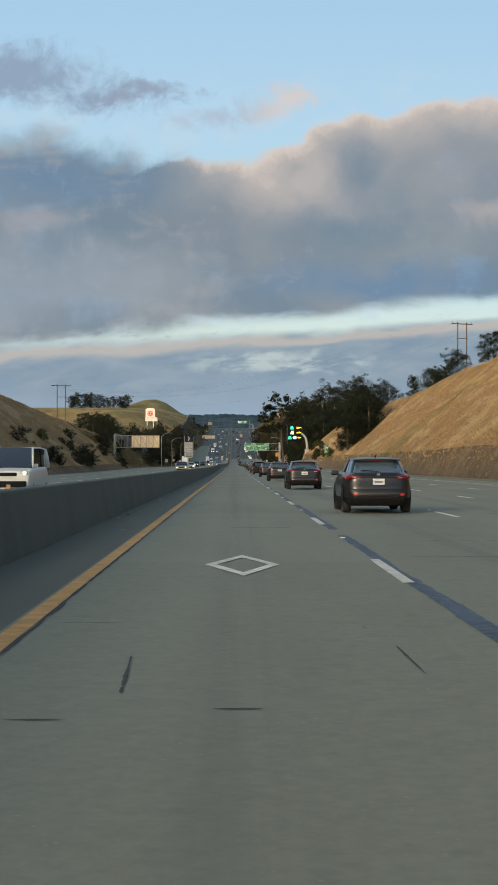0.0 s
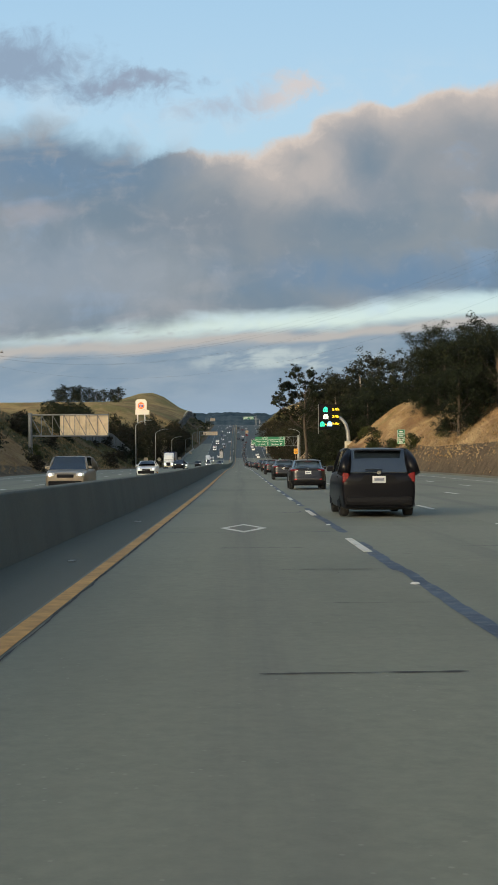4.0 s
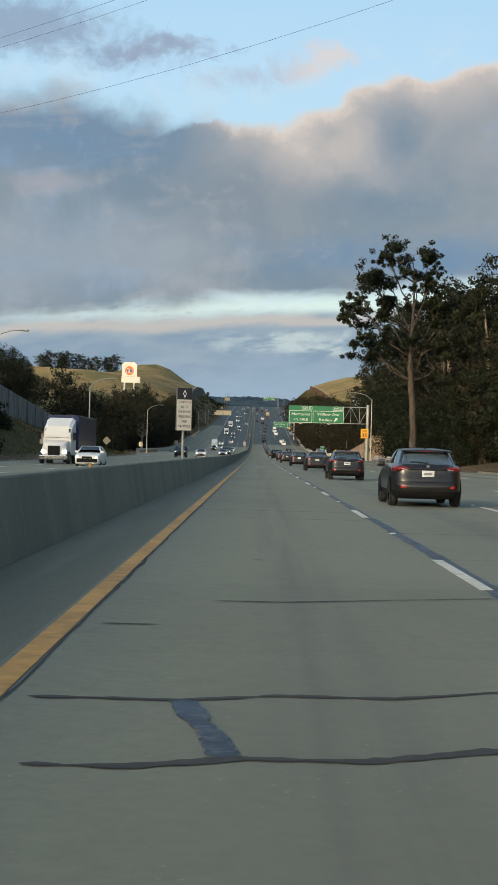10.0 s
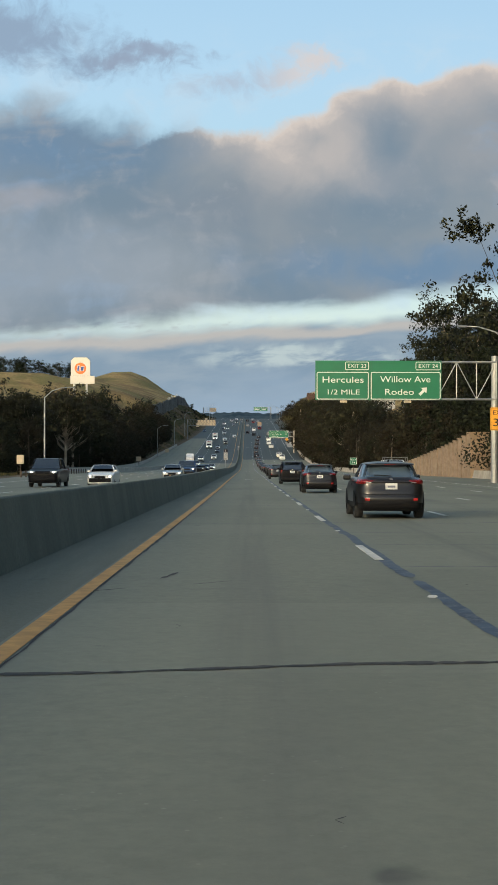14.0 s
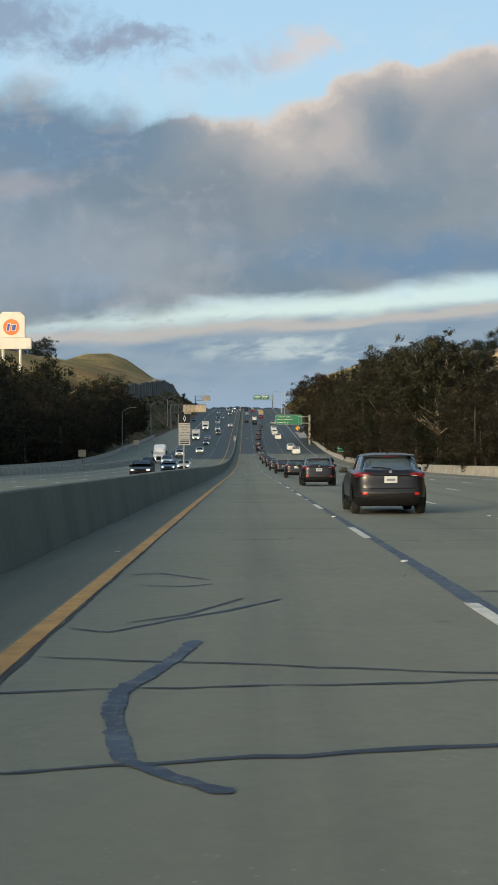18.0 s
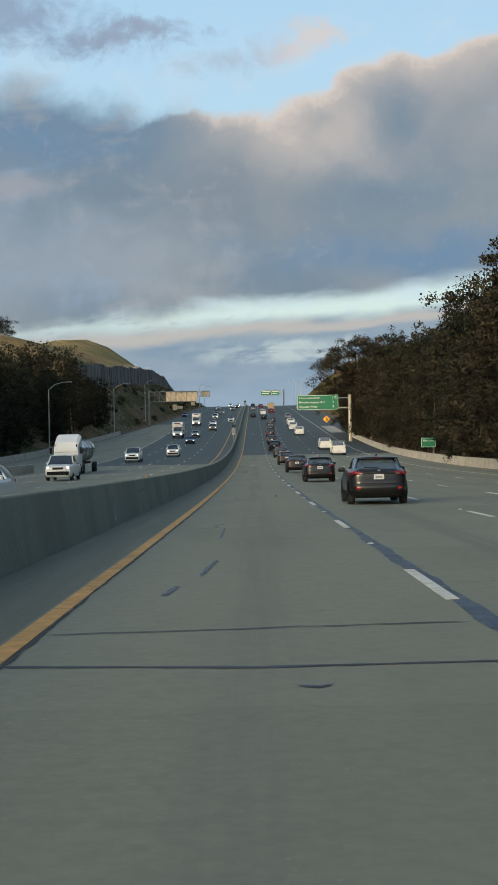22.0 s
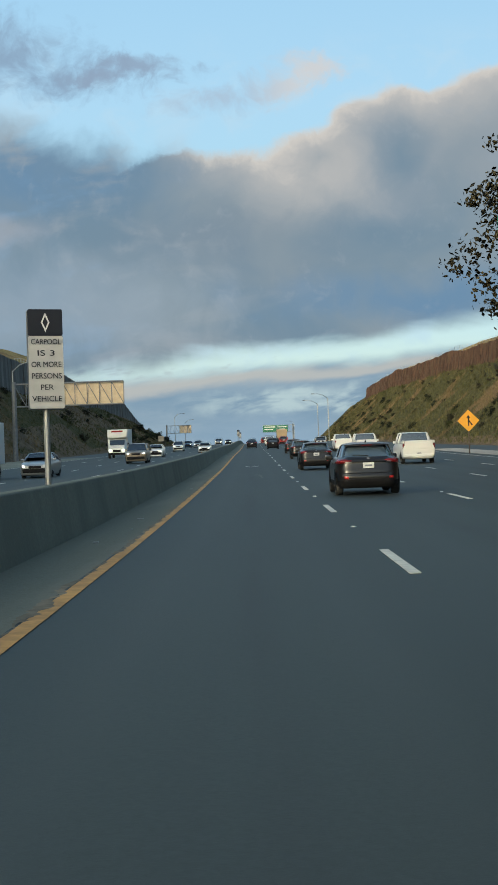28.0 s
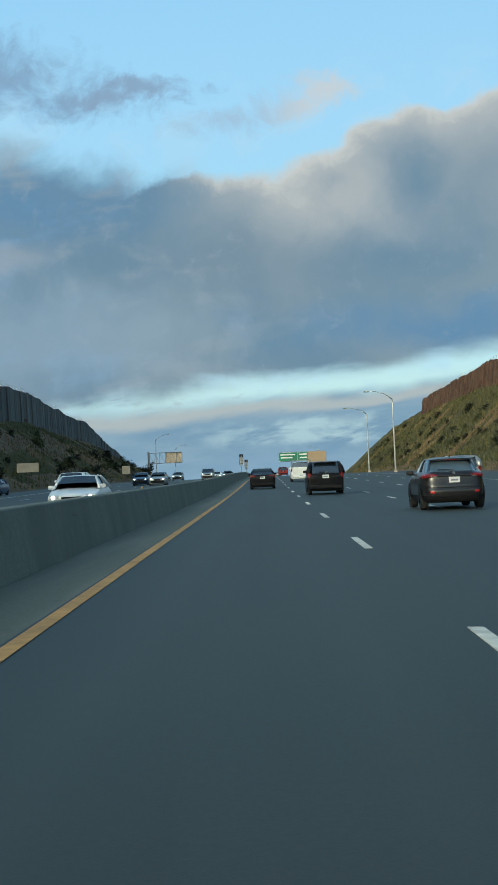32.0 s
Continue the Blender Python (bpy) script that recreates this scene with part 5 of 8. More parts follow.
def make_tree(name, label, seed, h, trunk_r, first, spread, clumps, per, size, leaf, bark, clump_r=(1.3, 2.4), lean=0.05, shape="tall", group="roadside trees", limb_bark=None):
    """A tapered trunk, forking limbs and a crown of many small leaf sprays in uneven clumps."""
    rng = np.random.default_rng(seed)
    tr = tagged(empty(name, pose(0, -900, 0)), label, "tree", group)
    lx, ly = rng.uniform(-lean, lean, 2) * h
    path = [Vector((lx * u ** 1.5 + 0.02 * h * math.sin(3 * u + seed), ly * u ** 1.5, u * h * 0.86 - 0.5 * (u == 0))) for u in np.linspace(0, 1, 8)]
    bm = bmesh.new()
    tube(bm, path, [trunk_r * (1.25 if i == 0 else 1 - 0.11 * i) for i in range(8)], 8)
    part("trunk", bm, bark, tr, "", True)
    verts, faces, norms = [], [], []
    limbs = bmesh.new()
    for k in range(clumps):
        u = first + (1 - first) * ((k + rng.uniform(0, 1)) / clumps)
        base_u = max(0.12, u * rng.uniform(0.55, 0.85))
        i = min(6, int(base_u * 7))
        p0 = path[i].lerp(path[i + 1], base_u * 7 - i)
        ang = rng.uniform(0, 2 * math.pi)
        if shape == "tall":
            wide = spread * (0.45 + 0.75 * math.sin(math.pi * min(1, (u - first) / (1 - first) * 0.85 + 0.12))) * rng.uniform(0.45, 1.1)
        elif shape == "round":
            wide = spread * math.sqrt(max(0.05, 1 - (2 * (u - first) / (1 - first) - 0.9) ** 2 * 0.8)) * rng.uniform(0.5, 1.0)
        else:
            wide = spread * (1.05 - 0.95 * (u - first) / (1 - first)) * rng.uniform(0.6, 1.0)
        end = Vector((p0.x + math.cos(ang) * wide, p0.y + math.sin(ang) * wide, u * h))
        mid = p0.lerp(end, 0.5) + Vector((rng.normal() * 0.05 * h, rng.normal() * 0.05 * h, -0.05 * h * rng.uniform(0, 1)))
        r0 = trunk_r * rng.uniform(0.12, 0.26) * (1.1 - 0.6 * base_u) * (1.7 if limb_bark else 1.0)
        if k % 2 == 0 or limb_bark:
            tube(limbs, [p0, mid, end], [r0, r0 * 0.65, r0 * 0.2], 5, False)
        R = rng.uniform(*clump_r)
        leaf_clump(verts, faces, end, R, per, size, rng, norms=norms)
        for q in range(3):
            off = rng.normal(size=3) * np.array([0.85, 0.85, 0.5]) * R
            k2 = rng.uniform(0.5, 0.8)
            leaf_clump(verts, faces, end + Vector(off), R * k2, int(per * k2 * k2 * 1.1), size, rng, norms=norms)
    if not group.startswith("shrubs"):
        part("limb_fork", limbs, limb_bark or M_BARK_SH, tr, "", True)
    cr = new("crown", crown_mesh("crown", verts, faces, leaf, norms))
    cr.parent = tr
    return tr


def landmark_eucalyptus(m):
    """The tall old eucalyptus by the exit: bare trunk, rising limbs, separate tufted leaf masses with sky between."""
    rng = np.random.default_rng(77)
    tr = tagged(empty("eucalyptus_tree", m), "tall old eucalyptus with bare trunk and separate airy leaf masses", "tree", "roadside trees")
    path = [Vector((0.25 * math.sin(0.35 * z) - 0.02 * z, 0.2 * math.sin(0.27 * z + 1), z)) for z in (-0.6, 2, 5, 8, 11, 14, 17, 20, 23, 25.5)]
    part("trunk", tube(bmesh.new(), path, [0.56, 0.46, 0.42, 0.39, 0.36, 0.29, 0.21, 0.15, 0.09, 0.04], 10), M_BARK_SH, tr, "", True)
    limbs = bmesh.new()
    verts, faces, norms = [], [], []
    # reach to the side, height, radius of the leaf masses
    for x, z, r in ((-1.9, 26.7, 1.6), (-3.4, 25.9, 1.0), (1.3, 26.0, 1.1), (-0.3, 24.4, 1.1), (1.4, 22.9, 1.2), (-6.1, 22.9, 1.8), (-4.3, 23.6, 1.4), (-7.6, 20.2, 1.2), (-8.9, 18.6, 0.8), (-5.5, 18.6, 1.5),
                    (-3.3, 19.2, 1.1), (-2.4, 20.6, 1.2), (3.1, 20.5, 1.5), (4.1, 18.4, 1.3), (5.6, 21.4, 1.4), (6.6, 19.0, 1.2), (-6.4, 15.6, 1.0), (-4.3, 14.9, 1.5), (-1.8, 15.5, 1.3), (1.2, 15.5, 1.2), (4.6, 15.0, 1.4)):
        y = rng.uniform(-1.0, 1.0) * (1.2 + 0.35 * abs(x))
        end = Vector((x, y, z - 0.3 * r))
        i = max(4, min(8, int((z - 4.5 - 0.35 * abs(x)) / 3) + 1))
        p0 = path[i]
        mid = p0.lerp(end, 0.45) + Vector((rng.normal() * 0.3, rng.normal() * 0.3, -0.6 - 0.04 * abs(x)))
        q = mid.lerp(end, 0.55) + Vector((rng.normal() * 0.25, rng.normal() * 0.25, 0.25))
        tube(limbs, [p0, mid, q, end], [0.13, 0.09, 0.055, 0.025], 6, False)
        for k in range(5):
            tip = end + Vector((rng.normal() * r * 0.8, rng.normal() * r * 0.8, rng.normal() * r * 0.45 + 0.2 * r))
            tube(limbs, [q, q.lerp(tip, 0.5) + Vector((0, 0, 0.15)), tip], [0.05, 0.03, 0.012], 4, False)
            kr = r * rng.uniform(0.5, 0.78)
            leaf_clump(verts, faces, tip, kr, int(190 * kr * kr) + 50, 0.30, rng, 0.75, norms)
            for w in range(3):
                o = Vector(rng.normal(size=3) * np.array([0.9, 0.9, 0.7]) * kr)
                leaf_clump(verts, faces, tip + o, kr * 0.55, 60, 0.27, rng, 0.8, norms)
    part("limb_fork", limbs, M_BARK_SH, tr, "", True)
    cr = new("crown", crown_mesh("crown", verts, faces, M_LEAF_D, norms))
    cr.parent = tr
    return tr


def place(tree, x, s, scale=1.0, rz=0.0, z=None, sink=0.2, tall=1.0):
    zz = (ground_at(x, s) if z is None else z) - sink
    return copy_thing(tree, pose(x, s, zz, 0, 0, rz) @ Matrix.Diagonal((scale, scale, scale * tall * random.uniform(0.92, 1.1), 1)))


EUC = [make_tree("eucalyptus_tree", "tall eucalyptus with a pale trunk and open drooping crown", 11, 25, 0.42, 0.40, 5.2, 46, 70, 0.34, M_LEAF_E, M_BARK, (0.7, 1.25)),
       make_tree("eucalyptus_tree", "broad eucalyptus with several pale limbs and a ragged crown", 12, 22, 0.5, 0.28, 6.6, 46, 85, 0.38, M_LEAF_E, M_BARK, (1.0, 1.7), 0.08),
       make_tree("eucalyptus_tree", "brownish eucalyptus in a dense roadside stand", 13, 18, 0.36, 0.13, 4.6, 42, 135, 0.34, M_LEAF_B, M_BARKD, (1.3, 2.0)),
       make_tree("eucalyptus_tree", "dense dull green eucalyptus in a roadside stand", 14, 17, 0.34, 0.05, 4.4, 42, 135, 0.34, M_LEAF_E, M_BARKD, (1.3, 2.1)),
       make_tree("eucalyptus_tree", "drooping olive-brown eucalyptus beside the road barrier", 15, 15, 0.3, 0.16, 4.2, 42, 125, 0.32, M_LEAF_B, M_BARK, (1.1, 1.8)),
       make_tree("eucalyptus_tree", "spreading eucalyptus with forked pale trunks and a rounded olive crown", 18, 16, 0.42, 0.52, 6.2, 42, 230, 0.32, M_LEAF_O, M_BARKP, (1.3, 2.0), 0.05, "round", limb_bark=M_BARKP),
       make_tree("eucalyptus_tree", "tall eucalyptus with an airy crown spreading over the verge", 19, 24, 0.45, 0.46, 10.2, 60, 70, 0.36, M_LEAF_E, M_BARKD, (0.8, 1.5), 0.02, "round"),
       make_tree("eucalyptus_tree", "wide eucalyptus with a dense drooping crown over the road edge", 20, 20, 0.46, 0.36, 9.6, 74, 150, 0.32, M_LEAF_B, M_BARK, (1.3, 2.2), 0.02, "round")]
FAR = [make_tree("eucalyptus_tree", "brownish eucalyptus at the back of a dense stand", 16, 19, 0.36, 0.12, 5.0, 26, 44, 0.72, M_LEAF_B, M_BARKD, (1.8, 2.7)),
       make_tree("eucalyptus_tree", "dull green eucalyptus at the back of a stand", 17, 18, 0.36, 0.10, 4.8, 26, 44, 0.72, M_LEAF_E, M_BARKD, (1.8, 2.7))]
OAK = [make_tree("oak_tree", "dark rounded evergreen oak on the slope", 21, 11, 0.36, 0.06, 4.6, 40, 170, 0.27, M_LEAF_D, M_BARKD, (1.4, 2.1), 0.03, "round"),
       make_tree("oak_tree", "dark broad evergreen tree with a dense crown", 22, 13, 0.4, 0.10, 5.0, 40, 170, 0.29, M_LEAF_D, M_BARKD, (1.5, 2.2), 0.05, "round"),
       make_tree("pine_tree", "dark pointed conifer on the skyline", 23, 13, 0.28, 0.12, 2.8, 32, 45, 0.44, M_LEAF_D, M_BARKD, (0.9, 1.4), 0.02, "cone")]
SHRUB = [make_tree("shrub", "low olive shrub on the slope", 31, 2.0, 0.06, 0.1, 1.0, 12, 40, 0.22, M_LEAF_G, M_BARKD, (0.55, 0.85), 0.02, "round", "shrubs on the slopes"),
         make_tree("shrub", "dark green shrub on the slope", 32, 2.4, 0.07, 0.1, 1.3, 13, 40, 0.24, M_LEAF_D, M_BARKD, (0.6, 0.95), 0.02, "round", "shrubs on the slopes"),
         make_tree("shrub", "dry reddish brown shrub on the slope", 33, 1.8, 0.05, 0.1, 0.9, 12, 40, 0.2, M_LEAF_B, M_BARKD, (0.5, 0.8), 0.02, "round", "shrubs on the slopes")]

rnd = random.Random(5)
U = rnd.uniform
# the tall stand beyond the message board, right
for k, x, s, sc in ((6, 27.0, 626, 1.3), (6, 28.5, 602, 1.25), (1, 28.0, 676, 1.15), (2, 29.5, 690, 1.0), (6, 25.5, 560, 1.3), (6, 23.0, 540, 1.12), (1, 24.5, 508, 1.06), (1, 30, 500, 1.1), (0, 27, 522, 1.12), (1, 37, 506, 1.1), (0, 43, 512, 1.1), (2, 24.5, 500, 0.85), (3, 28, 494, 0.85), (4, 26, 516, 0.85), (3, 33, 512, 1.1),
                    (2, 40, 500, 1.1), (1, 25.0, 545, 1.15), (1, 30, 566, 1.3), (2, 34, 532, 1.2), (4, 32, 486, 0.9), (3, 37, 478, 0.95), (2, 29.5, 575, 1.2), (3, 34, 590, 1.1), (1, 33, 640, 1.05), (2, 30.5, 628, 0.9), (3, 31.0, 648, 1.0)):
    place(EUC[k], x + 2.5, s, sc * 0.88, U(0, 360))
landmark_eucalyptus(pose(18.5, 513, ground_at(18.5, 513) - 0.5))
for k, x, s, sc in ((1, 34, 512, 1.32), (1, 38, 522, 1.25), (1, 34.5, 716, 1.15), (3, 33, 708, 1.2), (3, 36, 698, 1.4), (3, 38, 722, 1.45)):
    place(EUC[k], x, s, sc, U(0, 360))
for x, s, sc in ((46, 520, 1.2), (41, 540, 1.3), (36, 556, 1.3), (43, 570, 1.3), (38, 605, 1.2), (35, 618, 1.1), (40, 660, 1.2), (50, 495, 1.1)):
    place(FAR[int(s) % 2], x + 2, s, sc * 0.86, U(0, 360))
# dense dark trees under the tall stand, and oaks on and behind the grass slope, right
for k, x, s, sc in ((1, 30, 478, 1.25), (0, 27.5, 470, 1.3), (1, 33, 474, 1.35), (1, 25.5, 504, 0.85), (0, 28.5, 499, 0.95), (1, 32, 496, 1.0), (0, 36, 492, 1.05), (1, 40, 490, 1.1), (1, 30.5, 612, 1.2), (0, 33, 622, 1.3), (1, 30.5, 634, 1.25), (0, 33.5, 645, 1.3), (1, 32, 660, 1.3), (0, 32, 678, 1.3), (1, 29, 596, 1.1), (0, 28, 580, 1.0), (0, 24.8, 522, 0.9), (1, 27.5, 531, 1.0), (0, 30, 541, 1.0), (1, 26.5, 552, 0.95),
                    (0, 24.4, 291, 0.62), (1, 26.6, 298, 0.72), (0, 29.2, 293, 0.72), (1, 28.4, 303, 0.75), (0, 46, 240, 0.5), (1, 47, 285, 0.6), (0, 45, 306, 0.55), (0, 33.2, 384, 0.95), (1, 35.8, 377, 0.9), (1, 35.5, 391, 0.95), (0, 34, 371, 0.7), (1, 43, 386, 0.9), (0, 39, 366, 0.75),
                    (1, 31, 462, 1.2), (0, 35, 466, 1.3), (1, 40, 460, 1.25), (0, 29, 470, 1.1), (1, 34, 474, 1.25), (0, 42, 472, 1.3), (1, 50, 330, 0.55), (2, 45, 340, 0.7), (0, 55, 335, 0.5), (1, 60, 328, 0.5),
                    (1, 32, 712, 1.4), (0, 34, 702, 1.4)):
    place(OAK[k], x, s, sc, U(0, 360))
# the long stand behind the pale wall, right
s = 662.0
while s < 1085:
    for row in range(3):
        x = (23.0, 28.0, 35.0)[row] + U(-1.2, 1.6)
        if row == 0 and s < 712:
            continue
        if row == 0 and abs(s - 930) < 9:
            x += 3.5
        if s < 700 and row == 1:
            x += 3
        big = float(np.interp(s, [660, 700, 760, 790, 815, 860, 920, 960, 1000, 1070], [1.0, 0.75, 0.60, 0.78, 0.66, 1.06, 1.08, 0.94, 1.0, 0.9]))
        if row == 2:
            place(FAR[rnd.choice((0, 1))], x, s + U(-3, 3), U(0.72, 0.9) * big, U(0, 360), sink=0.4)
        else:
            place(EUC[rnd.choice((2, 3, 4, 2, 4))], x, s + U(-3, 3), U(0.66, 1.08) * (0.8, 1.0)[row] * big, U(0, 360), sink=0.4)
    s += U(7.0, 9.5)
place(EUC[7], 22.5, 1056, 1.04, 40, tall=0.9)
for x, s, sc in ((28, 1062, 0.9),):
    place(EUC[1], x, s, sc, U(0, 360))
for x, s, sc in ((22.4, 788, 0.85), (-38.7, 720, 0.86), (-33.0, 735, 0.76), (-36, 768, 0.8), (25, 842, 1.15)):
    place(EUC[5], x, s, sc, U(0, 360))
for k, x, s, sc in ((3, -36, 798, 0.95), (2, -39, 806, 1.0), (3, -43, 818, 1.0), (2, -34.5, 812, 0.75)):
    place(EUC[k], x, s, sc, U(0, 360))
# left stand below the station sign
s = 690.0
while s < 1092:
    for row in range(2 if s < 700 or s > 1010 else 3):
        base = -PAVE_L(s)
        x = -(base + (5.5, 12.0, 20.0)[row] + U(-1.5, 2.0))
        if s < 690 and row == 0:
            x -= 12
        big = float(np.interp(s, [600, 690, 780, 810, 860, 900, 1000, 1040, 1092], [0.56, 0.58, 0.62, 0.68, 0.78, 0.86, 0.88, 0.82, 0.72]))
        if row == 0:
            place(EUC[rnd.choice((3, 3, 4, 2))], x, s + U(-3, 3), U(0.75, 0.95) * big, U(0, 360), sink=0.4)
        else:
            place(FAR[rnd.choice((0, 1, 1))], x, s + U(-3, 3), U(0.85, 1.05) * big * (0.9, 1.35 if s < 880 else 1.1)[row - 1], U(0, 360), sink=0.4)
    s += U(8.0, 11.0)
# dark trees on the left skyline
for s in range(650, 760, 13):
    place(OAK[rnd.choice((0, 1))], -(64 + U(0, 10)), s + U(-5, 5), U(0.75, 1.0), U(0, 360))
for x, s, sc in ((-106, 1342, 1.05), (-112, 1350, 0.9), (-119, 1338, 0.8), (-126, 1346, 0.85), (-133, 1352, 1.05), (-140, 1340, 1.2), (-147, 1350, 1.15), (-154, 1344, 1.05), (-161, 1352, 0.95), (-62, 420, 0.42), (-72, 452, 0.45), (-66, 470, 0.4), (-48, 508, 0.6), (-45, 530, 0.65), (-52, 548, 0.7), (-43, 556, 0.55)):
    place(OAK[1], x, s, sc, U(0, 360))
for x, s, sc in ((66, 1010, 1.0), (78, 1040, 1.1), (60, 975, 0.9), (90, 1000, 1.2)):
    place(OAK[0], x, s, sc, U(0, 360))
# far trees beyond the crest
for k in range(26):
    place(OAK[rnd.choice((0, 1, 2))], rnd.choice((-1, 1)) * U(30, 120), U(1720, 2300), U(0.7, 1.3), U(0, 360))
# shrubs
for k, x, s, sc in ((1, -26.4, 243, 1.15), (1, -27.2, 248, 1.3), (0, -26.2, 239, 0.9), (1, -26.8, 203, 1.1), (1, -27.6, 199, 0.9), (1, -31.0, 196, 0.9), (0, -32.0, 226, 0.8), (2, -30.5, 252, 0.8), (1, -29.0, 300, 0.9), (0, -27.0, 318, 1.0), (2, 23.5, 349, 0.9), (1, 22.6, 372, 1.0), (0, 23.2, 377, 0.9), (0, 22.8, 340, 0.8)):
    place(SHRUB[k], x, s, sc, U(0, 360), sink=0.2)
for k in range(185):
    s = U(1085, 1560)
    d = U(1.0, 15.5)
    place(SHRUB[rnd.choice((0, 1, 2, 2))], PAVE_R(s) + LIP + d, s, U(0.22, 0.55), U(0, 360), sink=0.3)
for k in range(90):
    s = U(1080, 1560)
    d = U(1.0, 14)
    place(SHRUB[rnd.choice((0, 1, 1, 2))], PAVE_L(s) - LIP - d, s, U(0.35, 0.8), U(0, 360), sink=0.3)
for k in range(34):
    s = U(40, 620)
    place(SHRUB[rnd.choice((0, 1, 2))], PAVE_L(s) - LIP - U(0.5, 11), s, U(0.6, 1.5), U(0, 360), sink=0.3)
for k in range(16):
    s = U(300, 470)
    place(SHRUB[rnd.choice((0, 0, 2))], PAVE_R(s) + LIP + U(0.5, 6), s, U(0.5, 1.0), U(0, 360), sink=0.3)
for t in EUC + FAR + OAK + SHRUB:                                # the patterns themselves are not part of the place
    for o in (*t.children_recursive, t):
        bpy.data.objects.remove(o)

# ---------------------------------------------------------------- vehicles
def paint(name, c, metal=0.3, spec=0.25):
    return material(name, c, 0.3, metal, coat=spec, spec=spec)


P_GREY, P_BLACK, P_WHITE = paint("grey_car_paint", (0.012, 0.0110, 0.0105), 0.1, 0.35), paint("black_car_paint", (0.006, 0.006, 0.008), 0.0, 0.1), paint("white_car_paint", (0.62, 0.62, 0.60), 0.0)
P_SILVER, P_RED, P_BLUE = paint("silver_car_paint", (0.30, 0.31, 0.32), 0.6), paint("red_car_paint", (0.20, 0.012, 0.012)), paint("blue_car_paint", (0.02, 0.05, 0.12))
P_TAN, P_NAVY = paint("gold_car_paint", (0.22, 0.185, 0.14), 0.3), paint("dark_blue_trailer", (0.012, 0.022, 0.075), 0.0)
# Base blue stands in for reflected sky and light through the cabin.
M_GLASS_SKY = material("sky_sheen_rear_glass", (0.060, 0.085, 0.105), 0.04, 0.0, spec=1.0, coat=1.0)
M_GLASS = material("tinted_car_glass", (0.014, 0.020, 0.026), 0.05, 0.0, spec=1.0, coat=1.0)
M_TYRE = material("tyre_rubber", (0.018, 0.018, 0.018), 0.85, grain=(20, 0.2))
M_RIM = material("wheel_rim", (0.38, 0.38, 0.39), 0.35, 0.8)
M_PLASTIC = material("black_trim", (0.010, 0.010, 0.011), 0.7, spec=0.12)
M_TAIL = material("tail_lamp_red", (0.11, 0.006, 0.006), 0.2, spec=0.6, emit=(1.0, 0.03, 0.02), strength=0.025)
# Faint emission imitates light thrown back; the reflector is no lamp.
M_REFLGLOW = material("red_reflector_glow", (0.38, 0.015, 0.012), 0.3, spec=0.6, emit=(1.0, 0.05, 0.03), strength=0.03)
M_BRAKE = material("brake_lamp_lit", (0.4, 0.01, 0.01), 0.2, emit=(1.0, 0.05, 0.03), strength=1.2)
M_HEAD = material("headlamp_lit", (0.8, 0.8, 0.75), 0.1, emit=(1.0, 0.90, 0.66), strength=5.0)
M_HEAD_OFF = material("headlamp_unlit", (0.45, 0.46, 0.47), 0.12, spec=0.7)
M_AMBER = material("amber_lamp", (0.7, 0.25, 0.02), 0.3, emit=(1.0, 0.40, 0.05), strength=0.5)
M_PLATE = material("number_plate", (0.55, 0.55, 0.54), 0.5)
M_PLATEBAR = material("plate_bar", (0.16, 0.17, 0.21), 0.5)
M_CHROME = material("chrome_trim", (0.55, 0.55, 0.56), 0.15, 1.0)
M_BOX = material("white_box_body", (0.60, 0.60, 0.58), 0.45, grain=(0.8, 0.06))
M_TANK = material("polished_tank", (0.50, 0.51, 0.53), 0.25, 0.85, grain=(0.8, 0.08))


def loft(stations, cuts=None):
    """A closed body from cross-sections. Each: y, then (half width, height) points from the bottom to the top middle."""
    bm = bmesh.new()
    rings = []
    for y, pts in stations:
        ring = [bm.verts.new((x, y, z)) for x, z in pts] + [bm.verts.new((-x, y, z)) for x, z in reversed(pts)]
        rings.append(ring)
    for a, b in zip(rings, rings[1:]):
        n = len(a)
        for k in range(n):
            bm.faces.new((a[k], a[(k + 1) % n], b[(k + 1) % n], b[k]))
    bm.faces.new(rings[0][::-1]), bm.faces.new(rings[-1])
    bmesh.ops.recalc_face_normals(bm, faces=bm.faces)
    return bm


def split_by(bm, test):
    """A new bmesh of the faces that pass."""
    keep = [f for f in bm.faces if test(f.normal, f.calc_center_median())]
    out = bmesh.new()
    seen = {}
    for f in keep:
        vs = []
        for v in f.verts:
            if v not in seen:
                seen[v] = out.verts.new(v.co)
            vs.append(seen[v])
        out.faces.new(vs)
    return out


def wheel(parent, x, y, r, w=0.22, rim=M_RIM):
    side = 1 if x > 0 else -1
    bm = bmesh.new()
    prof = [(-w / 2, r * 0.62), (-w / 2, r * 0.92), (-w * 0.38, r), (w * 0.38, r), (w / 2, r * 0.92), (w / 2, r * 0.62)]
    n = 24
    rings = [[bm.verts.new((x + px, y + pr * math.cos(2 * math.pi * k / n), r + pr * math.sin(2 * math.pi * k / n))) for px, pr in prof] for k in range(n)]
    for k in range(n):
        a, b = rings[k], rings[(k + 1) % n]
        for q in range(len(prof) - 1):
            bm.faces.new((a[q], a[q + 1], b[q + 1], b[q]))
    wh = part("wheel", bm, M_TYRE, parent, "", True)
    bm = bmesh.new()
    xo = x + side * w * 0.42
    c = bm.verts.new((xo, y, r))
    ro = [bm.verts.new((xo - side * 0.02, y + r * 0.62 * math.cos(2 * math.pi * k / 20), r + r * 0.62 * math.sin(2 * math.pi * k / 20))) for k in range(20)]
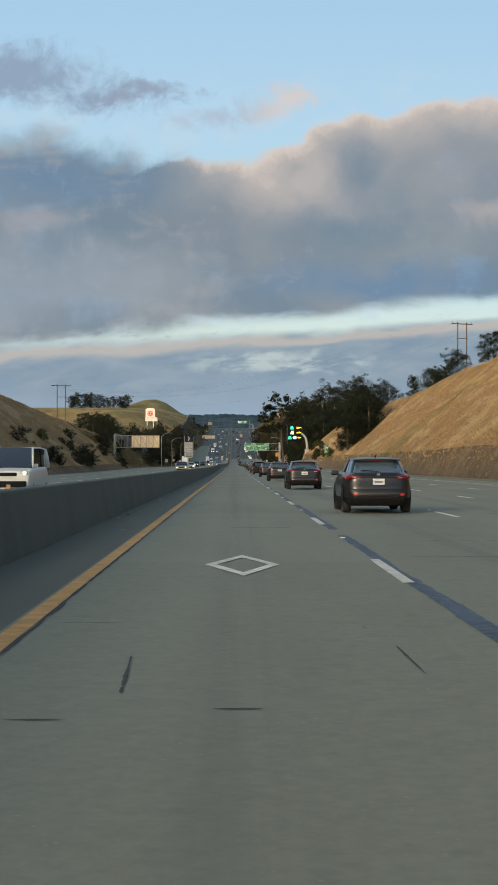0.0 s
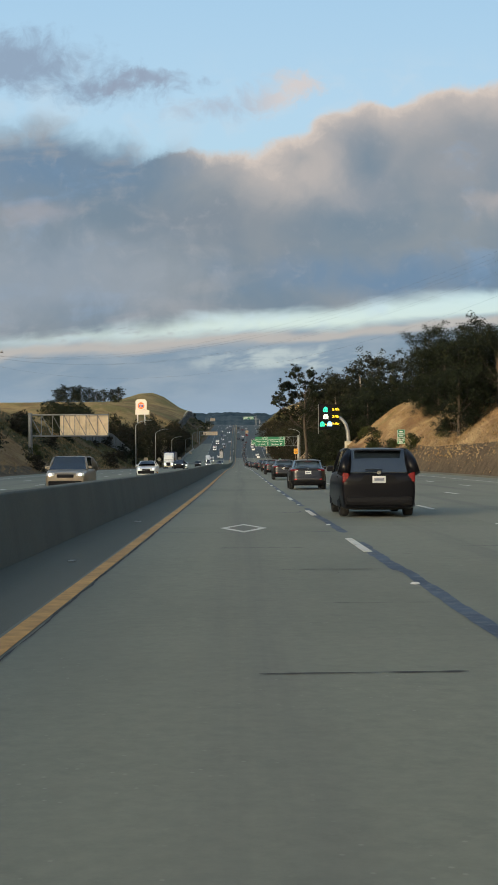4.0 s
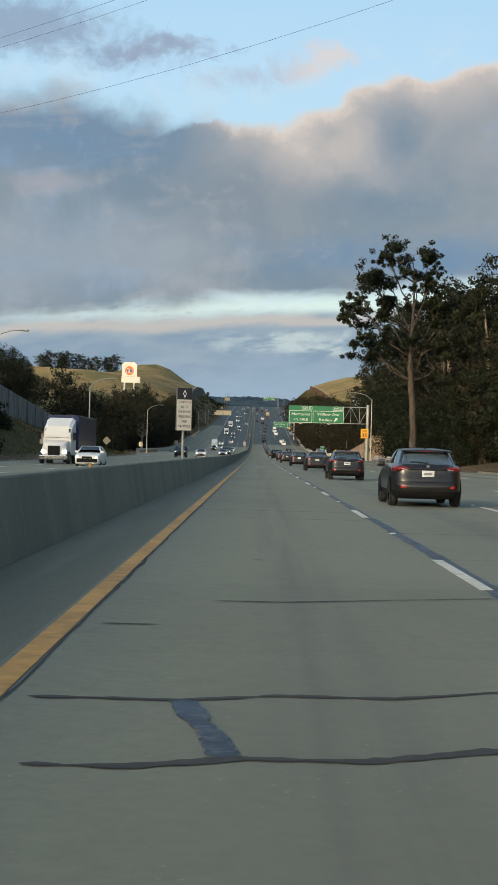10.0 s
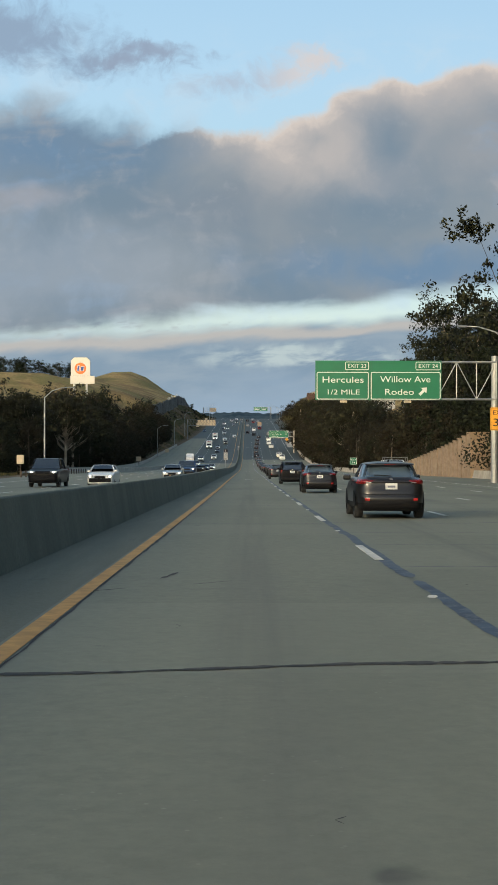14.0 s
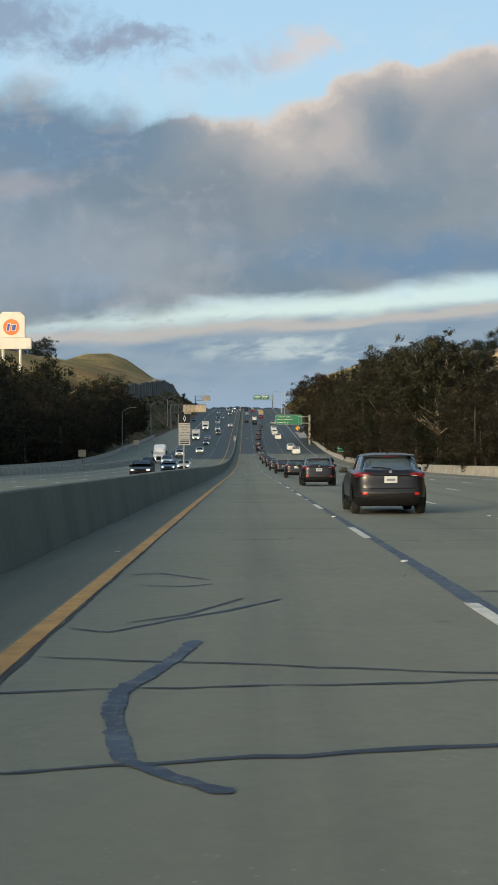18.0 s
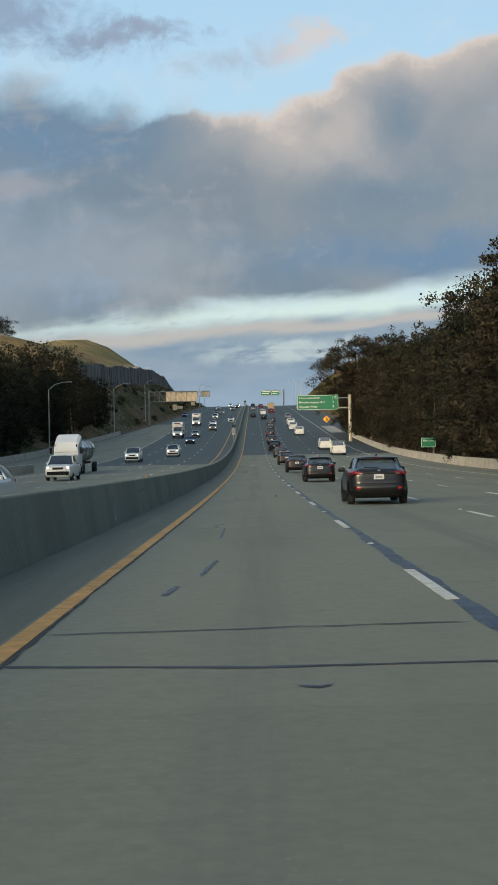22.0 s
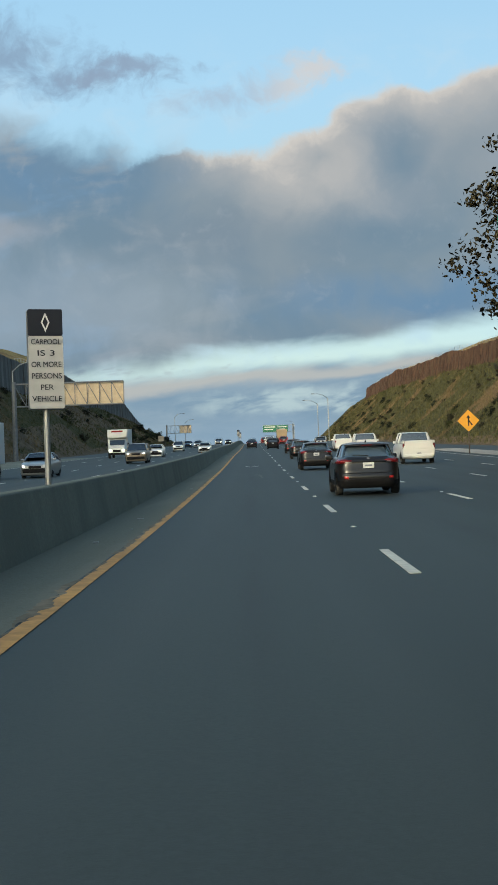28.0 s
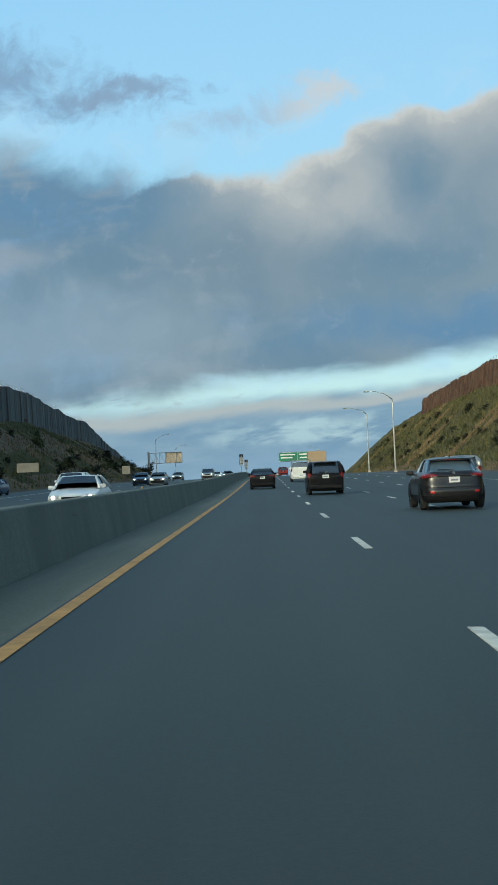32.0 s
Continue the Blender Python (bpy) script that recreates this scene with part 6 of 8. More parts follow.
    for k in range(0, 20):
        if k % 4 != 3:
            bm.faces.new((c, ro[k], ro[(k + 1) % 20]))
    part("rim", bm, rim, wh)
    return wh


def section(wb, wm, wt, zb, zm, zt):
    """Rounded half cross-section of a lower body: bottom, side, shoulder, deck."""
    return [(wb * 0.6, zb), (wb * 0.94, zb + 0.02), (wb, zb + 0.10), (wm, zm), (wm * 0.995, zm + (zt - zm) * 0.45), (wt, zt - 0.04), (wt * 0.93, zt), (wt * 0.4, zt + 0.015)]


def car(name, label, p, m, body_mat, lit=False, brake=False, group="traffic"):
    """p: length, width, ride, belt, roof, hood (height at the nose), tail (height at the rear deck), and y-marks along the length:
    cowl and screen top, roof end, rear glass foot, as fractions from the nose at 0 to the tail at 1. The nose looks towards +y."""
    L, W, ride, belt, roof = p["L"], p["W"], p["ride"], p["belt"], p["roof"]
    hood, tail = p["hood"], p["tail"]
    cowl, ws, re_, rg = p["cowl"], p["ws"], p["re"], p["rg"]
    w = W / 2
    ob = tagged(empty(name, m), label, p.get("cat", "car"), group)
    Y = lambda f: L / 2 - f * L
    zm = ride + (belt - ride) * 0.45
    st = []
    for f, top, k in ((0.0, hood - 0.16, 0.80), (0.012, hood - 0.06, 0.88), (0.05, hood, 0.95), (0.14, hood + (belt - hood) * 0.45, 0.99), (cowl, belt, 1.0), (0.5, belt + 0.01, 1.0), (0.72, belt + 0.02, 1.0),
                      (rg if rg < 0.95 else 0.9, max(tail, belt) if rg < 0.95 else belt + 0.02, 0.99), (0.965, tail, 0.955), (0.99, tail - 0.07, 0.93), (1.0, tail - 0.2, 0.90)):
        zb = ride + (0.06 if f < 0.03 or f > 0.97 else 0.0)
        st.append((Y(f), section(w * k * 1.0, w * k * 1.035, w * k * 0.98, zb - 0.11, zm, top + 0.015)))
    st.sort(key=lambda q: q[0])
    hull = part("body", loft(st), body_mat, ob, "", True)
    hull.modifiers.new("rounding", "SUBSURF").levels = 2
    hull.modifiers["rounding"].render_levels = 2
    # cabin
    rw, bw = w * p.get("tumble", 0.76), w * 0.93
    gl = []
    zb = belt - 0.03
    for f, top, kw in ((cowl - 0.01, zb + 0.03, 1.0), (cowl + (ws - cowl) * 0.5, (zb + roof) / 2 - 0.02, 0.0), (ws, roof - 0.035, 0.0), ((ws + re_) / 2, roof, 0.0), (re_, roof - 0.045, 0.0), (re_ + (rg - re_) * 0.55, roof - (roof - zb) * 0.52, 0.0), (rg, zb + 0.03, 1.0)):
        u = (top - zb) / (roof - zb)
        tw = bw + (rw - bw) * u
        gl.append((Y(f), [(bw, zb), (bw + (tw - bw) * 0.5, zb + (top - zb) * 0.5), (tw, top - 0.05 * u), (tw * 0.9, top), (tw * 0.4, top + 0.02 * u)]))
    gl.sort(key=lambda q: q[0])
    cab = loft(gl)
    roof_cut = roof - 0.09
    part("roof", split_by(cab, lambda n, c: n.z > 0.85 and c.z > roof - 0.30), body_mat, ob, "", True)
    part("windscreen", split_by(cab, lambda n, c: n.z <= 0.85 and n.y > 0.35 and abs(n.x) < 0.7), M_GLASS, ob)
    part("rear_window", split_by(cab, lambda n, c: n.z <= 0.85 and n.y < -0.25 and abs(n.x) < 0.7), M_GLASS, ob)
    side = split_by(cab, lambda n, c: abs(n.x) >= 0.5 and n.z <= 0.85)
    part("side_window", split_by(side, lambda n, c: c.x < 0), M_GLASS, ob)
    side.normal_update()
    part("side_window", split_by(side, lambda n, c: c.x > 0), M_GLASS, ob)
    cab.free(), side.free()
    for sx in (-1, 1):
        marks = [(cowl, ws, "windscreen_pillar"), (rg, re_, "rear_pillar")]
        for f0, f1, nm in marks:
            part(nm, tube(bmesh.new(), [(sx * bw * 1.0, Y(f0), zb), (sx * (bw + rw) / 2 * 1.005, Y((f0 + f1) / 2), (zb + roof) / 2 - 0.02), (sx * rw * 0.985, Y(f1), roof - 0.06)], [0.05, 0.05, 0.045] if nm[0] == "w" else [p.get("cpillar", 0.10), p.get("cpillar", 0.10) * 0.9, 0.06], 6), body_mat, ob, "", True)
        part("roof_rail", tube(bmesh.new(), [(sx * rw * 0.97, Y(ws), roof - 0.055), (sx * rw * 0.975, Y((ws + re_) / 2), roof - 0.02), (sx * rw * 0.97, Y(re_), roof - 0.06)], 0.04, 6), body_mat, ob, "", True)
        fm = (ws + re_) / 2 + 0.02
        part("door_pillar", tube(bmesh.new(), [(sx * bw * 1.005, Y(fm), zb), (sx * rw * 0.995, Y(fm), roof - 0.05)], 0.035, 6), M_PLASTIC, ob)
        mx = sx * (bw + 0.10)
        part("mirror", box(bmesh.new(), mx, Y(cowl + 0.055), belt + 0.08, 0.2, 0.12, 0.15, 0.04), body_mat, ob)
        r = p.get("wr", 0.33)
        for f in (p.get("fw", 0.19), p.get("rw", 0.81)):
            bm = bmesh.new()
            xo = sx * (w + 0.006)
            bm.faces.new([bm.verts.new((xo, Y(f) + r * 1.16 * math.cos(radians(a)), max(ride - 0.04, r + r * 1.16 * math.sin(radians(a))))) for a in range(-30, 211, 20)])
            part("wheel_arch", bm, M_PLASTIC, ob)
            wheel(ob, sx * (w - 0.125), Y(f), r)
        hz = hood - 0.11
        hl = part("headlight", box(bmesh.new(), sx * w * 0.71, Y(0.018), hz, w * 0.42, 0.16, 0.15, 0.05), M_HEAD_OFF, ob)
        if lit:
            part("lit_lens", tube(bmesh.new(), [(sx * w * 0.72, Y(0.018) + 0.04, hz), (sx * w * 0.72, Y(0.018) + 0.092, hz)], 0.062, 10), M_HEAD, hl)
        tz = p.get("tailz", tail - 0.13)
        tw_, th_ = p.get("tl", (0.40, 0.15))
        part("tail_light", box(bmesh.new(), sx * (w * 0.96 - tw_ / 2), Y(0.982), tz, tw_, 0.12, th_, 0.04), M_BRAKE if brake else M_TAIL, ob)
        if p.get("reflector"):
            part("reflector", box(bmesh.new(), sx * w * 0.70, Y(0.995) - 0.10, ride + 0.25, 0.09, 0.03, 0.05, 0.01), M_TAIL, ob)
        part("door_handle", box(bmesh.new(), sx * (w + 0.005), Y(fm + 0.07), belt - 0.12, 0.03, 0.18, 0.035, 0.01), body_mat, ob)
    part("front_bumper", box(bmesh.new(), 0, Y(0.004), ride + 0.2, W * 0.80, 0.16, 0.26, 0.06), M_PLASTIC, ob)
    part("grille", box(bmesh.new(), 0, Y(0.004), hood - 0.17, W * 0.40, 0.10, 0.15, 0.03), M_PLASTIC, ob)
    part("rear_bumper", box(bmesh.new(), 0, Y(0.995), ride + 0.12, W * 0.88, 0.18, 0.22, 0.09), M_PLASTIC if p.get("dark_bumper", True) else body_mat, ob)
    pz = p.get("platez", 0.8)
    if p.get("hatch"):
        part("rear_spoiler", box(bmesh.new(), 0, Y(re_) - 0.10, roof - 0.065, W * 0.62, 0.26, 0.035, 0.015), body_mat, ob)
        part("plate_recess", loft([(Y(1.0) - 0.012, [(0.30, pz - 0.12), (0.50, pz - 0.10), (0.36, pz + 0.10), (0.2, pz + 0.12)]), (Y(1.0) + 0.06, [(0.30, pz - 0.12), (0.50, pz - 0.10), (0.36, pz + 0.10), (0.2, pz + 0.12)])]), M_PLASTIC, ob)
        part("badge", tube(bmesh.new(), [(0, Y(1.0) - 0.01, pz + 0.17), (0, Y(1.0) + 0.05, pz + 0.17)], 0.05, 12), M_CHROME, ob)
        part("rear_wiper", box(bmesh.new(), -0.12, Y(rg) - 0.01, belt + 0.06, 0.42, 0.02, 0.02), M_PLASTIC, ob)
    pl = part("number_plate", box(bmesh.new(), 0, Y(1.0) - 0.03 + p.get("plate_in", 0.0), p.get("platez", tail - 0.25), 0.33, 0.02, 0.17, 0.005), M_PLATE, ob)
    part("plate_bar", box(bmesh.new(), 0, Y(1.0) - 0.045 + p.get("plate_in", 0.0), p.get("platez", tail - 0.25), 0.24, 0.01, 0.06), M_PLATEBAR, pl)
    part("underside", box(bmesh.new(), 0, 0, ride + 0.03, W * 0.86, L * 0.92, 0.12), M_PLASTIC, ob)
    return ob


def hatchback(label, paint_mat):
    """A five-door hatchback built from stacked plan outlines, nose towards +y, with lamps, panels and glass laid on its skin."""
    # height, half width, tail, nose, squareness of the plan
    LEV = ((0.20, 0.80, -2.06, 2.05, 6.5), (0.27, 0.865, -2.17, 2.17, 6.5), (0.40, 0.890, -2.225, 2.23, 6.5), (0.52, 0.897, -2.235, 2.24, 6.5), (0.60, 0.899, -2.20, 2.23, 6.5), (0.68, 0.899, -2.185, 2.20, 6.5),
           (0.78, 0.897, -2.15, 2.10, 6.5), (0.88, 0.890, -2.125, 1.70, 6.5), (0.95, 0.876, -2.125, 1.25, 6.5), (1.00, 0.845, -2.07, 1.02, 5.5), (1.045, 0.800, -1.985, 0.90, 5.0), (1.12, 0.775, -1.895, 0.72, 4.6),
           (1.20, 0.748, -1.795, 0.52, 4.4), (1.28, 0.718, -1.690, 0.32, 4.2), (1.345, 0.688, -1.600, 0.16, 4.0), (1.385, 0.660, -1.560, 0.02, 3.8), (1.415, 0.610, -1.48, -0.12, 3.0), (1.437, 0.455, -1.30, -0.30, 2.8), (1.452, 0.28, -0.98, -0.52, 2.5))
    zs = [r[0] for r in LEV]

    def level(z):
        return [float(np.interp(z, zs, [r[k] for r in LEV])) for k in (1, 2, 3, 4)]

    def skin(th, z, off=0.0):
        """Point on the skin: th 0 at the middle of the tail, 90 at the right side, 180 at the nose."""
        w, y0, y1, n = level(z)
        a = radians(th)
        sx, cy = math.sin(a), -math.cos(a)
        return Vector(((w + off) * math.copysign(abs(sx) ** (2 / n), sx), (y0 + y1) / 2 + ((y1 - y0) / 2 + off) * math.copysign(abs(cy) ** (2 / n), cy), z))

    def rear(x, z, off=0.0):
        w, y0, y1, n = level(z)
        k = min(1.0, abs(x) / w)
        th = math.degrees(math.asin(k ** (n / 2)))
        return skin(math.copysign(th, x), z, off)

    ob = empty("hatchback_car")
    tagged(ob, label, "car", "traffic")
    N = 72
    ths = [-180 + 360 * k / N for k in range(N)]
    shells = {}
    levels = sorted({*zs, 0.335, 0.46, 0.56, 0.64, 0.73, 0.83, 0.915, 0.975, 1.022, 1.08, 1.16, 1.24, 1.315})

    def kind_of(th, z):
        a = abs(th)
        if z < 0.37:
            return "lower_trim"
        if z < 1.06 or z > 1.365:
            return "body"
        if a < 41:
            return "rear_window"
        if a < 52 or 139 < a < 152:
            return "body"
        if a >= 152:
            return "windscreen"
        return "door_pillar" if 84 < a < 90 else "side_window"

    for z0, z1 in zip(levels, levels[1:]):
        for k in range(N):
            t0, t1 = ths[k], ths[(k + 1) % N] + (360 if k == N - 1 else 0)
            kd = kind_of(((t0 + t1) / 2 + 180) % 360 - 180, (z0 + z1) / 2)
            if kd == "side_window":
                kd += "_l" if t0 < 0 else "_r"
            bm, seen = shells.setdefault(kd, (bmesh.new(), {}))
            vs = []
            for th, z in ((t0, z0), (t1, z0), (t1, z1), (t0, z1)):
                key = (round(th) % 360, z)
                if key not in seen:
                    seen[key] = bm.verts.new(skin(th, z, -0.012 if "window" in kd or kd == "windscreen" else 0.0))
                vs.append(seen[key])
            bm.faces.new(vs)
    bm, seen = shells["body"]
    bm.faces.new([seen[(round(th) % 360, zs[-1])] for th in ths])
    mats = {"body": paint_mat, "rear_window": M_GLASS_SKY, "lower_trim": M_PLASTIC, "door_pillar": M_PLASTIC}
    for kd, (bm, seen) in shells.items():
        bmesh.ops.recalc_face_normals(bm, faces=bm.faces)
        part(kd.rsplit("_", 1)[0] if kd[-2:] in ("_l", "_r") else kd, bm, mats.get(kd, M_GLASS), ob, "", True)

    def plate_on(name, pts, off, mat, parent=ob, lab="", rows=3, cols=10):
        """A thin panel on the tail between a lower and an upper edge, each ((x, z), (x, z))."""
        (a0, a1), (b0, b1) = pts
        bm = bmesh.new()
        g0 = []
        for i in range(rows + 1):
            v = i / rows
            r = []
            for j in range(cols + 1):
                u = j / cols
                x = (a0[0] + (a1[0] - a0[0]) * u) * (1 - v) + (b0[0] + (b1[0] - b0[0]) * u) * v
                z = (a0[1] + (a1[1] - a0[1]) * u) * (1 - v) + (b0[1] + (b1[1] - b0[1]) * u) * v
                rim = i in (0, rows) or j in (0, cols)
                r.append(bm.verts.new(rear(x, z, off * (0.2 if rim else 1.0))))
            g0.append(r)
        for p, q in zip(g0, g0[1:]):
            for j in range(cols):
                bm.faces.new((p[j], p[j + 1], q[j + 1], q[j]))
        bmesh.ops.recalc_face_normals(bm, faces=bm.faces)
        return part(name, bm, mat, parent, lab, True)

    for sx in (-1, 1):
        lamp = plate_on("tail_light", (((sx * 0.50, 0.905), (sx * 0.885, 0.865)), ((sx * 0.45, 0.965), (sx * 0.862, 1.015))), 0.022, M_TAIL, lab="dark red tail lamp sweeping round the corner")
        plate_on("reverse_lens", (((sx * 0.46, 0.905), (sx * 0.66, 0.895)), ((sx * 0.47, 0.928), (sx * 0.66, 0.925))), 0.026, M_HEAD_OFF, lamp, "clear lens", 2, 5)
        plate_on("reflector", (((sx * 0.56, 0.455), (sx * 0.68, 0.46)), ((sx * 0.56, 0.515), (sx * 0.68, 0.525))), 0.02, M_REFLGLOW, lab="small red bumper reflector with a faint added glow", rows=2, cols=4)
        part("mirror", box(bmesh.new(), sx * 0.96, 0.50, 1.03, 0.22, 0.13, 0.15, 0.05), paint_mat, ob)
        part("mirror_arm", tube(bmesh.new(), [(sx * 0.80, 0.55, 0.97), (sx * 0.92, 0.52, 1.0)], 0.025, 6), M_PLASTIC, ob)
        part("headlight", box(bmesh.new(), sx * 0.66, 2.04, 0.70, 0.36, 0.2, 0.13, 0.05), M_HEAD_OFF, ob)
        for yy in (1.36, -1.34):
            wheel(ob, sx * 0.795, yy, 0.335, 0.22)
            bm = bmesh.new()
            bm.faces.new([bm.verts.new((sx * 0.905, yy + 0.40 * math.cos(radians(q)), max(0.30, 0.335 + 0.40 * math.sin(radians(q))))) for q in range(-10, 191, 20)])
            part("wheel_arch", bm, M_PLASTIC, ob)
        part("door_handle", box(bmesh.new(), sx * 0.90, -0.45, 0.86, 0.03, 0.18, 0.035, 0.01), paint_mat, ob)
    plate_on("bumper_insert", (((-0.62, 0.30), (0.62, 0.30)), ((-0.70, 0.44), (0.70, 0.44))), 0.012, M_PLASTIC)
    plate_on("plate_recess", (((-0.34, 0.735), (0.34, 0.735)), ((-0.47, 0.895), (0.47, 0.895))), -0.012, M_PLASTIC)
    plate_on("tailgate_lip", (((-0.62, 0.905), (0.62, 0.905)), ((-0.58, 0.935), (0.58, 0.935))), 0.03, paint_mat)
    plate_on("tailgate_crease", (((-0.80, 0.60), (0.80, 0.60)), ((-0.80, 0.625), (0.80, 0.625))), 0.02, paint_mat)
    part("badge", tube(bmesh.new(), [rear(0, 0.995, 0.02), rear(0, 0.995, -0.04)], 0.042, 14), M_STEEL_D, ob)
    part("rear_spoiler", loft([(-1.74, [(0.54, 1.352), (0.625, 1.356), (0.61, 1.37), (0.32, 1.384)]), (-1.45, [(0.60, 1.36), (0.67, 1.38), (0.63, 1.405), (0.32, 1.432)])]), paint_mat, ob, "", True)
    part("high_brake_light", box(bmesh.new(), 0, -1.742, 1.362, 0.30, 0.012, 0.018), M_TAIL, ob)
    part("rear_wiper", tube(bmesh.new(), [rear(0.02, 1.075, 0.02), rear(-0.22, 1.095, 0.012), rear(-0.42, 1.10, 0.01)], 0.012, 5), M_PLASTIC, ob)
    part("antenna", tube(bmesh.new(), [(0, -1.30, 1.43), (0, -1.38, 1.50)], [0.03, 0.008], 6), M_PLASTIC, ob)
    p = rear(0, 0.80, 0.0)
    pl = part("number_plate", box(bmesh.new(), 0, p.y - 0.012, 0.815, 0.31, 0.02, 0.155, 0.005), M_PLATE, ob)
    part("plate_bar", box(bmesh.new(), 0, p.y - 0.025, 0.81, 0.20, 0.01, 0.05), M_PLATEBAR, pl)
    part("underside", box(bmesh.new(), 0, 0, 0.25, 1.4, 3.9, 0.12), M_PLASTIC, ob)
    part("grille", box(bmesh.new(), 0, 2.2, 0.52, 0.9, 0.08, 0.3, 0.03), M_PLASTIC, ob)
    return ob


SUV = dict(hatch=True, L=4.7, W=1.86, ride=0.27, belt=1.10, roof=1.70, hood=0.98, tail=1.12, cowl=0.22, ws=0.36, re=0.915, rg=0.985, tumble=0.78, cpillar=0.17, tl=(0.17, 0.36), tailz=1.02, platez=0.92, wr=0.36, cat="car")
SEDAN = dict(L=4.8, W=1.82, ride=0.22, belt=0.96, roof=1.44, hood=0.80, tail=1.03, cowl=0.26, ws=0.42, re=0.70, rg=0.86, tumble=0.70, tl=(0.42, 0.16), tailz=0.90, platez=0.80, wr=0.33)
VAN = dict(L=5.4, W=2.0, ride=0.28, belt=1.18, roof=2.05, hood=1.06, tail=1.20, cowl=0.15, ws=0.27, re=0.975, rg=0.99, tumble=0.86, cpillar=0.14, tl=(0.14, 0.4), tailz=1.1, platez=0.7, wr=0.36, cat="van")
PICKUP = dict(L=5.8, W=2.0, ride=0.36, belt=1.20, roof=1.86, hood=1.08, tail=1.20, cowl=0.26, ws=0.35, re=0.60, rg=0.625, tumble=0.80, tl=(0.13, 0.42), tailz=0.98, platez=0.62, wr=0.40, cat="pickup truck", dark_bumper=False)


def pickup_bed(ob, mat, rack=False):
    L, W = PICKUP["L"], PICKUP["W"]
    y0, y1 = L / 2 - 0.64 * L, -L / 2 + 0.06
    part("bed_floor", box(bmesh.new(), 0, (y0 + y1) / 2, 1.225, W * 0.84, y0 - y1 - 0.1, 0.02), M_PLASTIC, ob, "dark open cargo bed")
    for sx in (-1, 1):
        part("bed_side", box(bmesh.new(), sx * W * 0.455, (y0 + y1) / 2, 1.30, 0.10, y0 - y1, 0.17, 0.03), mat, ob)
    part("tailgate", box(bmesh.new(), 0, -L / 2 + 0.04, 1.12, W * 0.84, 0.09, 0.52, 0.03), mat, ob)
    if rack:
        for y in (y0 - 0.2, y1 + 0.3):
            for sx in (-1, 1):
                part("rack_post", tube(bmesh.new(), [(sx * 0.9, y, 1.3), (sx * 0.9, y, 2.05)], 0.03, 6), M_STEEL_D, ob)
            part("rack_bar", tube(bmesh.new(), [(-0.92, y, 2.05), (0.92, y, 2.05)], 0.03, 6), M_STEEL_D, ob)


def on_road(x, s, away=True):
    """away: driving the way the camera looks."""
    return at(x, s, 0.012, 0 if away else 180)


def lane(i):
    """Middle of a lane: 0 the carpool lane, 1 to 4 outward; -1 to -4 on the opposite side."""
    return i * LANE if i >= 0 else -5.35 - LANE * (-i - 0.5)


# going the same way
# a steady file of dark cars in the next lane, a second apart
FILE = ((3.66, 38.2), (3.51, 72.9), (3.4, 107.6), (3.41, 141.7), (3.35, 176.0), (3.3, 210.5), (3.3, 244.7), (3.37, 279.1), (3.6, 314.2), (3.5, 347.6), (3.85, 384.5), (4.15, 419.5), (4.2, 454.5), (3.95, 490.5), (3.6, 527.0), (3.6, 562.0), (3.3, 593.5),
        (2.9, 627.0), (3.2, 664.1), (3.54, 702.9), (3.73, 740.7), (3.71, 777.2), (3.7, 813.2), (3.78, 851.7), (3.55, 886.8), (3.45, 921.0), (3.5, 955.5), (3.3, 988.5), (3.27, 1023.4), (3.5, 1059.5), (4.02, 1095.2), (4.45, 1130.5), (5.5, 1165.0))
HATCH = hatchback("dark grey hatchback with red tail lamps in the next lane", P_GREY)
for k, (x, s) in enumerate(FILE):
    if k in (4, 16, 27):
        car("suv_car", "black SUV with a silver plate in the next lane", SUV, on_road(x, s), P_BLACK)
    else:
        copy_thing(HATCH, on_road(x + 0.09, s) @ Matrix.Diagonal((1.015, 1.0, 1.04, 1.0)))
for o in (*HATCH.children_recursive, HATCH):
    bpy.data.objects.remove(o)
car("suv_car", "black SUV with a silver plate further ahead", SUV, on_road(3.3, 1196.0), P_BLACK)
wp = car("pickup_truck", "white pickup truck with a black rack", PICKUP, on_road(12.1, 965), P_WHITE)
w5 = car("pickup_truck", "white pickup truck with an open bed", PICKUP, on_road(11.7, 993), P_WHITE)
pickup_bed(w5, P_WHITE)
pickup_bed(wp, P_WHITE, True)
w3 = car("pickup_truck", "white pickup truck with a black rack", PICKUP, on_road(11.6, 598.4), P_WHITE)
pickup_bed(w3, P_WHITE, True)
w2 = car("pickup_truck", "white pickup truck with a black rack", PICKUP, on_road(10.0, 1066.5), P_WHITE)
pickup_bed(w2, P_WHITE)
w4 = car("pickup_truck", "white pickup truck with an open bed", PICKUP, on_road(9.6, 1098), P_WHITE)
pickup_bed(w4, P_WHITE)
w6 = car("pickup_truck", "white pickup truck with an open bed", PICKUP, on_road(10.0, 1132), P_WHITE)
pickup_bed(w6, P_WHITE)
car("sedan_car", "dark sedan ahead in the carpool lane", SEDAN, on_road(0.0, 1223), P_BLACK)
pk = car("pickup_truck", "white utility pickup with a rack and load", PICKUP, on_road(3.6, 1254), P_WHITE)
pickup_bed(pk, P_WHITE, True)
car("suv_car", "red SUV climbing the hill", SUV, on_road(6.9, 1279), P_RED)
car("sedan_car", "silver sedan climbing the hill", SEDAN, on_road(7.2, 1420), P_SILVER)
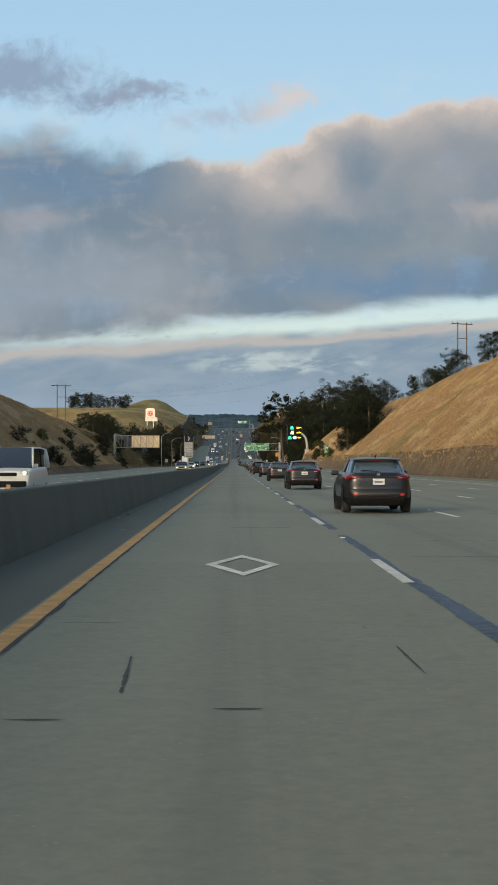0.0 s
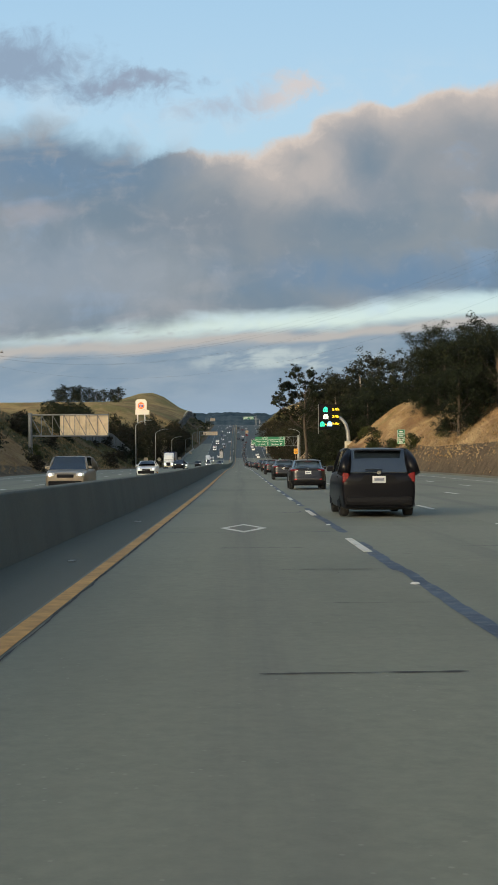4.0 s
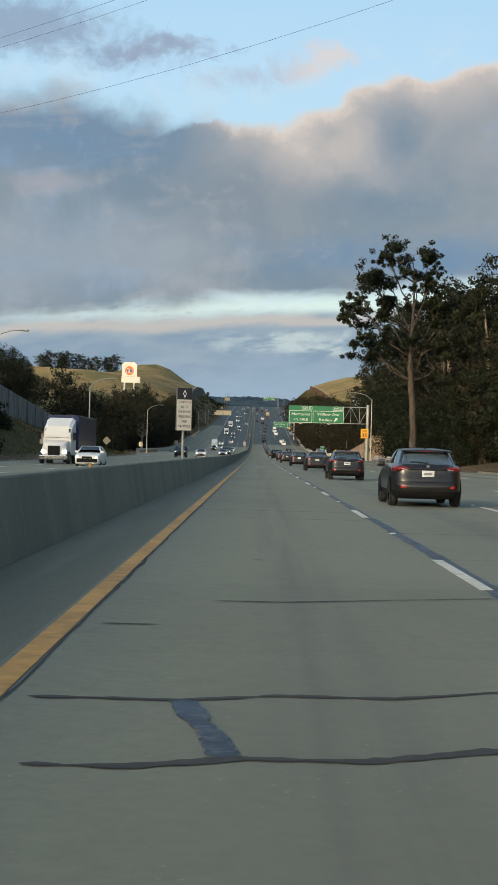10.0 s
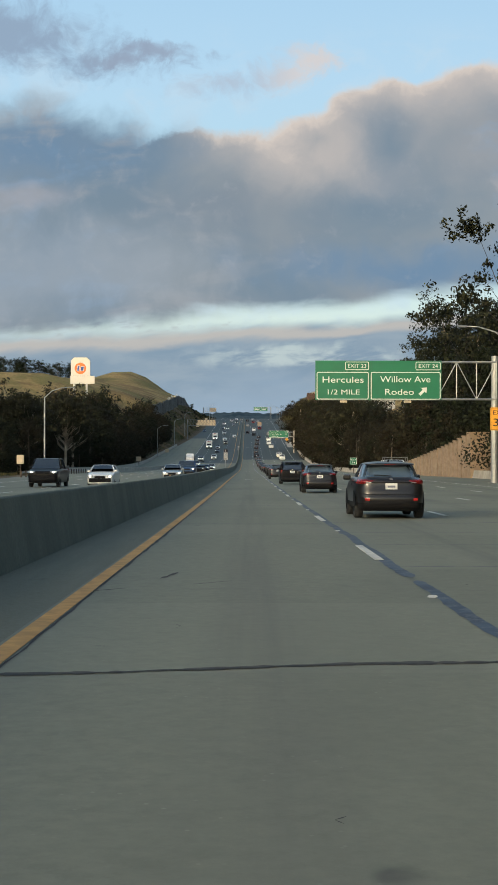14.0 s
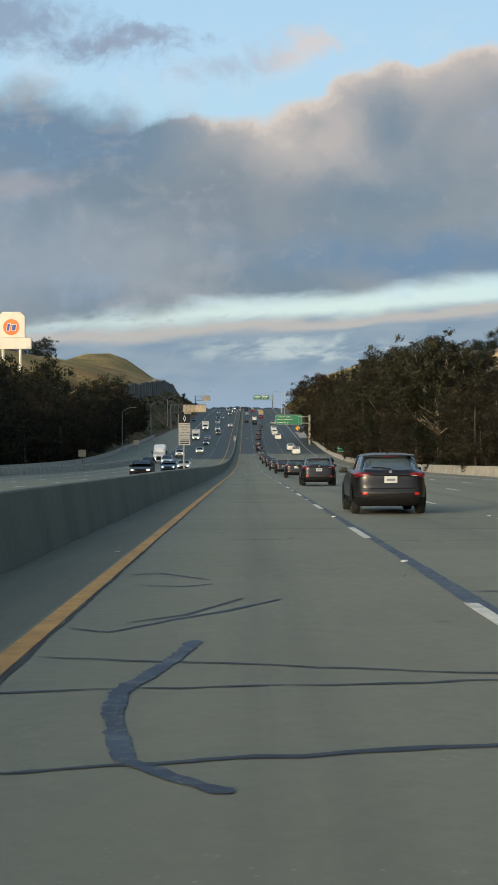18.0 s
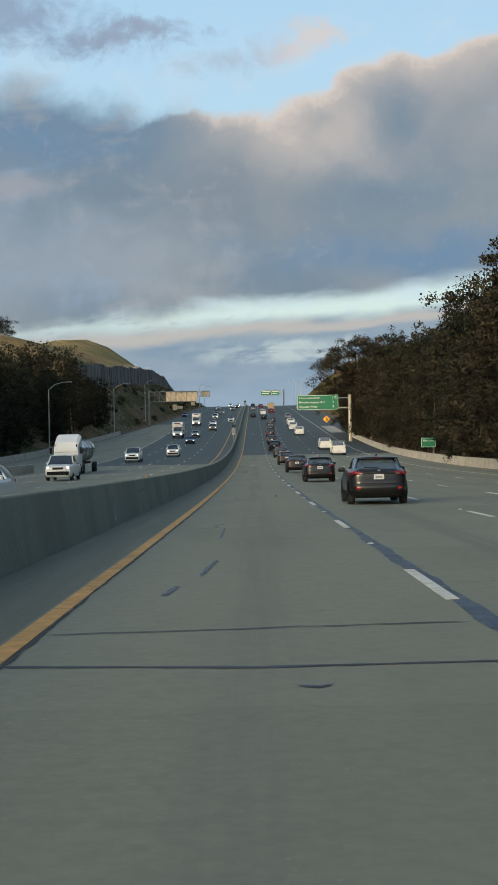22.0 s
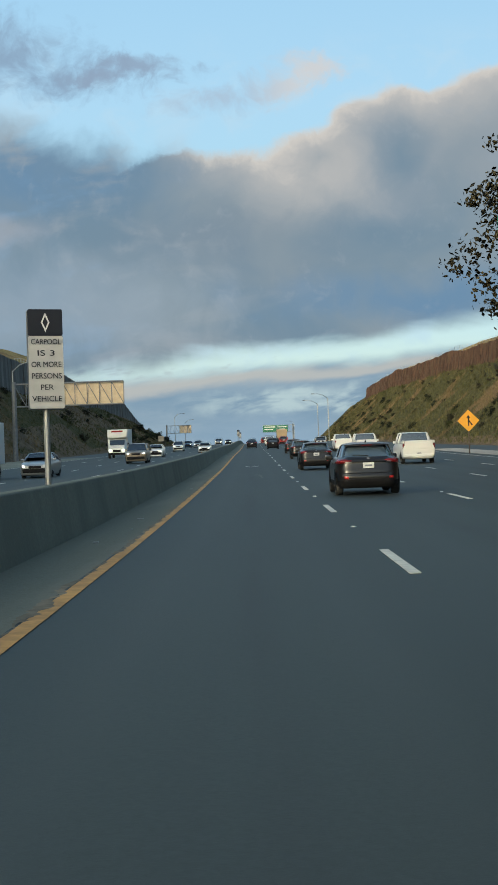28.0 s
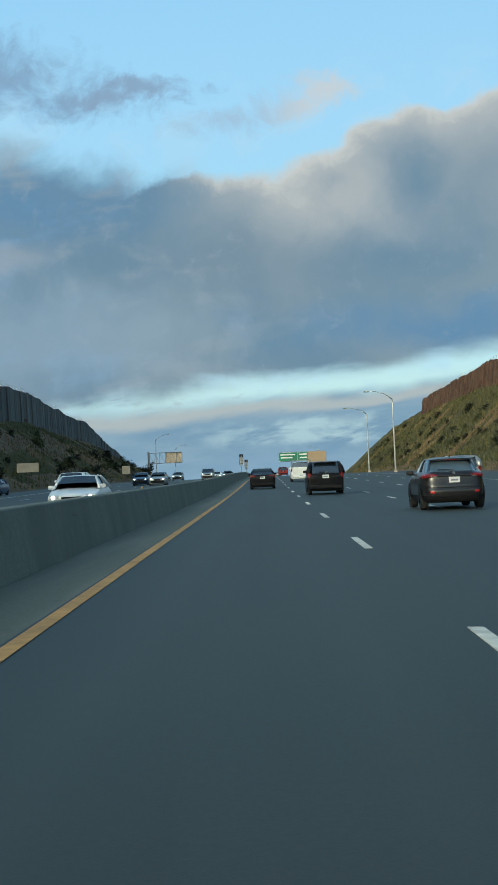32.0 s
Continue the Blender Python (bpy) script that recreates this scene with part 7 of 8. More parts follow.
for x, s, par, mat, nm, lab in ((0.1, 1330, SEDAN, P_SILVER, "sedan_car", "silver sedan near the crest"), (3.7, 1390, SUV, P_RED, "suv_car", "red SUV near the crest"), (7.4, 1350, SEDAN, P_WHITE, "sedan_car", "white sedan near the crest"),
                                (11.0, 1200, SUV, P_SILVER, "suv_car", "silver SUV on the climb"), (0.0, 1430, SUV, P_BLACK, "suv_car", "black SUV near the crest"), (3.7, 1480, SEDAN, P_SILVER, "sedan_car", "silver sedan at the crest"),
                                (7.3, 1300, SEDAN, P_SILVER, "sedan_car", "silver sedan on the climb"), (11.0, 820, SUV, P_BLACK, "suv_car", "black SUV in the third lane")):
    car(nm, lab, par, on_road(x, s), mat)

# coming towards the camera
TOWARDS = [(-9.5, 59, VAN, P_WHITE, "van", "white delivery van with lit headlamps"), (-7.8, 203, SUV, P_TAN, "suv_car", "tan SUV with bright headlamps"), (-8.5, 266, SEDAN, P_WHITE, "sedan_car", "white sedan with lit headlamps"),
           (-10.9, 388, SUV, P_BLACK, "suv_car", "dark SUV with a chrome grille"), (-12.4, 446, SEDAN, P_WHITE, "sedan_car", "pale sedan with lit headlamps"), (-9.9, 582, SEDAN, P_WHITE, "sedan_car", "white sedan beside the median"),
           (-6.9, 614, SEDAN, P_SILVER, "sedan_car", "silver sedan with lit headlamps"), (-8.9, 742, SEDAN, P_BLACK, "sedan_car", "black sedan with lit headlamps"),
           (-9.4, 790, SEDAN, P_BLUE, "sedan_car", "dark blue sedan with lit headlamps"), (-8.6, 811, SEDAN, P_WHITE, "sedan_car", "white sedan with lit headlamps"), (-15.9, 846, SUV, P_BLACK, "suv_car", "dark SUV in the outer lane"),
           (-12.0, 972, SUV, P_WHITE, "suv_car", "white SUV on the descent"), (-12.1, 1030, SEDAN, P_BLUE, "sedan_car", "blue sedan on the descent"),
           (-12.6, 1064, SEDAN, P_SILVER, "sedan_car", "silver sedan with lit headlamps"), (-9.9, 1101, SUV, P_TAN, "suv_car", "gold minivan with bright headlamps"), (-10.9, 1138, SEDAN, P_WHITE, "sedan_car", "white sedan on the descent"),
           (-6.6, 1174, SEDAN, P_WHITE, "sedan_car", "white sedan near the median"), (-12.4, 1213, SUV, P_WHITE, "suv_car", "white SUV with lit headlamps"), (-11.5, 1273, SEDAN, P_SILVER, "sedan_car", "silver sedan with lit headlamps"),
           (-14.0, 1280, SEDAN, P_BLUE, "sedan_car", "dark blue sedan on the descent"), (-8.5, 1330, SUV, P_SILVER, "suv_car", "silver SUV with bright headlamps"), (-7.2, 1392, SEDAN, P_BLACK, "sedan_car", "dark sedan near the crest"),
           (-11.0, 1440, SUV, P_WHITE, "suv_car", "white SUV near the crest"), (-15.0, 1360, SEDAN, P_SILVER, "sedan_car", "silver sedan near the crest"), (-8.0, 1500, SEDAN, P_WHITE, "sedan_car", "white sedan at the crest"), (-24.0, 1245, SEDAN, P_BLUE, "sedan_car", "dark blue car stopped on the far shoulder")]
for x, s, par, mat, nm, lab in TOWARDS:
    car(nm, lab, par, on_road(x, s, False), mat, lit=s != 1245)
for x, s, mat, lab in ((-13.2, 579, P_BLACK, "dark pickup truck with lit headlamps"), (-6.8, 641, P_BLUE, "dark blue pickup truck with a chrome grille"), (-14.3, 871, P_WHITE, "white utility pickup with a black grille"), (-15.8, 948, P_WHITE, "white flatbed pickup with lit headlamps")):
    t = car("pickup_truck", lab, PICKUP, on_road(x, s, False), mat, lit=True)
    pickup_bed(t, mat)


def truck_cab(ob, mat, y, w=2.4, h=3.0, hood=1.6):
    """A long-nosed tractor unit: nose at y, looking towards +y."""
    part("bonnet", loft([(y, section(0.80, 0.84, 0.72, 0.55, 1.0, 1.45)), (y - 0.3, section(0.92, 0.96, 0.82, 0.5, 1.0, 1.65)), (y - hood, section(1.05, 1.1, 1.0, 0.5, 1.1, 1.85))]), mat, ob, "", True)
    part("cab", loft([(y - hood, [(w * 0.46, 0.9), (w * 0.47, 1.9), (w * 0.44, 2.2), (w * 0.3, 2.25)]), (y - hood - 0.55, [(w * 0.49, 0.7), (w * 0.5, 1.9), (w * 0.46, h - 0.15), (w * 0.36, h)]),
                      (y - hood - 2.3, [(w * 0.49, 0.7), (w * 0.5, 1.9), (w * 0.48, h + 0.5), (w * 0.38, h + 0.7)]), (y - hood - 2.5, [(w * 0.47, 0.8), (w * 0.48, 1.9), (w * 0.46, h + 0.4), (w * 0.36, h + 0.6)])]), mat, ob)
    part("windscreen", box(bmesh.new(), 0, 0, 0, w * 0.84, 0.05, 0.85, 0.02, pose(0, y - hood - 0.22, 2.42, 30)), M_GLASS, ob)
    part("grille", box(bmesh.new(), 0, y + 0.03, 1.05, 0.95, 0.08, 0.75, 0.03), M_PLASTIC, ob)
    part("bumper", box(bmesh.new(), 0, y + 0.05, 0.50, w * 0.92, 0.3, 0.34, 0.06), M_CHROME, ob)
    for sx in (-1, 1):
        part("headlight", box(bmesh.new(), sx * 0.82, y - 0.05, 0.95, 0.34, 0.14, 0.26, 0.05), M_HEAD, ob)
        part("mirror", box(bmesh.new(), sx * (w / 2 + 0.2), y - hood - 0.1, 2.2, 0.22, 0.12, 0.55, 0.03), M_PLASTIC, ob)
        part("side_window", box(bmesh.new(), sx * (w * 0.502), y - hood - 0.95, 2.2, 0.03, 0.75, 0.65, 0.01), M_GLASS, ob)
        for yy in (y - 0.75, y - hood - 2.6, y - hood - 3.8):
            wheel(ob, sx * (w / 2 - 0.17), yy, 0.50, 0.30)


def semi(label, m, mat, trailer, tank=False):
    ob = tagged(empty("tanker_truck" if tank else "semi_truck", m), label, "truck", "traffic")
    truck_cab(ob, mat, 8.0)
    part("chassis", box(bmesh.new(), 0, -1.0, 0.95, 1.0, 14.0, 0.25), M_PLASTIC, ob)
    if tank:
        bm = bmesh.new()
        prof = [(3.2, 0.3), (3.1, 0.8), (2.9, 1.05), (-7.0, 1.05), (-7.2, 0.8), (-7.3, 0.3)]
        n = 24
        rings = [[bm.verts.new((r * math.cos(2 * math.pi * k / n) * 1.1, y, 2.15 + r * math.sin(2 * math.pi * k / n))) for k in range(n)] for y, r in prof]
        for a, b in zip(rings, rings[1:]):
            for k in range(n):
                bm.faces.new((a[k], b[k], b[(k + 1) % n], a[(k + 1) % n]))
        bm.faces.new(rings[0]), bm.faces.new(rings[-1][::-1])
        bmesh.ops.recalc_face_normals(bm, faces=bm.faces)
        part("tank", bm, trailer, ob, "polished metal tank", True)
        for y in (0.5, -2.0, -4.5):
            part("tank_band", tube(bmesh.new(), [(1.19 * math.cos(a), y, 2.15 + 1.09 * math.sin(a)) for a in np.linspace(0, 2 * math.pi, 25)], 0.04, 5, False), M_STEEL_D, ob)
        part("catwalk", box(bmesh.new(), 0, -2, 3.25, 0.5, 7.5, 0.08), M_STEEL_D, ob)
    else:
        part("trailer", box(bmesh.new(), 0, -3.0, 2.55, 2.55, 12.2, 2.8, 0.03), trailer, ob, "box trailer")
    for sx in (-1, 1):
        for y in (-6.0, -7.2):
            wheel(ob, sx * 1.05, y, 0.50, 0.30)
    return ob


def box_truck(label, m, mat=M_BOX):
    ob = tagged(empty("box_truck", m), label, "truck", "traffic")
    part("cargo_box", box(bmesh.new(), 0, -0.9, 2.1, 2.4, 5.0, 2.5, 0.03), mat, ob)
    part("cab_over", box(bmesh.new(), 0, 1.9, 2.85, 2.3, 1.0, 0.95, 0.12), mat, ob)
    part("cab", loft([(3.4, section(0.9, 0.95, 0.8, 0.5, 0.9, 1.2)), (2.8, section(1.0, 1.03, 0.95, 0.45, 0.9, 1.45)), (2.3, section(1.02, 1.05, 0.9, 0.45, 1.2, 2.1)), (1.6, section(1.02, 1.05, 0.9, 0.45, 1.2, 2.3))]), mat, ob)
    part("windscreen", box(bmesh.new(), 0, 0, 0, 1.7, 0.04, 0.75, 0.02, pose(0, 2.58, 1.83, 37)), M_GLASS, ob)
    part("grille", box(bmesh.new(), 0, 3.42, 0.85, 0.9, 0.08, 0.3, 0.02), M_PLASTIC, ob)
    part("bumper", box(bmesh.new(), 0, 3.45, 0.52, 1.95, 0.2, 0.24, 0.05), M_PLASTIC, ob)
    part("chassis", box(bmesh.new(), 0, -0.4, 0.7, 1.0, 6.6, 0.3), M_PLASTIC, ob)
    part("roof_stripe", box(bmesh.new(), 0, 2.41, 3.12, 1.3, 0.02, 0.2), P_RED, ob, "unreadable red lettering as a bar")
    for sx in (-1, 1):
        part("headlight", box(bmesh.new(), sx * 0.76, 3.4, 0.92, 0.3, 0.1, 0.2, 0.03), M_HEAD, ob)
        part("mirror", box(bmesh.new(), sx * 1.25, 2.3, 1.6, 0.2, 0.1, 0.35, 0.03), M_PLASTIC, ob)
        for y in (2.4, -2.2):
            wheel(ob, sx * 0.95, y, 0.42, 0.26)
    return ob


semi("white semi truck with a dark blue trailer", on_road(-16.3, 462, False), P_WHITE, P_NAVY)
semi("white tanker truck with a polished tank", on_road(-17.2, 900, False), P_WHITE, M_TANK, True)
box_truck("white box truck with lit headlamps", on_road(-16.2, 1062, False))
box_truck("white box truck on the descent", on_road(-15.6, 1143, False))
box_truck("tan box truck climbing in the slow lane", on_road(7.2, 1308), material("tan_box_body", (0.30, 0.22, 0.13), 0.6, grain=(0.8, 0.1)))

# ---------------------------------------------------------------- walls, rails and small things beside the road
def wall_along(name, side_x, s0, s1, z_of, height, mat, label, seg=6.0, thick=0.3, category="wall"):
    """A wall in panels that step along the ground; each panel a part."""
    wl = tagged(empty(name), label, category, kind="structure")
    n = int((s1 - s0) / seg)
    for k in range(n):
        a, b = s0 + seg * k, s0 + seg * (k + 1)
        x0, x1 = side_x(a), side_x(b)
        za, zb = z_of(a), z_of(b)
        h0, h1 = (height(a), height(b)) if callable(height) else (height, height)
        bm = bmesh.new()
        lo = -0.6
        v = [bm.verts.new(p) for p in ((x0, a, za + lo), (x1, b - 0.03, zb + lo), (x1, b - 0.03, zb + h1), (x0, a, za + h0), (x0 - thick, a, za + lo), (x1 - thick, b - 0.03, zb + lo), (x1 - thick, b - 0.03, zb + h1), (x0 - thick, a, za + h0))]
        for f in ((0, 1, 2, 3), (5, 4, 7, 6), (3, 2, 6, 7), (0, 3, 7, 4), (1, 5, 6, 2)):
            bm.faces.new([v[i] for i in f])
        bmesh.ops.recalc_face_normals(bm, faces=bm.faces)
        part("wall_panel", bm, mat, wl)
    return wl


# boarded sound wall along the top of the slope, left
xw = lambda s: PAVE_L(s) - LIP - 12.4
top_at = steps([(425, 10.6), (500, 10.8), (540, 10.0), (580, 7.4), (640, 4.0), (690, 1.2)])
wa = wall_along("sound_wall", xw, 426, 692, lambda s: zr(s) + top_at(s) - 3.6, 3.6, M_SLAT, "dark weathered sound wall stepping down the slope", 4.0, 0.35)
for k in range(66):
    s = 427 + 4.0 * k
    if k % 2 == 0:
        bm = box(bmesh.new(), xw(s) + 0.12, s, zr(s) + top_at(s) - 1.9, 0.25, 0.5, 3.6, 0.03)
        part("wall_post", bm, M_SLAT, wa)

# retaining wall of tall dark panels on the left hill
face_x = lambda s: PAVE_L(s) - LIP - float(np.interp(s, *column(LEFT_CUT, 2))) + 0.1
rw_top = lambda s: ground_at(face_x(s) - 1.2, s) + 0.4
rw_low = lambda s: ground_at(face_x(s) + 0.3, s)
hw = tagged(empty("retaining_wall"), "dark grey retaining wall of tall weathered panels below a grassy hilltop", "wall", kind="structure")
M_PANEL = surface("dark_wall_panels", lambda g, p: g.mix(g.m("MULTIPLY", g.random(), 0.6), g.mix(g.step(g.noise(g.mapped(p, 1.0, 1.0, 0.1), 1.1, 5.0, 0.65), 0.3, 0.7), c4(0.080, 0.080, 0.080), c4(0.165, 0.162, 0.155)), c4(0.050, 0.050, 0.051)), 0.9, (4.0, 0.6, 0.05))
s = 1104.0
rnd = random.Random(9)
while s < 1578:
    wdt = rnd.uniform(1.6, 3.2)
    a, b = s, s + wdt - 0.12
    bm = bmesh.new()
    j = rnd.uniform(-0.12, 0.18)
    v = [bm.verts.new(p) for p in ((face_x(a) + j, a, rw_low(a) - 0.8), (face_x(b) + j, b, rw_low(b) - 0.8), (face_x(b) + j - 0.25, b, rw_top(b)), (face_x(a) + j - 0.25, a, rw_top(a)),
                                   (face_x(a) - 0.6, a, rw_low(a) - 0.8), (face_x(b) - 0.6, b, rw_low(b) - 0.8), (face_x(b) - 0.6, b, rw_top(b)), (face_x(a) - 0.6, a, rw_top(a)))]
    for f in ((0, 1, 2, 3), (3, 2, 6, 7), (0, 3, 7, 4), (1, 5, 6, 2)):
        bm.faces.new([v[i] for i in f])
    bmesh.ops.recalc_face_normals(bm, faces=bm.faces)
    part("wall_panel", bm, M_PANEL, hw)
    s += wdt
# light fence above both rock faces
for side, s0, s1 in ((-1, 1240, 1560), (1, 1160, 1494)):
    fn = tagged(empty("fence"), "thin wire fence along the top of the slope", "fence", kind="structure")
    xs = face_x if side < 0 else (lambda s: PAVE_R(s) + LIP + float(np.interp(s, *column(RIGHT_CUT, 2))) + 1.2)
    pts = []
    for k in range(int((s1 - s0) / 3.5)):
        s = s0 + 3.5 * k
        x = xs(s) - (1.5 if side < 0 else 0)
        z = ground_at(x, s)
        part("fence_post", tube(bmesh.new(), [(x, s, z - 0.3), (x, s, z + 1.35)], 0.035, 5), M_STEEL, fn)
        pts.append((x, s, z + 1.3))
    part("fence_wire", tube(bmesh.new(), pts, 0.015, 4), M_STEEL, fn)
    part("fence_wire", tube(bmesh.new(), [(x, y, z - 0.5) for x, y, z in pts], 0.015, 4), M_STEEL, fn)

# rugged rock face on the right hill: jutting ribs
rf = tagged(empty("rock_face"), "reddish brown rock face along the top of the cut", "rock", kind="structure")
s = 1150.0
rnd = random.Random(4)
while s < 1494:
    wdt = rnd.uniform(2.2, 5.0)
    run = float(np.interp(s, *column(RIGHT_CUT, 2)))
    x = PAVE_R(s) + LIP + run
    z0, z1 = ground_at(x - 1.5, s) - 0.8, ground_at(x + 1.6, s) + 0.1
    bm = bmesh.new()
    nz, ny = 5, 4
    grid = []
    for i in range(nz + 1):
        row = []
        for j in range(ny + 1):
            yy = s + (wdt + 0.4) * j / ny
            bulge = 0.55 * math.sin(math.pi * j / ny) + 0.35 * noise.noise(Vector((yy * 0.9, i * 0.8, 2.0)))
            row.append(bm.verts.new((x - 0.9 - bulge + 0.9 * i / nz, yy, z0 + (z1 - z0) * i / nz + 0.25 * noise.noise(Vector((yy * 0.5, i, 8.0))))))
        grid.append(row)
    for a, b in zip(grid, grid[1:]):
        for j in range(ny):
            bm.faces.new((a[j], b[j], b[j + 1], a[j + 1]))
    part("rock_rib", bm, M_ROCK, rf)
    s += wdt

# pale concrete barrier along the right shoulder
SEC = [(20.3, 0.0), (20.38, 0.25), (20.5, 0.85), (20.75, 0.87), (20.8, 0.0)]
sweep(SEC, 722, 1052, 5.0, "shoulder_barrier", M_PALE, "pale concrete barrier along the right shoulder", "barrier")
# off-ramp wall with stepped top, right
rwall = tagged(empty("ramp_wall"), "tan stepped retaining wall beside the exit ramp", "wall", kind="structure")
for k in range(18):
    a = 640 + 2.8 * k
    h = 5.0 - 3.2 * (k / 17) ** 0.8
    x = 25.9 - 0.07 * k
    part("wall_block", box(bmesh.new(), x, a + 1.4, zr(a + 1.4) + h / 2 - 0.2, 2.4, 2.77, h + 0.4, 0.03), M_TAN, rwall)
    part("coping", box(bmesh.new(), x, a + 1.4, zr(a + 1.4) + h + 0.08, 2.6, 2.79, 0.16, 0.02), M_TAN, rwall)
sweep([(24.9, 0.0), (24.98, 0.25), (25.1, 0.85), (25.35, 0.87), (25.4, 0.0)], 606, 700, 4.0, "ramp_barrier", M_PALE, "pale concrete barrier beside the exit ramp", "barrier")


def guard_rail(x_of, s0, s1, label):
    gr = tagged(empty("guard_rail"), label, "guard rail", "guard rails")
    bm = bmesh.new()
    prof = [(0.0, 0.45), (0.05, 0.50), (0.0, 0.56), (0.05, 0.62), (0.0, 0.68)]
    prev = None
    s = s0
    while s <= s1:
        row = [bm.verts.new((x_of(s) - dx, s, zr(s) + z)) for dx, z in prof]
        if prev:
            for k in range(4):
                bm.faces.new((prev[k], prev[k + 1], row[k + 1], row[k]))
        prev = row
        s += 2.0
    part("rail", bm, M_STEEL, gr)
    s = s0
    while s <= s1:
        part("rail_post", box(bmesh.new(), x_of(s) + 0.1, s, zr(s) + 0.34, 0.15, 0.15, 0.78), M_WOOD, gr)
        s += 4.0
    return gr


guard_rail(lambda s: 21.3 + (s - 560) * 0.035, 560, 604, "galvanised guard rail at the exit gore")
guard_rail(lambda s: 20.9, 706, 722, "short guard rail at the end of the pale barrier")
guard_rail(lambda s: -25.3 - max(0, (s - 640)) * 0.03, 640, 720, "galvanised guard rail along the far shoulder")
# barriers of the ramp across, left
sweep([(-22.0, 0.0), (-22.05, 0.85), (-22.3, 0.87), (-22.45, 0.0)], 745, 905, 5.0, "ramp_barrier", M_PALE, "pale concrete barrier between the far lanes and their ramp", "barrier", wob=lambda s: -max(0.0, 850 - s) * 0.03)
sweep([(-31.2, 0.0), (-31.25, 0.9), (-31.5, 0.92), (-31.7, 0.0)], 700, 1085, 5.0, "ramp_barrier", M_PALE, "pale concrete barrier along the outer edge of the far ramp", "barrier", wob=lambda s: -(PAVE_L(700) - PAVE_L(s)) * 0.9)
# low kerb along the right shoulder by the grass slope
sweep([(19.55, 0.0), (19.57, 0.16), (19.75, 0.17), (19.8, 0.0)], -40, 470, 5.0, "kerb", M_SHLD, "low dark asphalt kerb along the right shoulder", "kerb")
# gore island of the on-ramp
sheet("pavement", 1075, 1120, 17.4, 20.6, 0.05, M_PALE, "pale raised gore beside the merging ramp", "gore")

# ---------------------------------------------------------------- houses on the right hill
M_WALLH = material("house_stucco", (0.42, 0.34, 0.25), 0.9, grain=(0.6, 0.1))
M_WALLH2 = material("house_grey_siding", (0.33, 0.33, 0.32), 0.9, grain=(0.6, 0.1))
M_ROOF = material("house_roof_tiles", (0.10, 0.085, 0.075), 0.9, grain=(2.0, 0.25))
M_PANE = material("window_pane", (0.03, 0.035, 0.04), 0.1, spec=0.7)
M_LITWIN = material("lit_window", (0.4, 0.3, 0.15), 0.4, emit=(1.0, 0.62, 0.2), strength=0.9)


def house(x, s, z, w, d, h, wall, rz, label, lit=False):
    hs = tagged(empty("house", pose(x, s, z, 0, 0, rz)), label, "house", "houses on the hill")
    part("wall", box(bmesh.new(), 0, 0, h / 2 - 1.0, w, d, h + 2.0), wall, hs)
    bm = bmesh.new()
    e = 0.6
    r = h * 0.42
    v = [bm.verts.new(p) for p in ((-w / 2 - e, -d / 2 - e, h), (w / 2 + e, -d / 2 - e, h), (w / 2 + e, d / 2 + e, h), (-w / 2 - e, d / 2 + e, h), (-w / 2 + 1.8, 0, h + r), (w / 2 - 1.8, 0, h + r))]
    for f in ((0, 1, 5, 4), (2, 3, 4, 5), (1, 2, 5), (3, 0, 4), (3, 2, 1, 0)):
        bm.faces.new([v[i] for i in f])
    part("roof", bm, M_ROOF, hs)
    for k in range(3):
        for fl in range(2 if h > 5 else 1):
            wn = part("window", box(bmesh.new(), -w * 0.3 + w * 0.3 * k, -d / 2 - 0.03, 1.6 + 2.9 * fl, 1.5, 0.1, 1.3), M_SIGNW, hs)
            part("pane", box(bmesh.new(), -w * 0.3 + w * 0.3 * k, -d / 2 - 0.07, 1.6 + 2.9 * fl, 1.3, 0.06, 1.1), M_LITWIN if lit and k == 1 else M_PANE, wn)
    return hs


for x, s, w, rz, wall, lab, lit in ((66, 1000, 13, 20, M_WALLH2, "grey two-storey house on the hill among trees", False), (72, 985, 12, 24, M_WALLH, "tan two-storey house with a lit window", True), (77, 968, 13, 30, M_WALLH, "tan stucco house on the hillside", False), (58, 1085, 11, 15, M_WALLH2, "small grey house on the ridge", False)):
    house(x, s, ground_at(x, s), w, 9, 5.8, wall, rz, lab, lit)
for x, s, rz in ((70, 420, 10), (84, 440, 15)):
    house(x, s, ground_at(x, s), 12, 8, 3.2, M_WALLH, rz, "low tan house behind the grass ridge")

# ---------------------------------------------------------------- markings and wear on the near lanes
def diamond_mesh():
    bm = bmesh.new()
    o = [(0, 1.83), (0.49, 0), (0, -1.83), (-0.49, 0)]
    i = [(0, 1.30), (0.35, 0), (0, -1.30), (-0.35, 0)]
    a = [bm.verts.new((x, y, 0)) for x, y in o]
    b = [bm.verts.new((x, y, 0)) for x, y in i]
    for k in range(4):
        bm.faces.new((a[k], a[(k + 1) % 4], b[(k + 1) % 4], b[k]))
    bmesh.ops.subdivide_edges(bm, edges=bm.edges[:], cuts=4)
    for v in bm.verts:
        v.co.x += 0.012 * noise.noise(v.co * 5)
        v.co.y += 0.05 * noise.noise(v.co * 3)
    bmesh.ops.recalc_face_normals(bm, faces=bm.faces)
    return mesh_of("lane_diamond", bm, M_WHITE)


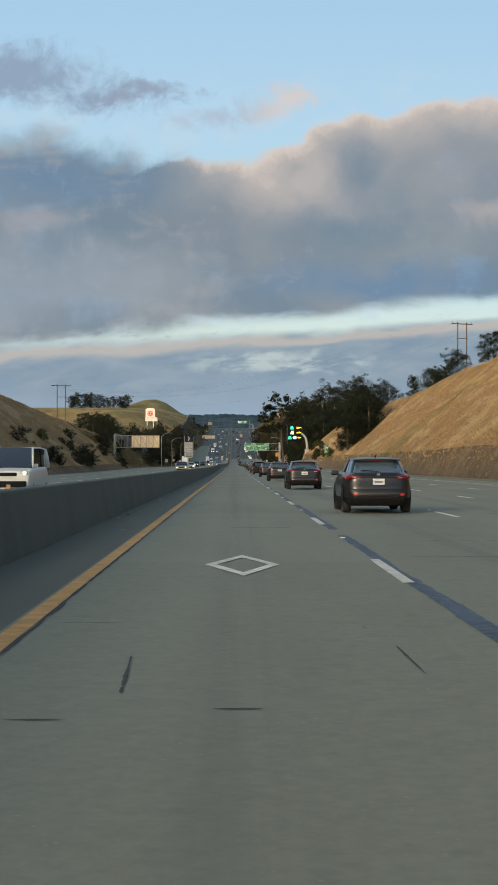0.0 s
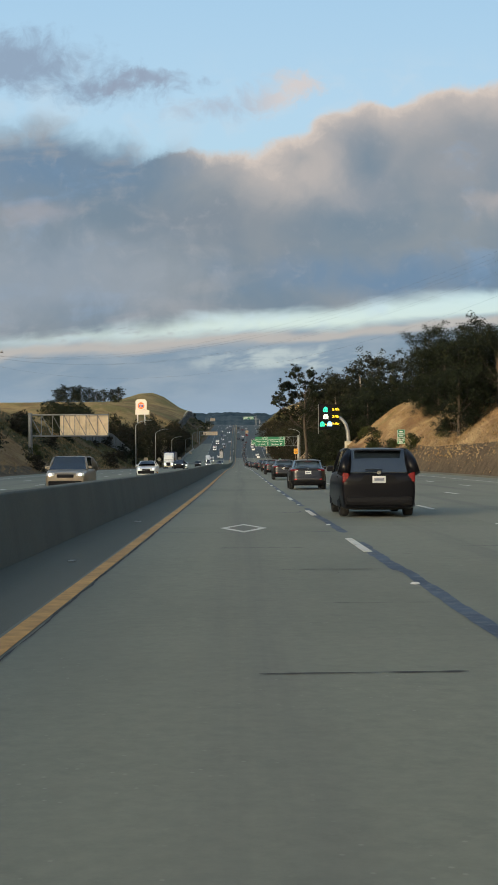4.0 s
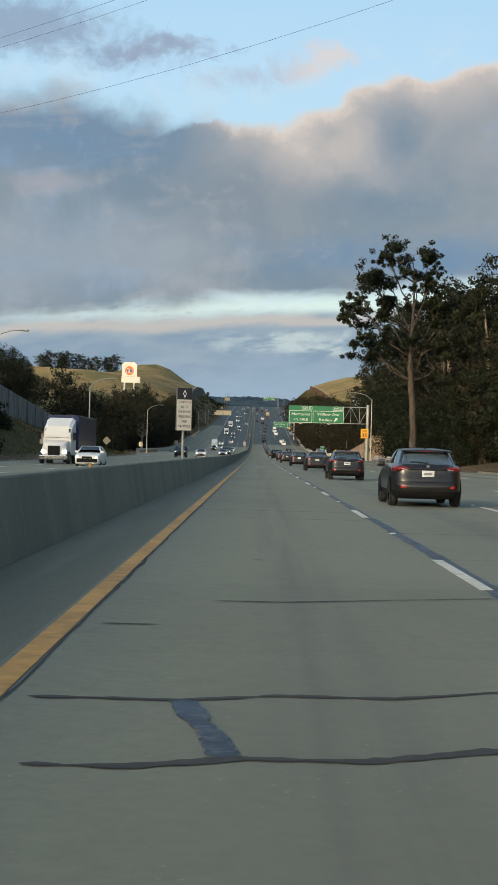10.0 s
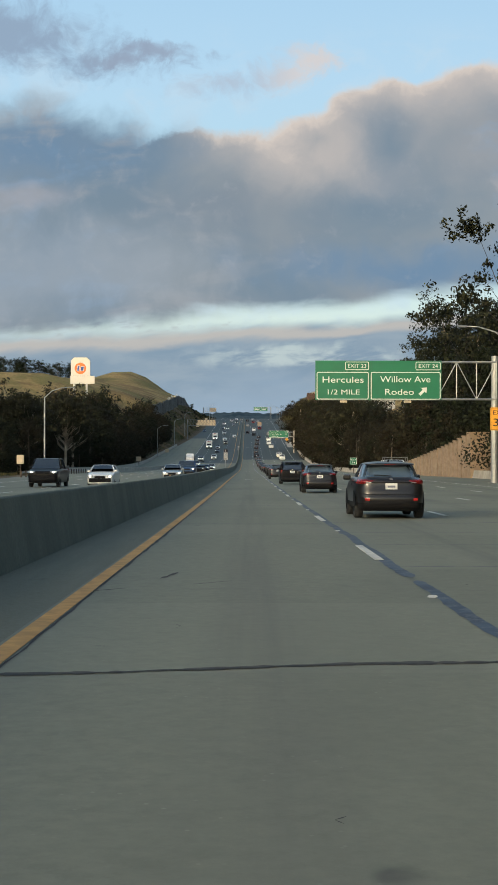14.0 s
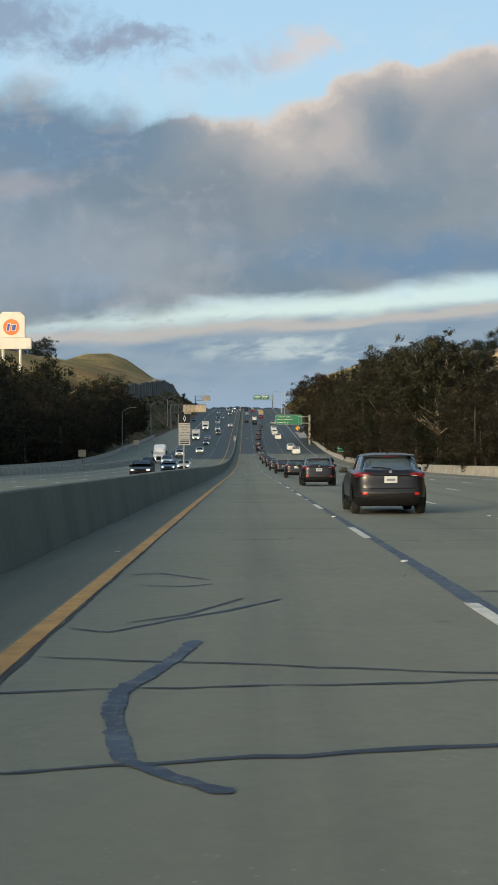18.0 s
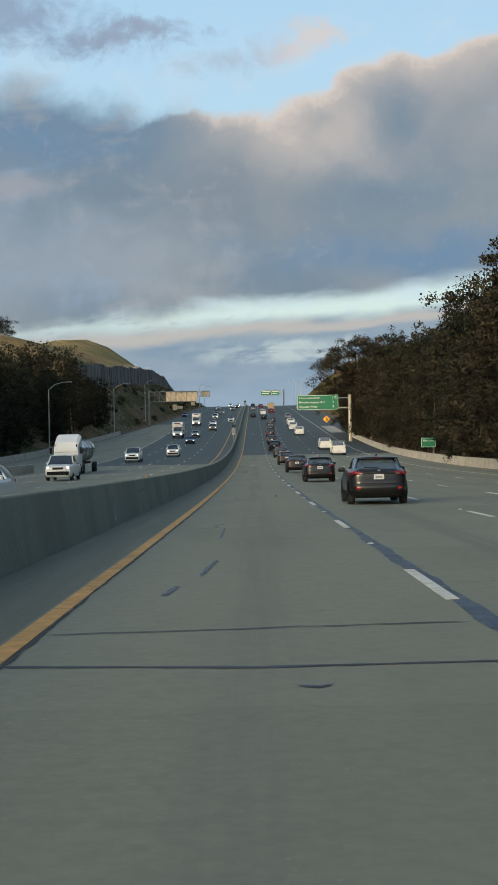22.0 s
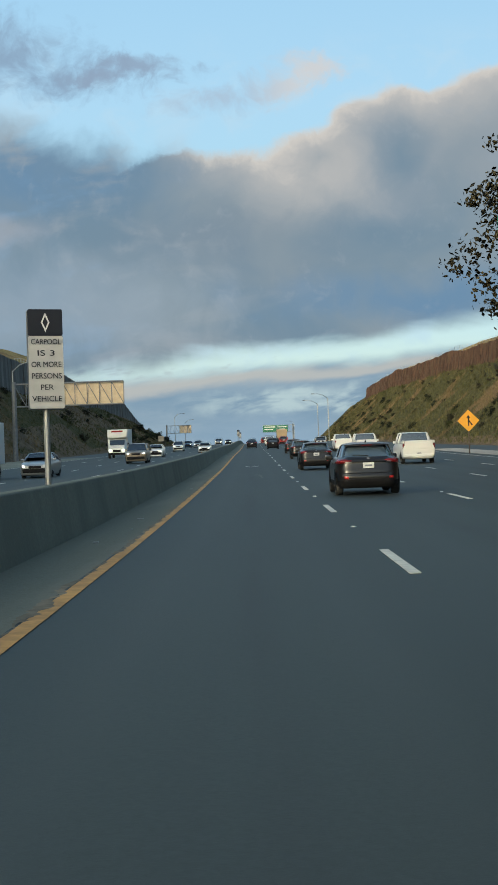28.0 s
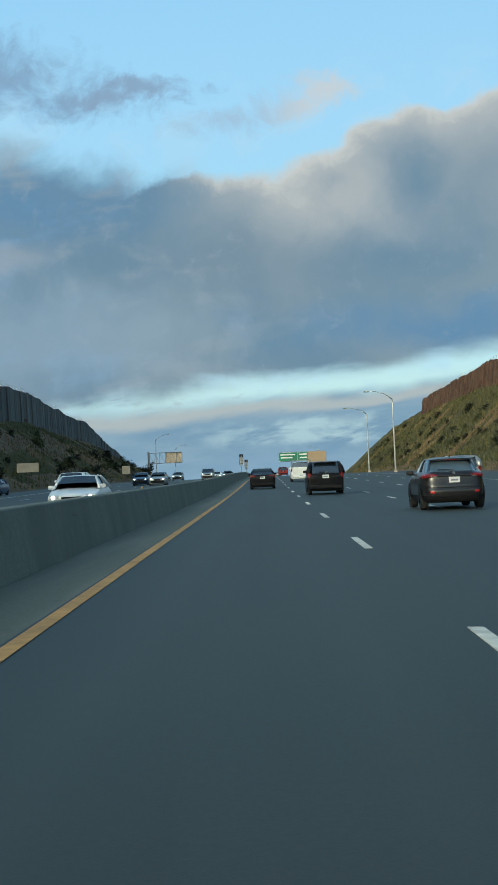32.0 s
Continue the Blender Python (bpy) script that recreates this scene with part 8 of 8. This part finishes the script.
DIA = diamond_mesh()
for k in range(10):
    s = 17.8 + 150.55 * k + {3: 1.1, 7: 0.7}.get(k, 0.0)
    ob = tagged(new("lane_diamond", DIA), "white carpool diamond painted on the lane", "road marking", "carpool diamonds", "structure")
    ob.matrix_basis = at(-0.06 if k == 3 else 0.0, s, 0.010)

rnd = random.Random(21)


def wavy(bm, pts, w, h=0.006, ragged=0.4, step=0.25):
    """A thin flat line of uneven width on the road, through (x, s)."""
    fine = []
    for (x0, y0), (x1, y1) in zip(pts, pts[1:]):
        n = max(2, int(math.hypot(x1 - x0, y1 - y0) / step))
        fine += [(x0 + (x1 - x0) * k / n, y0 + (y1 - y0) * k / n) for k in range(n)]
    fine.append(pts[-1])
    prev = None
    grow = jx = jy = 0.0
    for k, (x, y) in enumerate(fine):
        q = fine[min(k + 1, len(fine) - 1)]
        p = fine[max(k - 1, 0)]
        dx, dy = q[0] - p[0], q[1] - p[1]
        L = math.hypot(dx, dy) or 1
        grow = 0.7 * grow + 0.3 * rnd.uniform(-1, 1)
        ww = w * (1 + ragged * (1.5 * grow + rnd.uniform(-0.55, 0.55))) * (0.25 if k in (0, len(fine) - 1) else 1)
        jx, jy = 0.75 * jx + rnd.uniform(-0.14, 0.14) * w, 0.75 * jy + rnd.uniform(-0.14, 0.14) * w
        a = bm.verts.new((x - dy / L * ww + jx, y + dx / L * ww + jy, zr(y) + h))
        b = bm.verts.new((x + dy / L * ww + jx, y - dx / L * ww + jy, zr(y) + h))
        if prev:
            bm.faces.new((prev[0], prev[1], b, a))
        prev = (a, b)


seams, cracks, seal = bmesh.new(), bmesh.new(), bmesh.new()
s = 2.0
while s < 968:
    busy = 300 < s < 900
    for li in range(-1, 5) if s % 3 < 2 else range(0, 2):
        x0 = -1.83 + LANE * li if li >= 0 else None
        if x0 is None or (li == 0 and any(abs(s - q) < 13 for q in (10, 80, 115, 220, 255, 290, 325, 360, 395, 465, 500, 571, 605, 638, 675, 710, 745, 780, 816, 851, 890))):
            continue
        y = s + rnd.uniform(-0.5, 0.5)
        roll = rnd.random()
        a, b = x0 + 0.1, x0 + LANE - 0.05
        if roll < (0.55 if busy else 0.15):
            dy = rnd.uniform(-0.2, 0.2)
            wavy(seams, [(a + (b - a) * q / 12, y + dy * q / 12 + rnd.uniform(-0.05, 0.05)) for q in range(13)], rnd.uniform(0.012, 0.034), 0.006, 0.85)
        elif roll < (0.85 if busy else 0.6):
            m0 = rnd.uniform(a, b - 0.8)
            wavy(cracks, [(m0, y), (min(b, m0 + rnd.uniform(0.5, 2.2)), y + rnd.uniform(-0.1, 0.1))], rnd.uniform(0.008, 0.024), 0.006, 0.9, 0.07)
    s += rnd.choice((4.57, 4.57, 3.9, 5.2))
# transverse joints of the carpool lane: distance at its left and right edge, width
for s0, s1, w in ((321.0, 321.8, 0.03), (323.1, 323.3, 0.02), (327.2, 326.9, 0.02), (460.2, 460.8, 0.045), (465.0, 465.7, 0.025), (470.2, 471.0, 0.018), (603.0, 603.3, 0.03), (634.6, 635.4, 0.04), (636.7, 637.1, 0.03),
                  (638.1, 637.2, 0.03), (743.5, 743.8, 0.04), (741.7, 741.7, 0.04), (746.6, 747.4, 0.022), (748.6, 748.4, 0.015), (569.0, 569.6, 0.04), (571.2, 570.9, 0.025), (780.2, 780.6, 0.03)):
    wavy(seams, [(-1.68 + 3.4 * q / 16, s0 + (s1 - s0) * q / 16 + rnd.uniform(-0.035, 0.035)) for q in range(17)], w * 0.7, 0.006, 0.8, 0.09)
for pts, w in (([(-0.6, 638.9), (-0.66, 638.4), (-0.73, 637.9), (-0.86, 637.2), (-0.96, 636.7), (-0.94, 636.2), (-0.92, 635.9), (-0.84, 635.3), (-0.77, 634.9), (-0.55, 634.6), (-0.3, 634.3)], 0.05),
               ([(-1.65, 639.7), (-1.3, 639.4), (-0.86, 640.2), (-0.4, 640.9), (0.1, 641.9)], 0.02), ([(-1.4, 643.4), (-0.9, 643.2), (-0.6, 643.5)], 0.02), ([(0.45, 754.9), (0.42, 752.6), (0.5, 750.2), (0.55, 747.0)], 0.025), ([(-0.7, 604.4), (-0.74, 603.6), (-0.7, 602.9)], 0.03)):
    wavy(seal, pts, w * 1.1, 0.0065, 0.35, 0.05)
for pts, w in (([(-0.82, 354.8), (-0.72, 354.3), (-0.65, 354.0), (-0.61, 353.8), (-0.56, 353.5)], 0.045),
               ([(-0.03, 708.0), (-0.31, 707.5), (-0.56, 707.0), (-0.7, 706.2), (-0.75, 705.7), (-0.7, 705.2), (-0.7, 705.0)], 0.028),
               ([(-1.23, 706.5), (-0.9, 706.5), (-0.56, 706.5), (-0.28, 706.7), (-0.04, 706.5), (0.01, 706.2), (-0.08, 706.0)], 0.024),
               ([(-0.19, 711.0), (-0.25, 710.2), (-0.2, 710.0), (-0.29, 709.5)], 0.020),
               ([(-0.64, 113.5), (-0.64, 112.7), (-0.53, 112.0), (-0.42, 111.5), (-0.35, 111.2)], 0.045),
               ([(-0.86, 822.3), (-0.68, 822.3), (-0.76, 820.8), (-0.54, 819.0)], 0.025)):
    wavy(seal, pts, w * 1.35, 0.0065, 0.35, 0.05)
for pts, w in (([(-1.62, 354.8), (-1.12, 354.8), (-0.83, 354.8), (-0.32, 355.0), (0.32, 355.0), (0.93, 355.3)], 0.020),
               ([(-1.41, 353.3), (-0.97, 353.3), (-0.51, 353.5), (0.04, 353.5), (0.67, 353.8)], 0.025),
               ([(-0.84, 359.5), (-0.21, 359.5), (1.81, 360.3)], 0.012),
               ([(-1.58, 357.8), (-1.13, 357.8)], 0.012),
               ([(0.28, 709.5), (0.85, 710.2), (1.79, 711.0)], 0.014),
               ([(-1.6, 711.2), (-0.4, 711.0), (0.55, 710.7)], 0.014),
               ([(-0.24, 706.7), (0.37, 706.7), (0.91, 707.0), (1.45, 707.2)], 0.016),
               ([(-1.14, 706.0), (-0.83, 706.0)], 0.020),
               ([(-1.75, 714.2), (-0.16, 714.0)], 0.010),
               ([(-1.65, 113.5), (-1.32, 113.7), (-0.87, 113.7), (-0.6, 113.7)], 0.014),
               ([(-1.74, 118.0), (-0.79, 118.2), (-0.85, 117.2)], 0.010),
               ([(-1.27, 115.2), (-0.85, 115.5), (-0.89, 114.7), (-0.9, 113.7)], 0.010),
               ([(-1.59, 256.6), (-1.01, 256.6), (-0.25, 256.9)], 0.010),
               ([(0.46, 256.9), (0.97, 257.1), (0.92, 255.9)], 0.010),
               ([(-1.39, 251.1), (-1.11, 251.1)], 0.020),
               ([(-0.67, 251.1), (-0.27, 251.4), (0.23, 251.4)], 0.020),
               ([(-1.53, 76.7), (-1.23, 76.7), (-0.76, 76.9), (-0.25, 77.2), (0.32, 77.2), (0.89, 77.4)], 0.016),
               ([(-1.75, 818.8), (-1.06, 818.8), (-0.38, 817.8), (0.2, 816.8)], 0.012),
               ([(0.84, 825.0), (0.8, 821.3), (1.08, 820.5)], 0.016),
               ([(-0.32, 812.3), (-0.02, 812.3), (0.35, 812.3)], 0.008),
               ([(-1.86, 815.3), (-1.28, 815.5)], 0.010),
               ([(-1.52, 847.8), (-1.21, 848.1), (-0.95, 848.1)], 0.014),
               ([(-0.37, 848.1), (0.03, 848.1), (0.52, 848.1)], 0.012),
               ([(-1.0, 849.1), (-0.88, 848.6), (-0.87, 848.1)], 0.020),
               ([(-1.75, 884.3), (-1.33, 884.3), (-0.96, 884.8), (-0.69, 885.1), (-0.52, 885.1)], 0.012),
               ([(-0.37, 884.3), (0.56, 884.6)], 0.006),
               ([(-0.77, 220.8), (-0.78, 219.8), (-0.76, 218.8)], 0.010),
               ([(-0.13, 218.5), (0.06, 218.8)], 0.010),
               ([(-1.65, 219.3), (-1.16, 219.3)], 0.010),
               ([(-0.77, 7.8), (-0.82, 9.3)], 0.008),
               ([(-1.57, 11.3), (-1.0, 11.3)], 0.008),
               ([(-0.23, 7.3), (0.05, 7.3)], 0.012),
               ([(-1.31, 7.0), (-0.98, 7.0)], 0.010),
               ([(1.06, 9.8), (1.09, 8.5)], 0.006),
               ([(-1.49, 671.9), (-0.68, 672.2), (-0.2, 672.2), (0.56, 672.2), (1.41, 672.4)], 0.024),
               ([(-1.72, 676.7), (-0.64, 676.7), (0.37, 676.9)], 0.014),
               ([(-0.75, 670.9), (-0.63, 670.9)], 0.020),
               ([(-1.77, 396.4), (-0.34, 396.5), (1.82, 397.1)], 0.018),
               ([(-1.79, 389.6), (-1.4, 389.8), (-1.09, 389.9)], 0.024),
               ([(-0.46, 390.0), (-0.1, 390.1), (0.28, 390.2)], 0.020),
               ([(-1.7, 498.0), (-1.0, 498.1), (-0.21, 498.3), (0.6, 498.5), (1.7, 498.6)], 0.030),
               ([(-1.9, 503.8), (-1.42, 504.3)], 0.012),
               ([(-1.13, 505.6), (-0.97, 506.6)], 0.015),
               ([(-0.72, 504.8), (-0.26, 505.3)], 0.010),
               ([(-1.32, 285.7), (-1.02, 286.0)], 0.018),
               ([(-0.24, 286.2), (0.23, 286.2)], 0.014),
               ([(-1.56, 290.0), (-1.11, 290.2)], 0.012)):
    wavy(cracks, pts, w * 1.25, 0.0062, 0.85, 0.06)
# the badly broken stretch in the dip: joints, then sealed cracks that wander along the lane
def joint_line(w, *pts):
    wavy(seams, pts, w, 0.006, 0.6, 0.12)


def sealed(w, *pts):
    wavy(seal, pts, w, 0.0066, 0.5, 0.05)


joint_line(0.020, (-1.81, 605.7), (-0.53, 605.8), (0.86, 605.9))
joint_line(0.028, (-1.85, 603.8), (-0.43, 604.0), (1.75, 604.1))
joint_line(0.016, (-1.75, 608.8), (-0.77, 609.0))
joint_line(0.016, (1.14, 608.8), (3.4, 609.0))
joint_line(0.012, (-0.5, 612.1), (0.07, 611.5))
joint_line(0.012, (-0.33, 609.9), (0.09, 610.1))
joint_line(0.014, (-0.13, 601.8), (0.3, 602.1))
joint_line(0.030, (-1.75, 617.5), (-0.88, 617.7), (-0.28, 617.8), (0.6, 617.9), (1.75, 618.2))
joint_line(0.022, (-1.75, 621.0), (-0.98, 621.2))
joint_line(0.022, (-0.64, 619.8), (0.2, 620.1), (1.0, 619.9))
joint_line(0.024, (-1.6, 644.7), (-1.28, 645.0), (-0.64, 644.0))
joint_line(0.020, (-1.23, 640.0), (-0.75, 640.6), (-0.26, 642.0))
joint_line(0.040, (-0.7, 704.8), (0.2, 704.9), (1.2, 705.0))
joint_line(0.024, (-1.69, 711.9), (-1.39, 712.2))
joint_line(0.018, (-1.51, 430.2), (-1.1, 430.7), (-0.26, 431.7))
joint_line(0.016, (-1.54, 43.8), (-0.83, 44.1))
joint_line(0.016, (-1.66, 48.1), (-1.5, 48.3))
sealed(0.035, (-0.81, 605.7), (-0.75, 605.0), (-0.77, 604.4), (-0.69, 604.0))
sealed(0.040, (0.51, 609.9), (0.63, 609.6), (0.65, 608.6), (0.76, 609.0))
sealed(0.030, (-1.0, 609.2), (-0.8, 608.8))
sealed(0.030, (-0.96, 614.7), (-1.0, 613.3))
sealed(0.030, (0.79, 615.1), (0.8, 613.9), (0.64, 612.6))
sealed(0.042, (-0.75, 630.9), (-0.83, 628.4), (-0.9, 625.7), (-1.01, 624.5), (-1.04, 623.3), (-0.93, 622.3), (-0.99, 621.3), (-0.87, 620.7), (-0.65, 620.0))
sealed(0.055, (-0.65, 620.0), (-0.59, 619.5), (-0.63, 619.0), (-0.66, 618.3), (-0.6, 617.8), (-0.45, 617.7))
sealed(0.045, (0.45, 620.0), (0.6, 619.4), (0.75, 618.6), (0.78, 618.0))
sealed(0.050, (-1.3, 617.4), (-1.28, 616.9), (-1.33, 616.3))
sealed(0.035, (-0.97, 783.25), (-0.92, 783.86), (-0.88, 784.32))
sealed(0.030, (-0.68, 785.68), (-0.65, 786.66), (-0.57, 788.23))
sealed(0.025, (-0.65, 793.73), (-0.65, 797.66))
sealed(0.030, (0.2, 777.55), (0.32, 777.48), (0.42, 777.58))
joint_line(0.034, (-1.75, 778.5), (0.0, 778.3), (1.7, 778.4))
joint_line(0.026, (1.9, 778.4), (4.6, 778.7))
sealed(0.040, (-0.94, 432.4), (-0.82, 431.7), (-0.86, 430.8))
# meandering sealed cracks
for s0, n in ((180, 1), (262, 1), (540, 2), (800, 2), (835, 1)):
    for k in range(n):
        x, y = rnd.uniform(-1.2, 1.4), s0 + rnd.uniform(-4, 4)
        pts = [(x, y)]
        ang = rnd.uniform(0.2, 2.9)
        for q in range(rnd.randint(6, 14)):
            ang += rnd.uniform(-1.3, 1.3)
            x = max(-1.6, min(1.6, x + 0.16 * math.cos(ang)))
            y += abs(math.sin(ang)) * 0.22 + 0.05
            pts.append((x, y))
        wavy(seams, pts, rnd.uniform(0.010, 0.026), 0.006, 0.8)
# the sealed joint along the lane line
joint = bmesh.new()
s = -30.0
while s < 968:
    e = s + rnd.uniform(5, 14)
    w = rnd.uniform(0.075, 0.10)
    off = rnd.uniform(0.0, 0.08)
    pts = [(1.885 + off * 0.5 + rnd.uniform(-0.012, 0.012), s + (e - s) * q / 6) for q in range(7)]
    wavy(joint, pts, w, 0.005, 0.16, 0.2)
    s = e - 0.4 + (rnd.uniform(0.5, 4) if rnd.random() < 0.25 else 0)
tagged(part("lane_joint", joint, M_TARB), "bluish tar strip sealing the joint beside the lane line", "road joint", kind="structure")
tagged(part("sealed_crack", seal, M_TARB), "bluish sealed crack meandering across the concrete", "road crack", kind="stuff")
tagged(part("sealed_seams", seams, M_TAR), "bluish black tar seams sealing cracks in the concrete", "road crack", kind="stuff")
# ragged break between the concrete and the shoulder, and short cracks
s = -30.0
while s < 968:
    e = s + rnd.uniform(3, 9)
    wavy(cracks, [(-1.735 + rnd.uniform(-0.012, 0.02), s + (e - s) * q / 9) for q in range(10)], rnd.uniform(0.008, 0.022), 0.005, 0.7, 0.2)
    s = e - rnd.uniform(0, 0.6)
for k in range(130):
    x, y = rnd.uniform(-1.6, 3.2), rnd.uniform(0, 960)
    a = rnd.uniform(-0.4, 0.4) + rnd.choice((0, 1.4))
    L = rnd.uniform(0.1, 0.3)
    wavy(cracks, [(x, y), (x + L * 0.5 * math.cos(a) + rnd.uniform(-0.05, 0.05), y + L * 0.5 * math.sin(a)), (x + L * math.cos(a), y + L * math.sin(a))], rnd.uniform(0.003, 0.008), 0.006, 0.9, 0.04)
tagged(part("open_cracks", cracks, M_CRACK), "ragged dark cracks and chipped edges in the concrete", "road crack", kind="stuff")
# skid marks
M_SKID = material("skid_rubber", (0.105, 0.109, 0.086), 0.85, grain=(3.0, 0.45))
sk = bmesh.new()
for x0, x1, s0, s1 in ((-0.56, -0.50, 736, 762), (0.96, 1.02, 737, 745.5), (0.2, 0.5, 1049, 1053)):
    for q in (-0.075, -0.04, -0.005, 0.03, 0.065):
        wavy(sk, [(x0 + q, s0 + rnd.uniform(0, 3)), ((x0 + x1) / 2 + q, (s0 + s1) / 2), (x1 + q, s1 - rnd.uniform(0, 9))], 0.010, 0.004, 0.9)
tagged(part("skid_marks", sk, M_SKID), "long dark double skid marks on the concrete lane", "skid mark", kind="stuff")
# dark oil patch in the carpool lane
op = bmesh.new()
for k in range(9):
    x = -1.11 + 0.064 * (k + 0.5)
    half = 2.1 * math.sin(math.pi * (k + 1.2) / 10.4) ** 0.5
    wavy(op, [(x, 891.2 - half + rnd.uniform(-0.5, 0.3)), (x + rnd.uniform(-0.03, 0.04), 891.2), (x, 891.2 + half + rnd.uniform(-0.4, 0.6))], 0.042, 0.0045 + 0.0003 * k, 0.7, 0.12)
wavy(op, [(-1.06, 888.1), (-0.82, 888.2), (-0.53, 888.0)], 0.03, 0.0045, 0.9, 0.06)
tagged(part("oil_patch", op, material("patch_tar", (0.052, 0.052, 0.060), 0.8, grain=(5.0, 0.5))), "dark irregular patch of tar on the concrete lane", "road patch", kind="stuff")
# seam where the asphalt begins
bm = bmesh.new()
for k in range(5):
    wavy(bm, [(-1.9, 969.7 + 0.16 * k), (1.5, 969.75 + 0.16 * k), (6, 969.7 + 0.16 * k), (16.5, 969.8 + 0.16 * k)], 0.06, 0.006, 0.7)
tagged(part("paving_joint", bm, M_PALE), "rough pale joint where the asphalt begins", "road joint", kind="structure")

# raised markers, barrier reflectors and litter
M_MARK = material("pale_marker", (0.5, 0.5, 0.46), 0.5)


def button_mesh():
    bm = bmesh.new()
    bmesh.ops.create_cone(bm, cap_ends=True, segments=8, radius1=0.06, radius2=0.04, depth=0.02)
    return mesh_of("raised_marker", bm, M_MARK)


BTN = button_mesh()
line = tagged(empty("raised_markers"), "pale raised markers between the lane dashes", "road marker", kind="structure")
for k in range(76):
    s = DASH0 + 14.669 * k + 3.66 + 5.5
    s += DASH_SHIFT(s + DASH_SHIFT(s))
    for x in (1.83, 5.49):
        ob = new("marker", BTN)
        ob.parent = line
        ob.matrix_basis = at(x, s, 0.012)
M_REFL = material("amber_reflector", (0.28, 0.16, 0.05), 0.4)
for s in range(20, 1330, 88):
    bm = box(bmesh.new(), 0, 0, 0.035, 0.06, 0.03, 0.07, 0.006)
    rf = part("barrier_reflector", bm, M_REFL)
    rf.matrix_basis = at(-3.43, s, 0.953)
    tagged(rf, "small amber reflector on top of the median barrier", "reflector", "barrier reflectors")
# pale streaks on the barrier's face where panels were patched
M_PATCH = material("patched_concrete", (0.18, 0.18, 0.16), 0.85, grain=(3.0, 0.5))
for s in (116, 330, 610, 776, 800, 880, 1084, 1088, 1130, 1134, 1137, 641, 901.8, 902.9, 908.1, 772.5):
    bm = bmesh.new()
    w = rnd.uniform(0.12, 0.3)
    v = [bm.verts.new((x, y, z)) for x, y, z in ((-3.145, -w, 0.12), (-3.142, w, 0.10), (-3.275, w * 0.8, 0.90), (-3.277, -w * 0.9, 0.91))]
    bm.faces.new(v)
    ob = part("concrete_patch", bm, M_PATCH)
    ob.matrix_basis = at(0, s, 0.0)
    tagged(ob, "pale patched strip on the median barrier", "patch", kind="structure")
# weeds and litter along the narrow shoulder
M_LITTER = material("litter", (0.35, 0.34, 0.32), 0.7)
for k in range(26):
    s, x = rnd.uniform(5, 1150), rnd.uniform(-3.0, -2.1)
    bm = bmesh.new()
    q = rnd.uniform(0.04, 0.11)
    box(bm, 0, 0, 0.008, q, q * rnd.uniform(0.5, 1.6), 0.016, 0.004)
    ob = part("litter", bm, M_LITTER if k % 3 else M_SIGNB)
    ob.matrix_basis = at(x, s, 0.0, rnd.uniform(0, 180))
    tagged(ob, "small scrap of litter on the shoulder", "litter", "litter on the shoulder")
# drifts of dirt along the edge of the shoulder
drift = bmesh.new()
s = 975.0
while s < 1046:
    e = s + rnd.uniform(1.0, 4.0)
    wavy(drift, [(-1.95 + rnd.uniform(-0.05, 0.06), s + (e - s) * q / 6) for q in range(7)], rnd.uniform(0.02, 0.06), 0.0095, 0.9, 0.08)
    s = e - rnd.uniform(-1.2, 0.5)
tagged(part("dirt_drift", drift, material("roadside_dirt", (0.17, 0.14, 0.09), 0.95, grain=(5.0, 0.5))), "brown dirt and dead weeds drifted along the shoulder", "dirt", kind="stuff")

# dry grass tufts on the slopes
def tufts(n, side, s0, s1, d0, d1, mat, label, hmin=0.25, hmax=0.6, seed=1):
    r = np.random.default_rng(seed)
    verts, faces = [], []
    for i in range(n):
        s = r.uniform(s0, s1)
        d = d0 + (d1 - d0) * r.random()
        x = PAVE_R(s) + d if side > 0 else PAVE_L(s) - d
        z = ground_at(x, s) - 0.05
        h, a, w = r.uniform(hmin, hmax) * r.uniform(0.5, 1), r.uniform(0, 6.28), r.uniform(0.05, 0.16)
        lx, ly = r.normal() * 0.12, r.normal() * 0.12
        k = len(verts)
        ca, sa_ = math.cos(a) * w, math.sin(a) * w
        verts += [(x - ca, s - sa_, z), (x + ca, s + sa_, z), (x + lx, s + ly, z + h)]
        faces.append((k, k + 1, k + 2))
    me = bpy.data.meshes.new("dry_grass")
    me.from_pydata(verts, [], faces)
    me.materials.append(mat)
    return tagged(new("dry_grass", me), label, "grass", kind="stuff")


M_TUFT = surface("dry_tufts", lambda g, p: g.mix(g.m("MULTIPLY", g.island(), 0.45), dry_grass(g, p), c4(0.20, 0.14, 0.07)), 0.9, None, 0.1)
M_TUFTG = surface("scrub_tufts", lambda g, p: g.mix(g.m("MULTIPLY", g.island(), 0.5), scrub_ground(g, p), c4(0.075, 0.072, 0.030)), 0.9, None, 0.1)
tufts(60000, 1, 30, 460, 1.8, 27, M_TUFT, "dry golden grass on the right slope", 0.12, 0.34, seed=1)
tufts(24000, -1, 30, 430, 1.8, 19, M_TUFT, "dry grass on the far slope", 0.12, 0.34, seed=2)
tufts(9000, -1, 330, 700, 1.8, 14, M_TUFTG, "scrubby grass below the sound wall", seed=3)
tufts(26000, 1, 1060, 1560, 1.8, 18, M_TUFTG, "green and brown scrub on the right slope", 0.3, 0.9, seed=4)
tufts(14000, -1, 1050, 1570, 1.8, 18, M_TUFTG, "green and brown scrub on the far slope", 0.3, 0.8, seed=5)
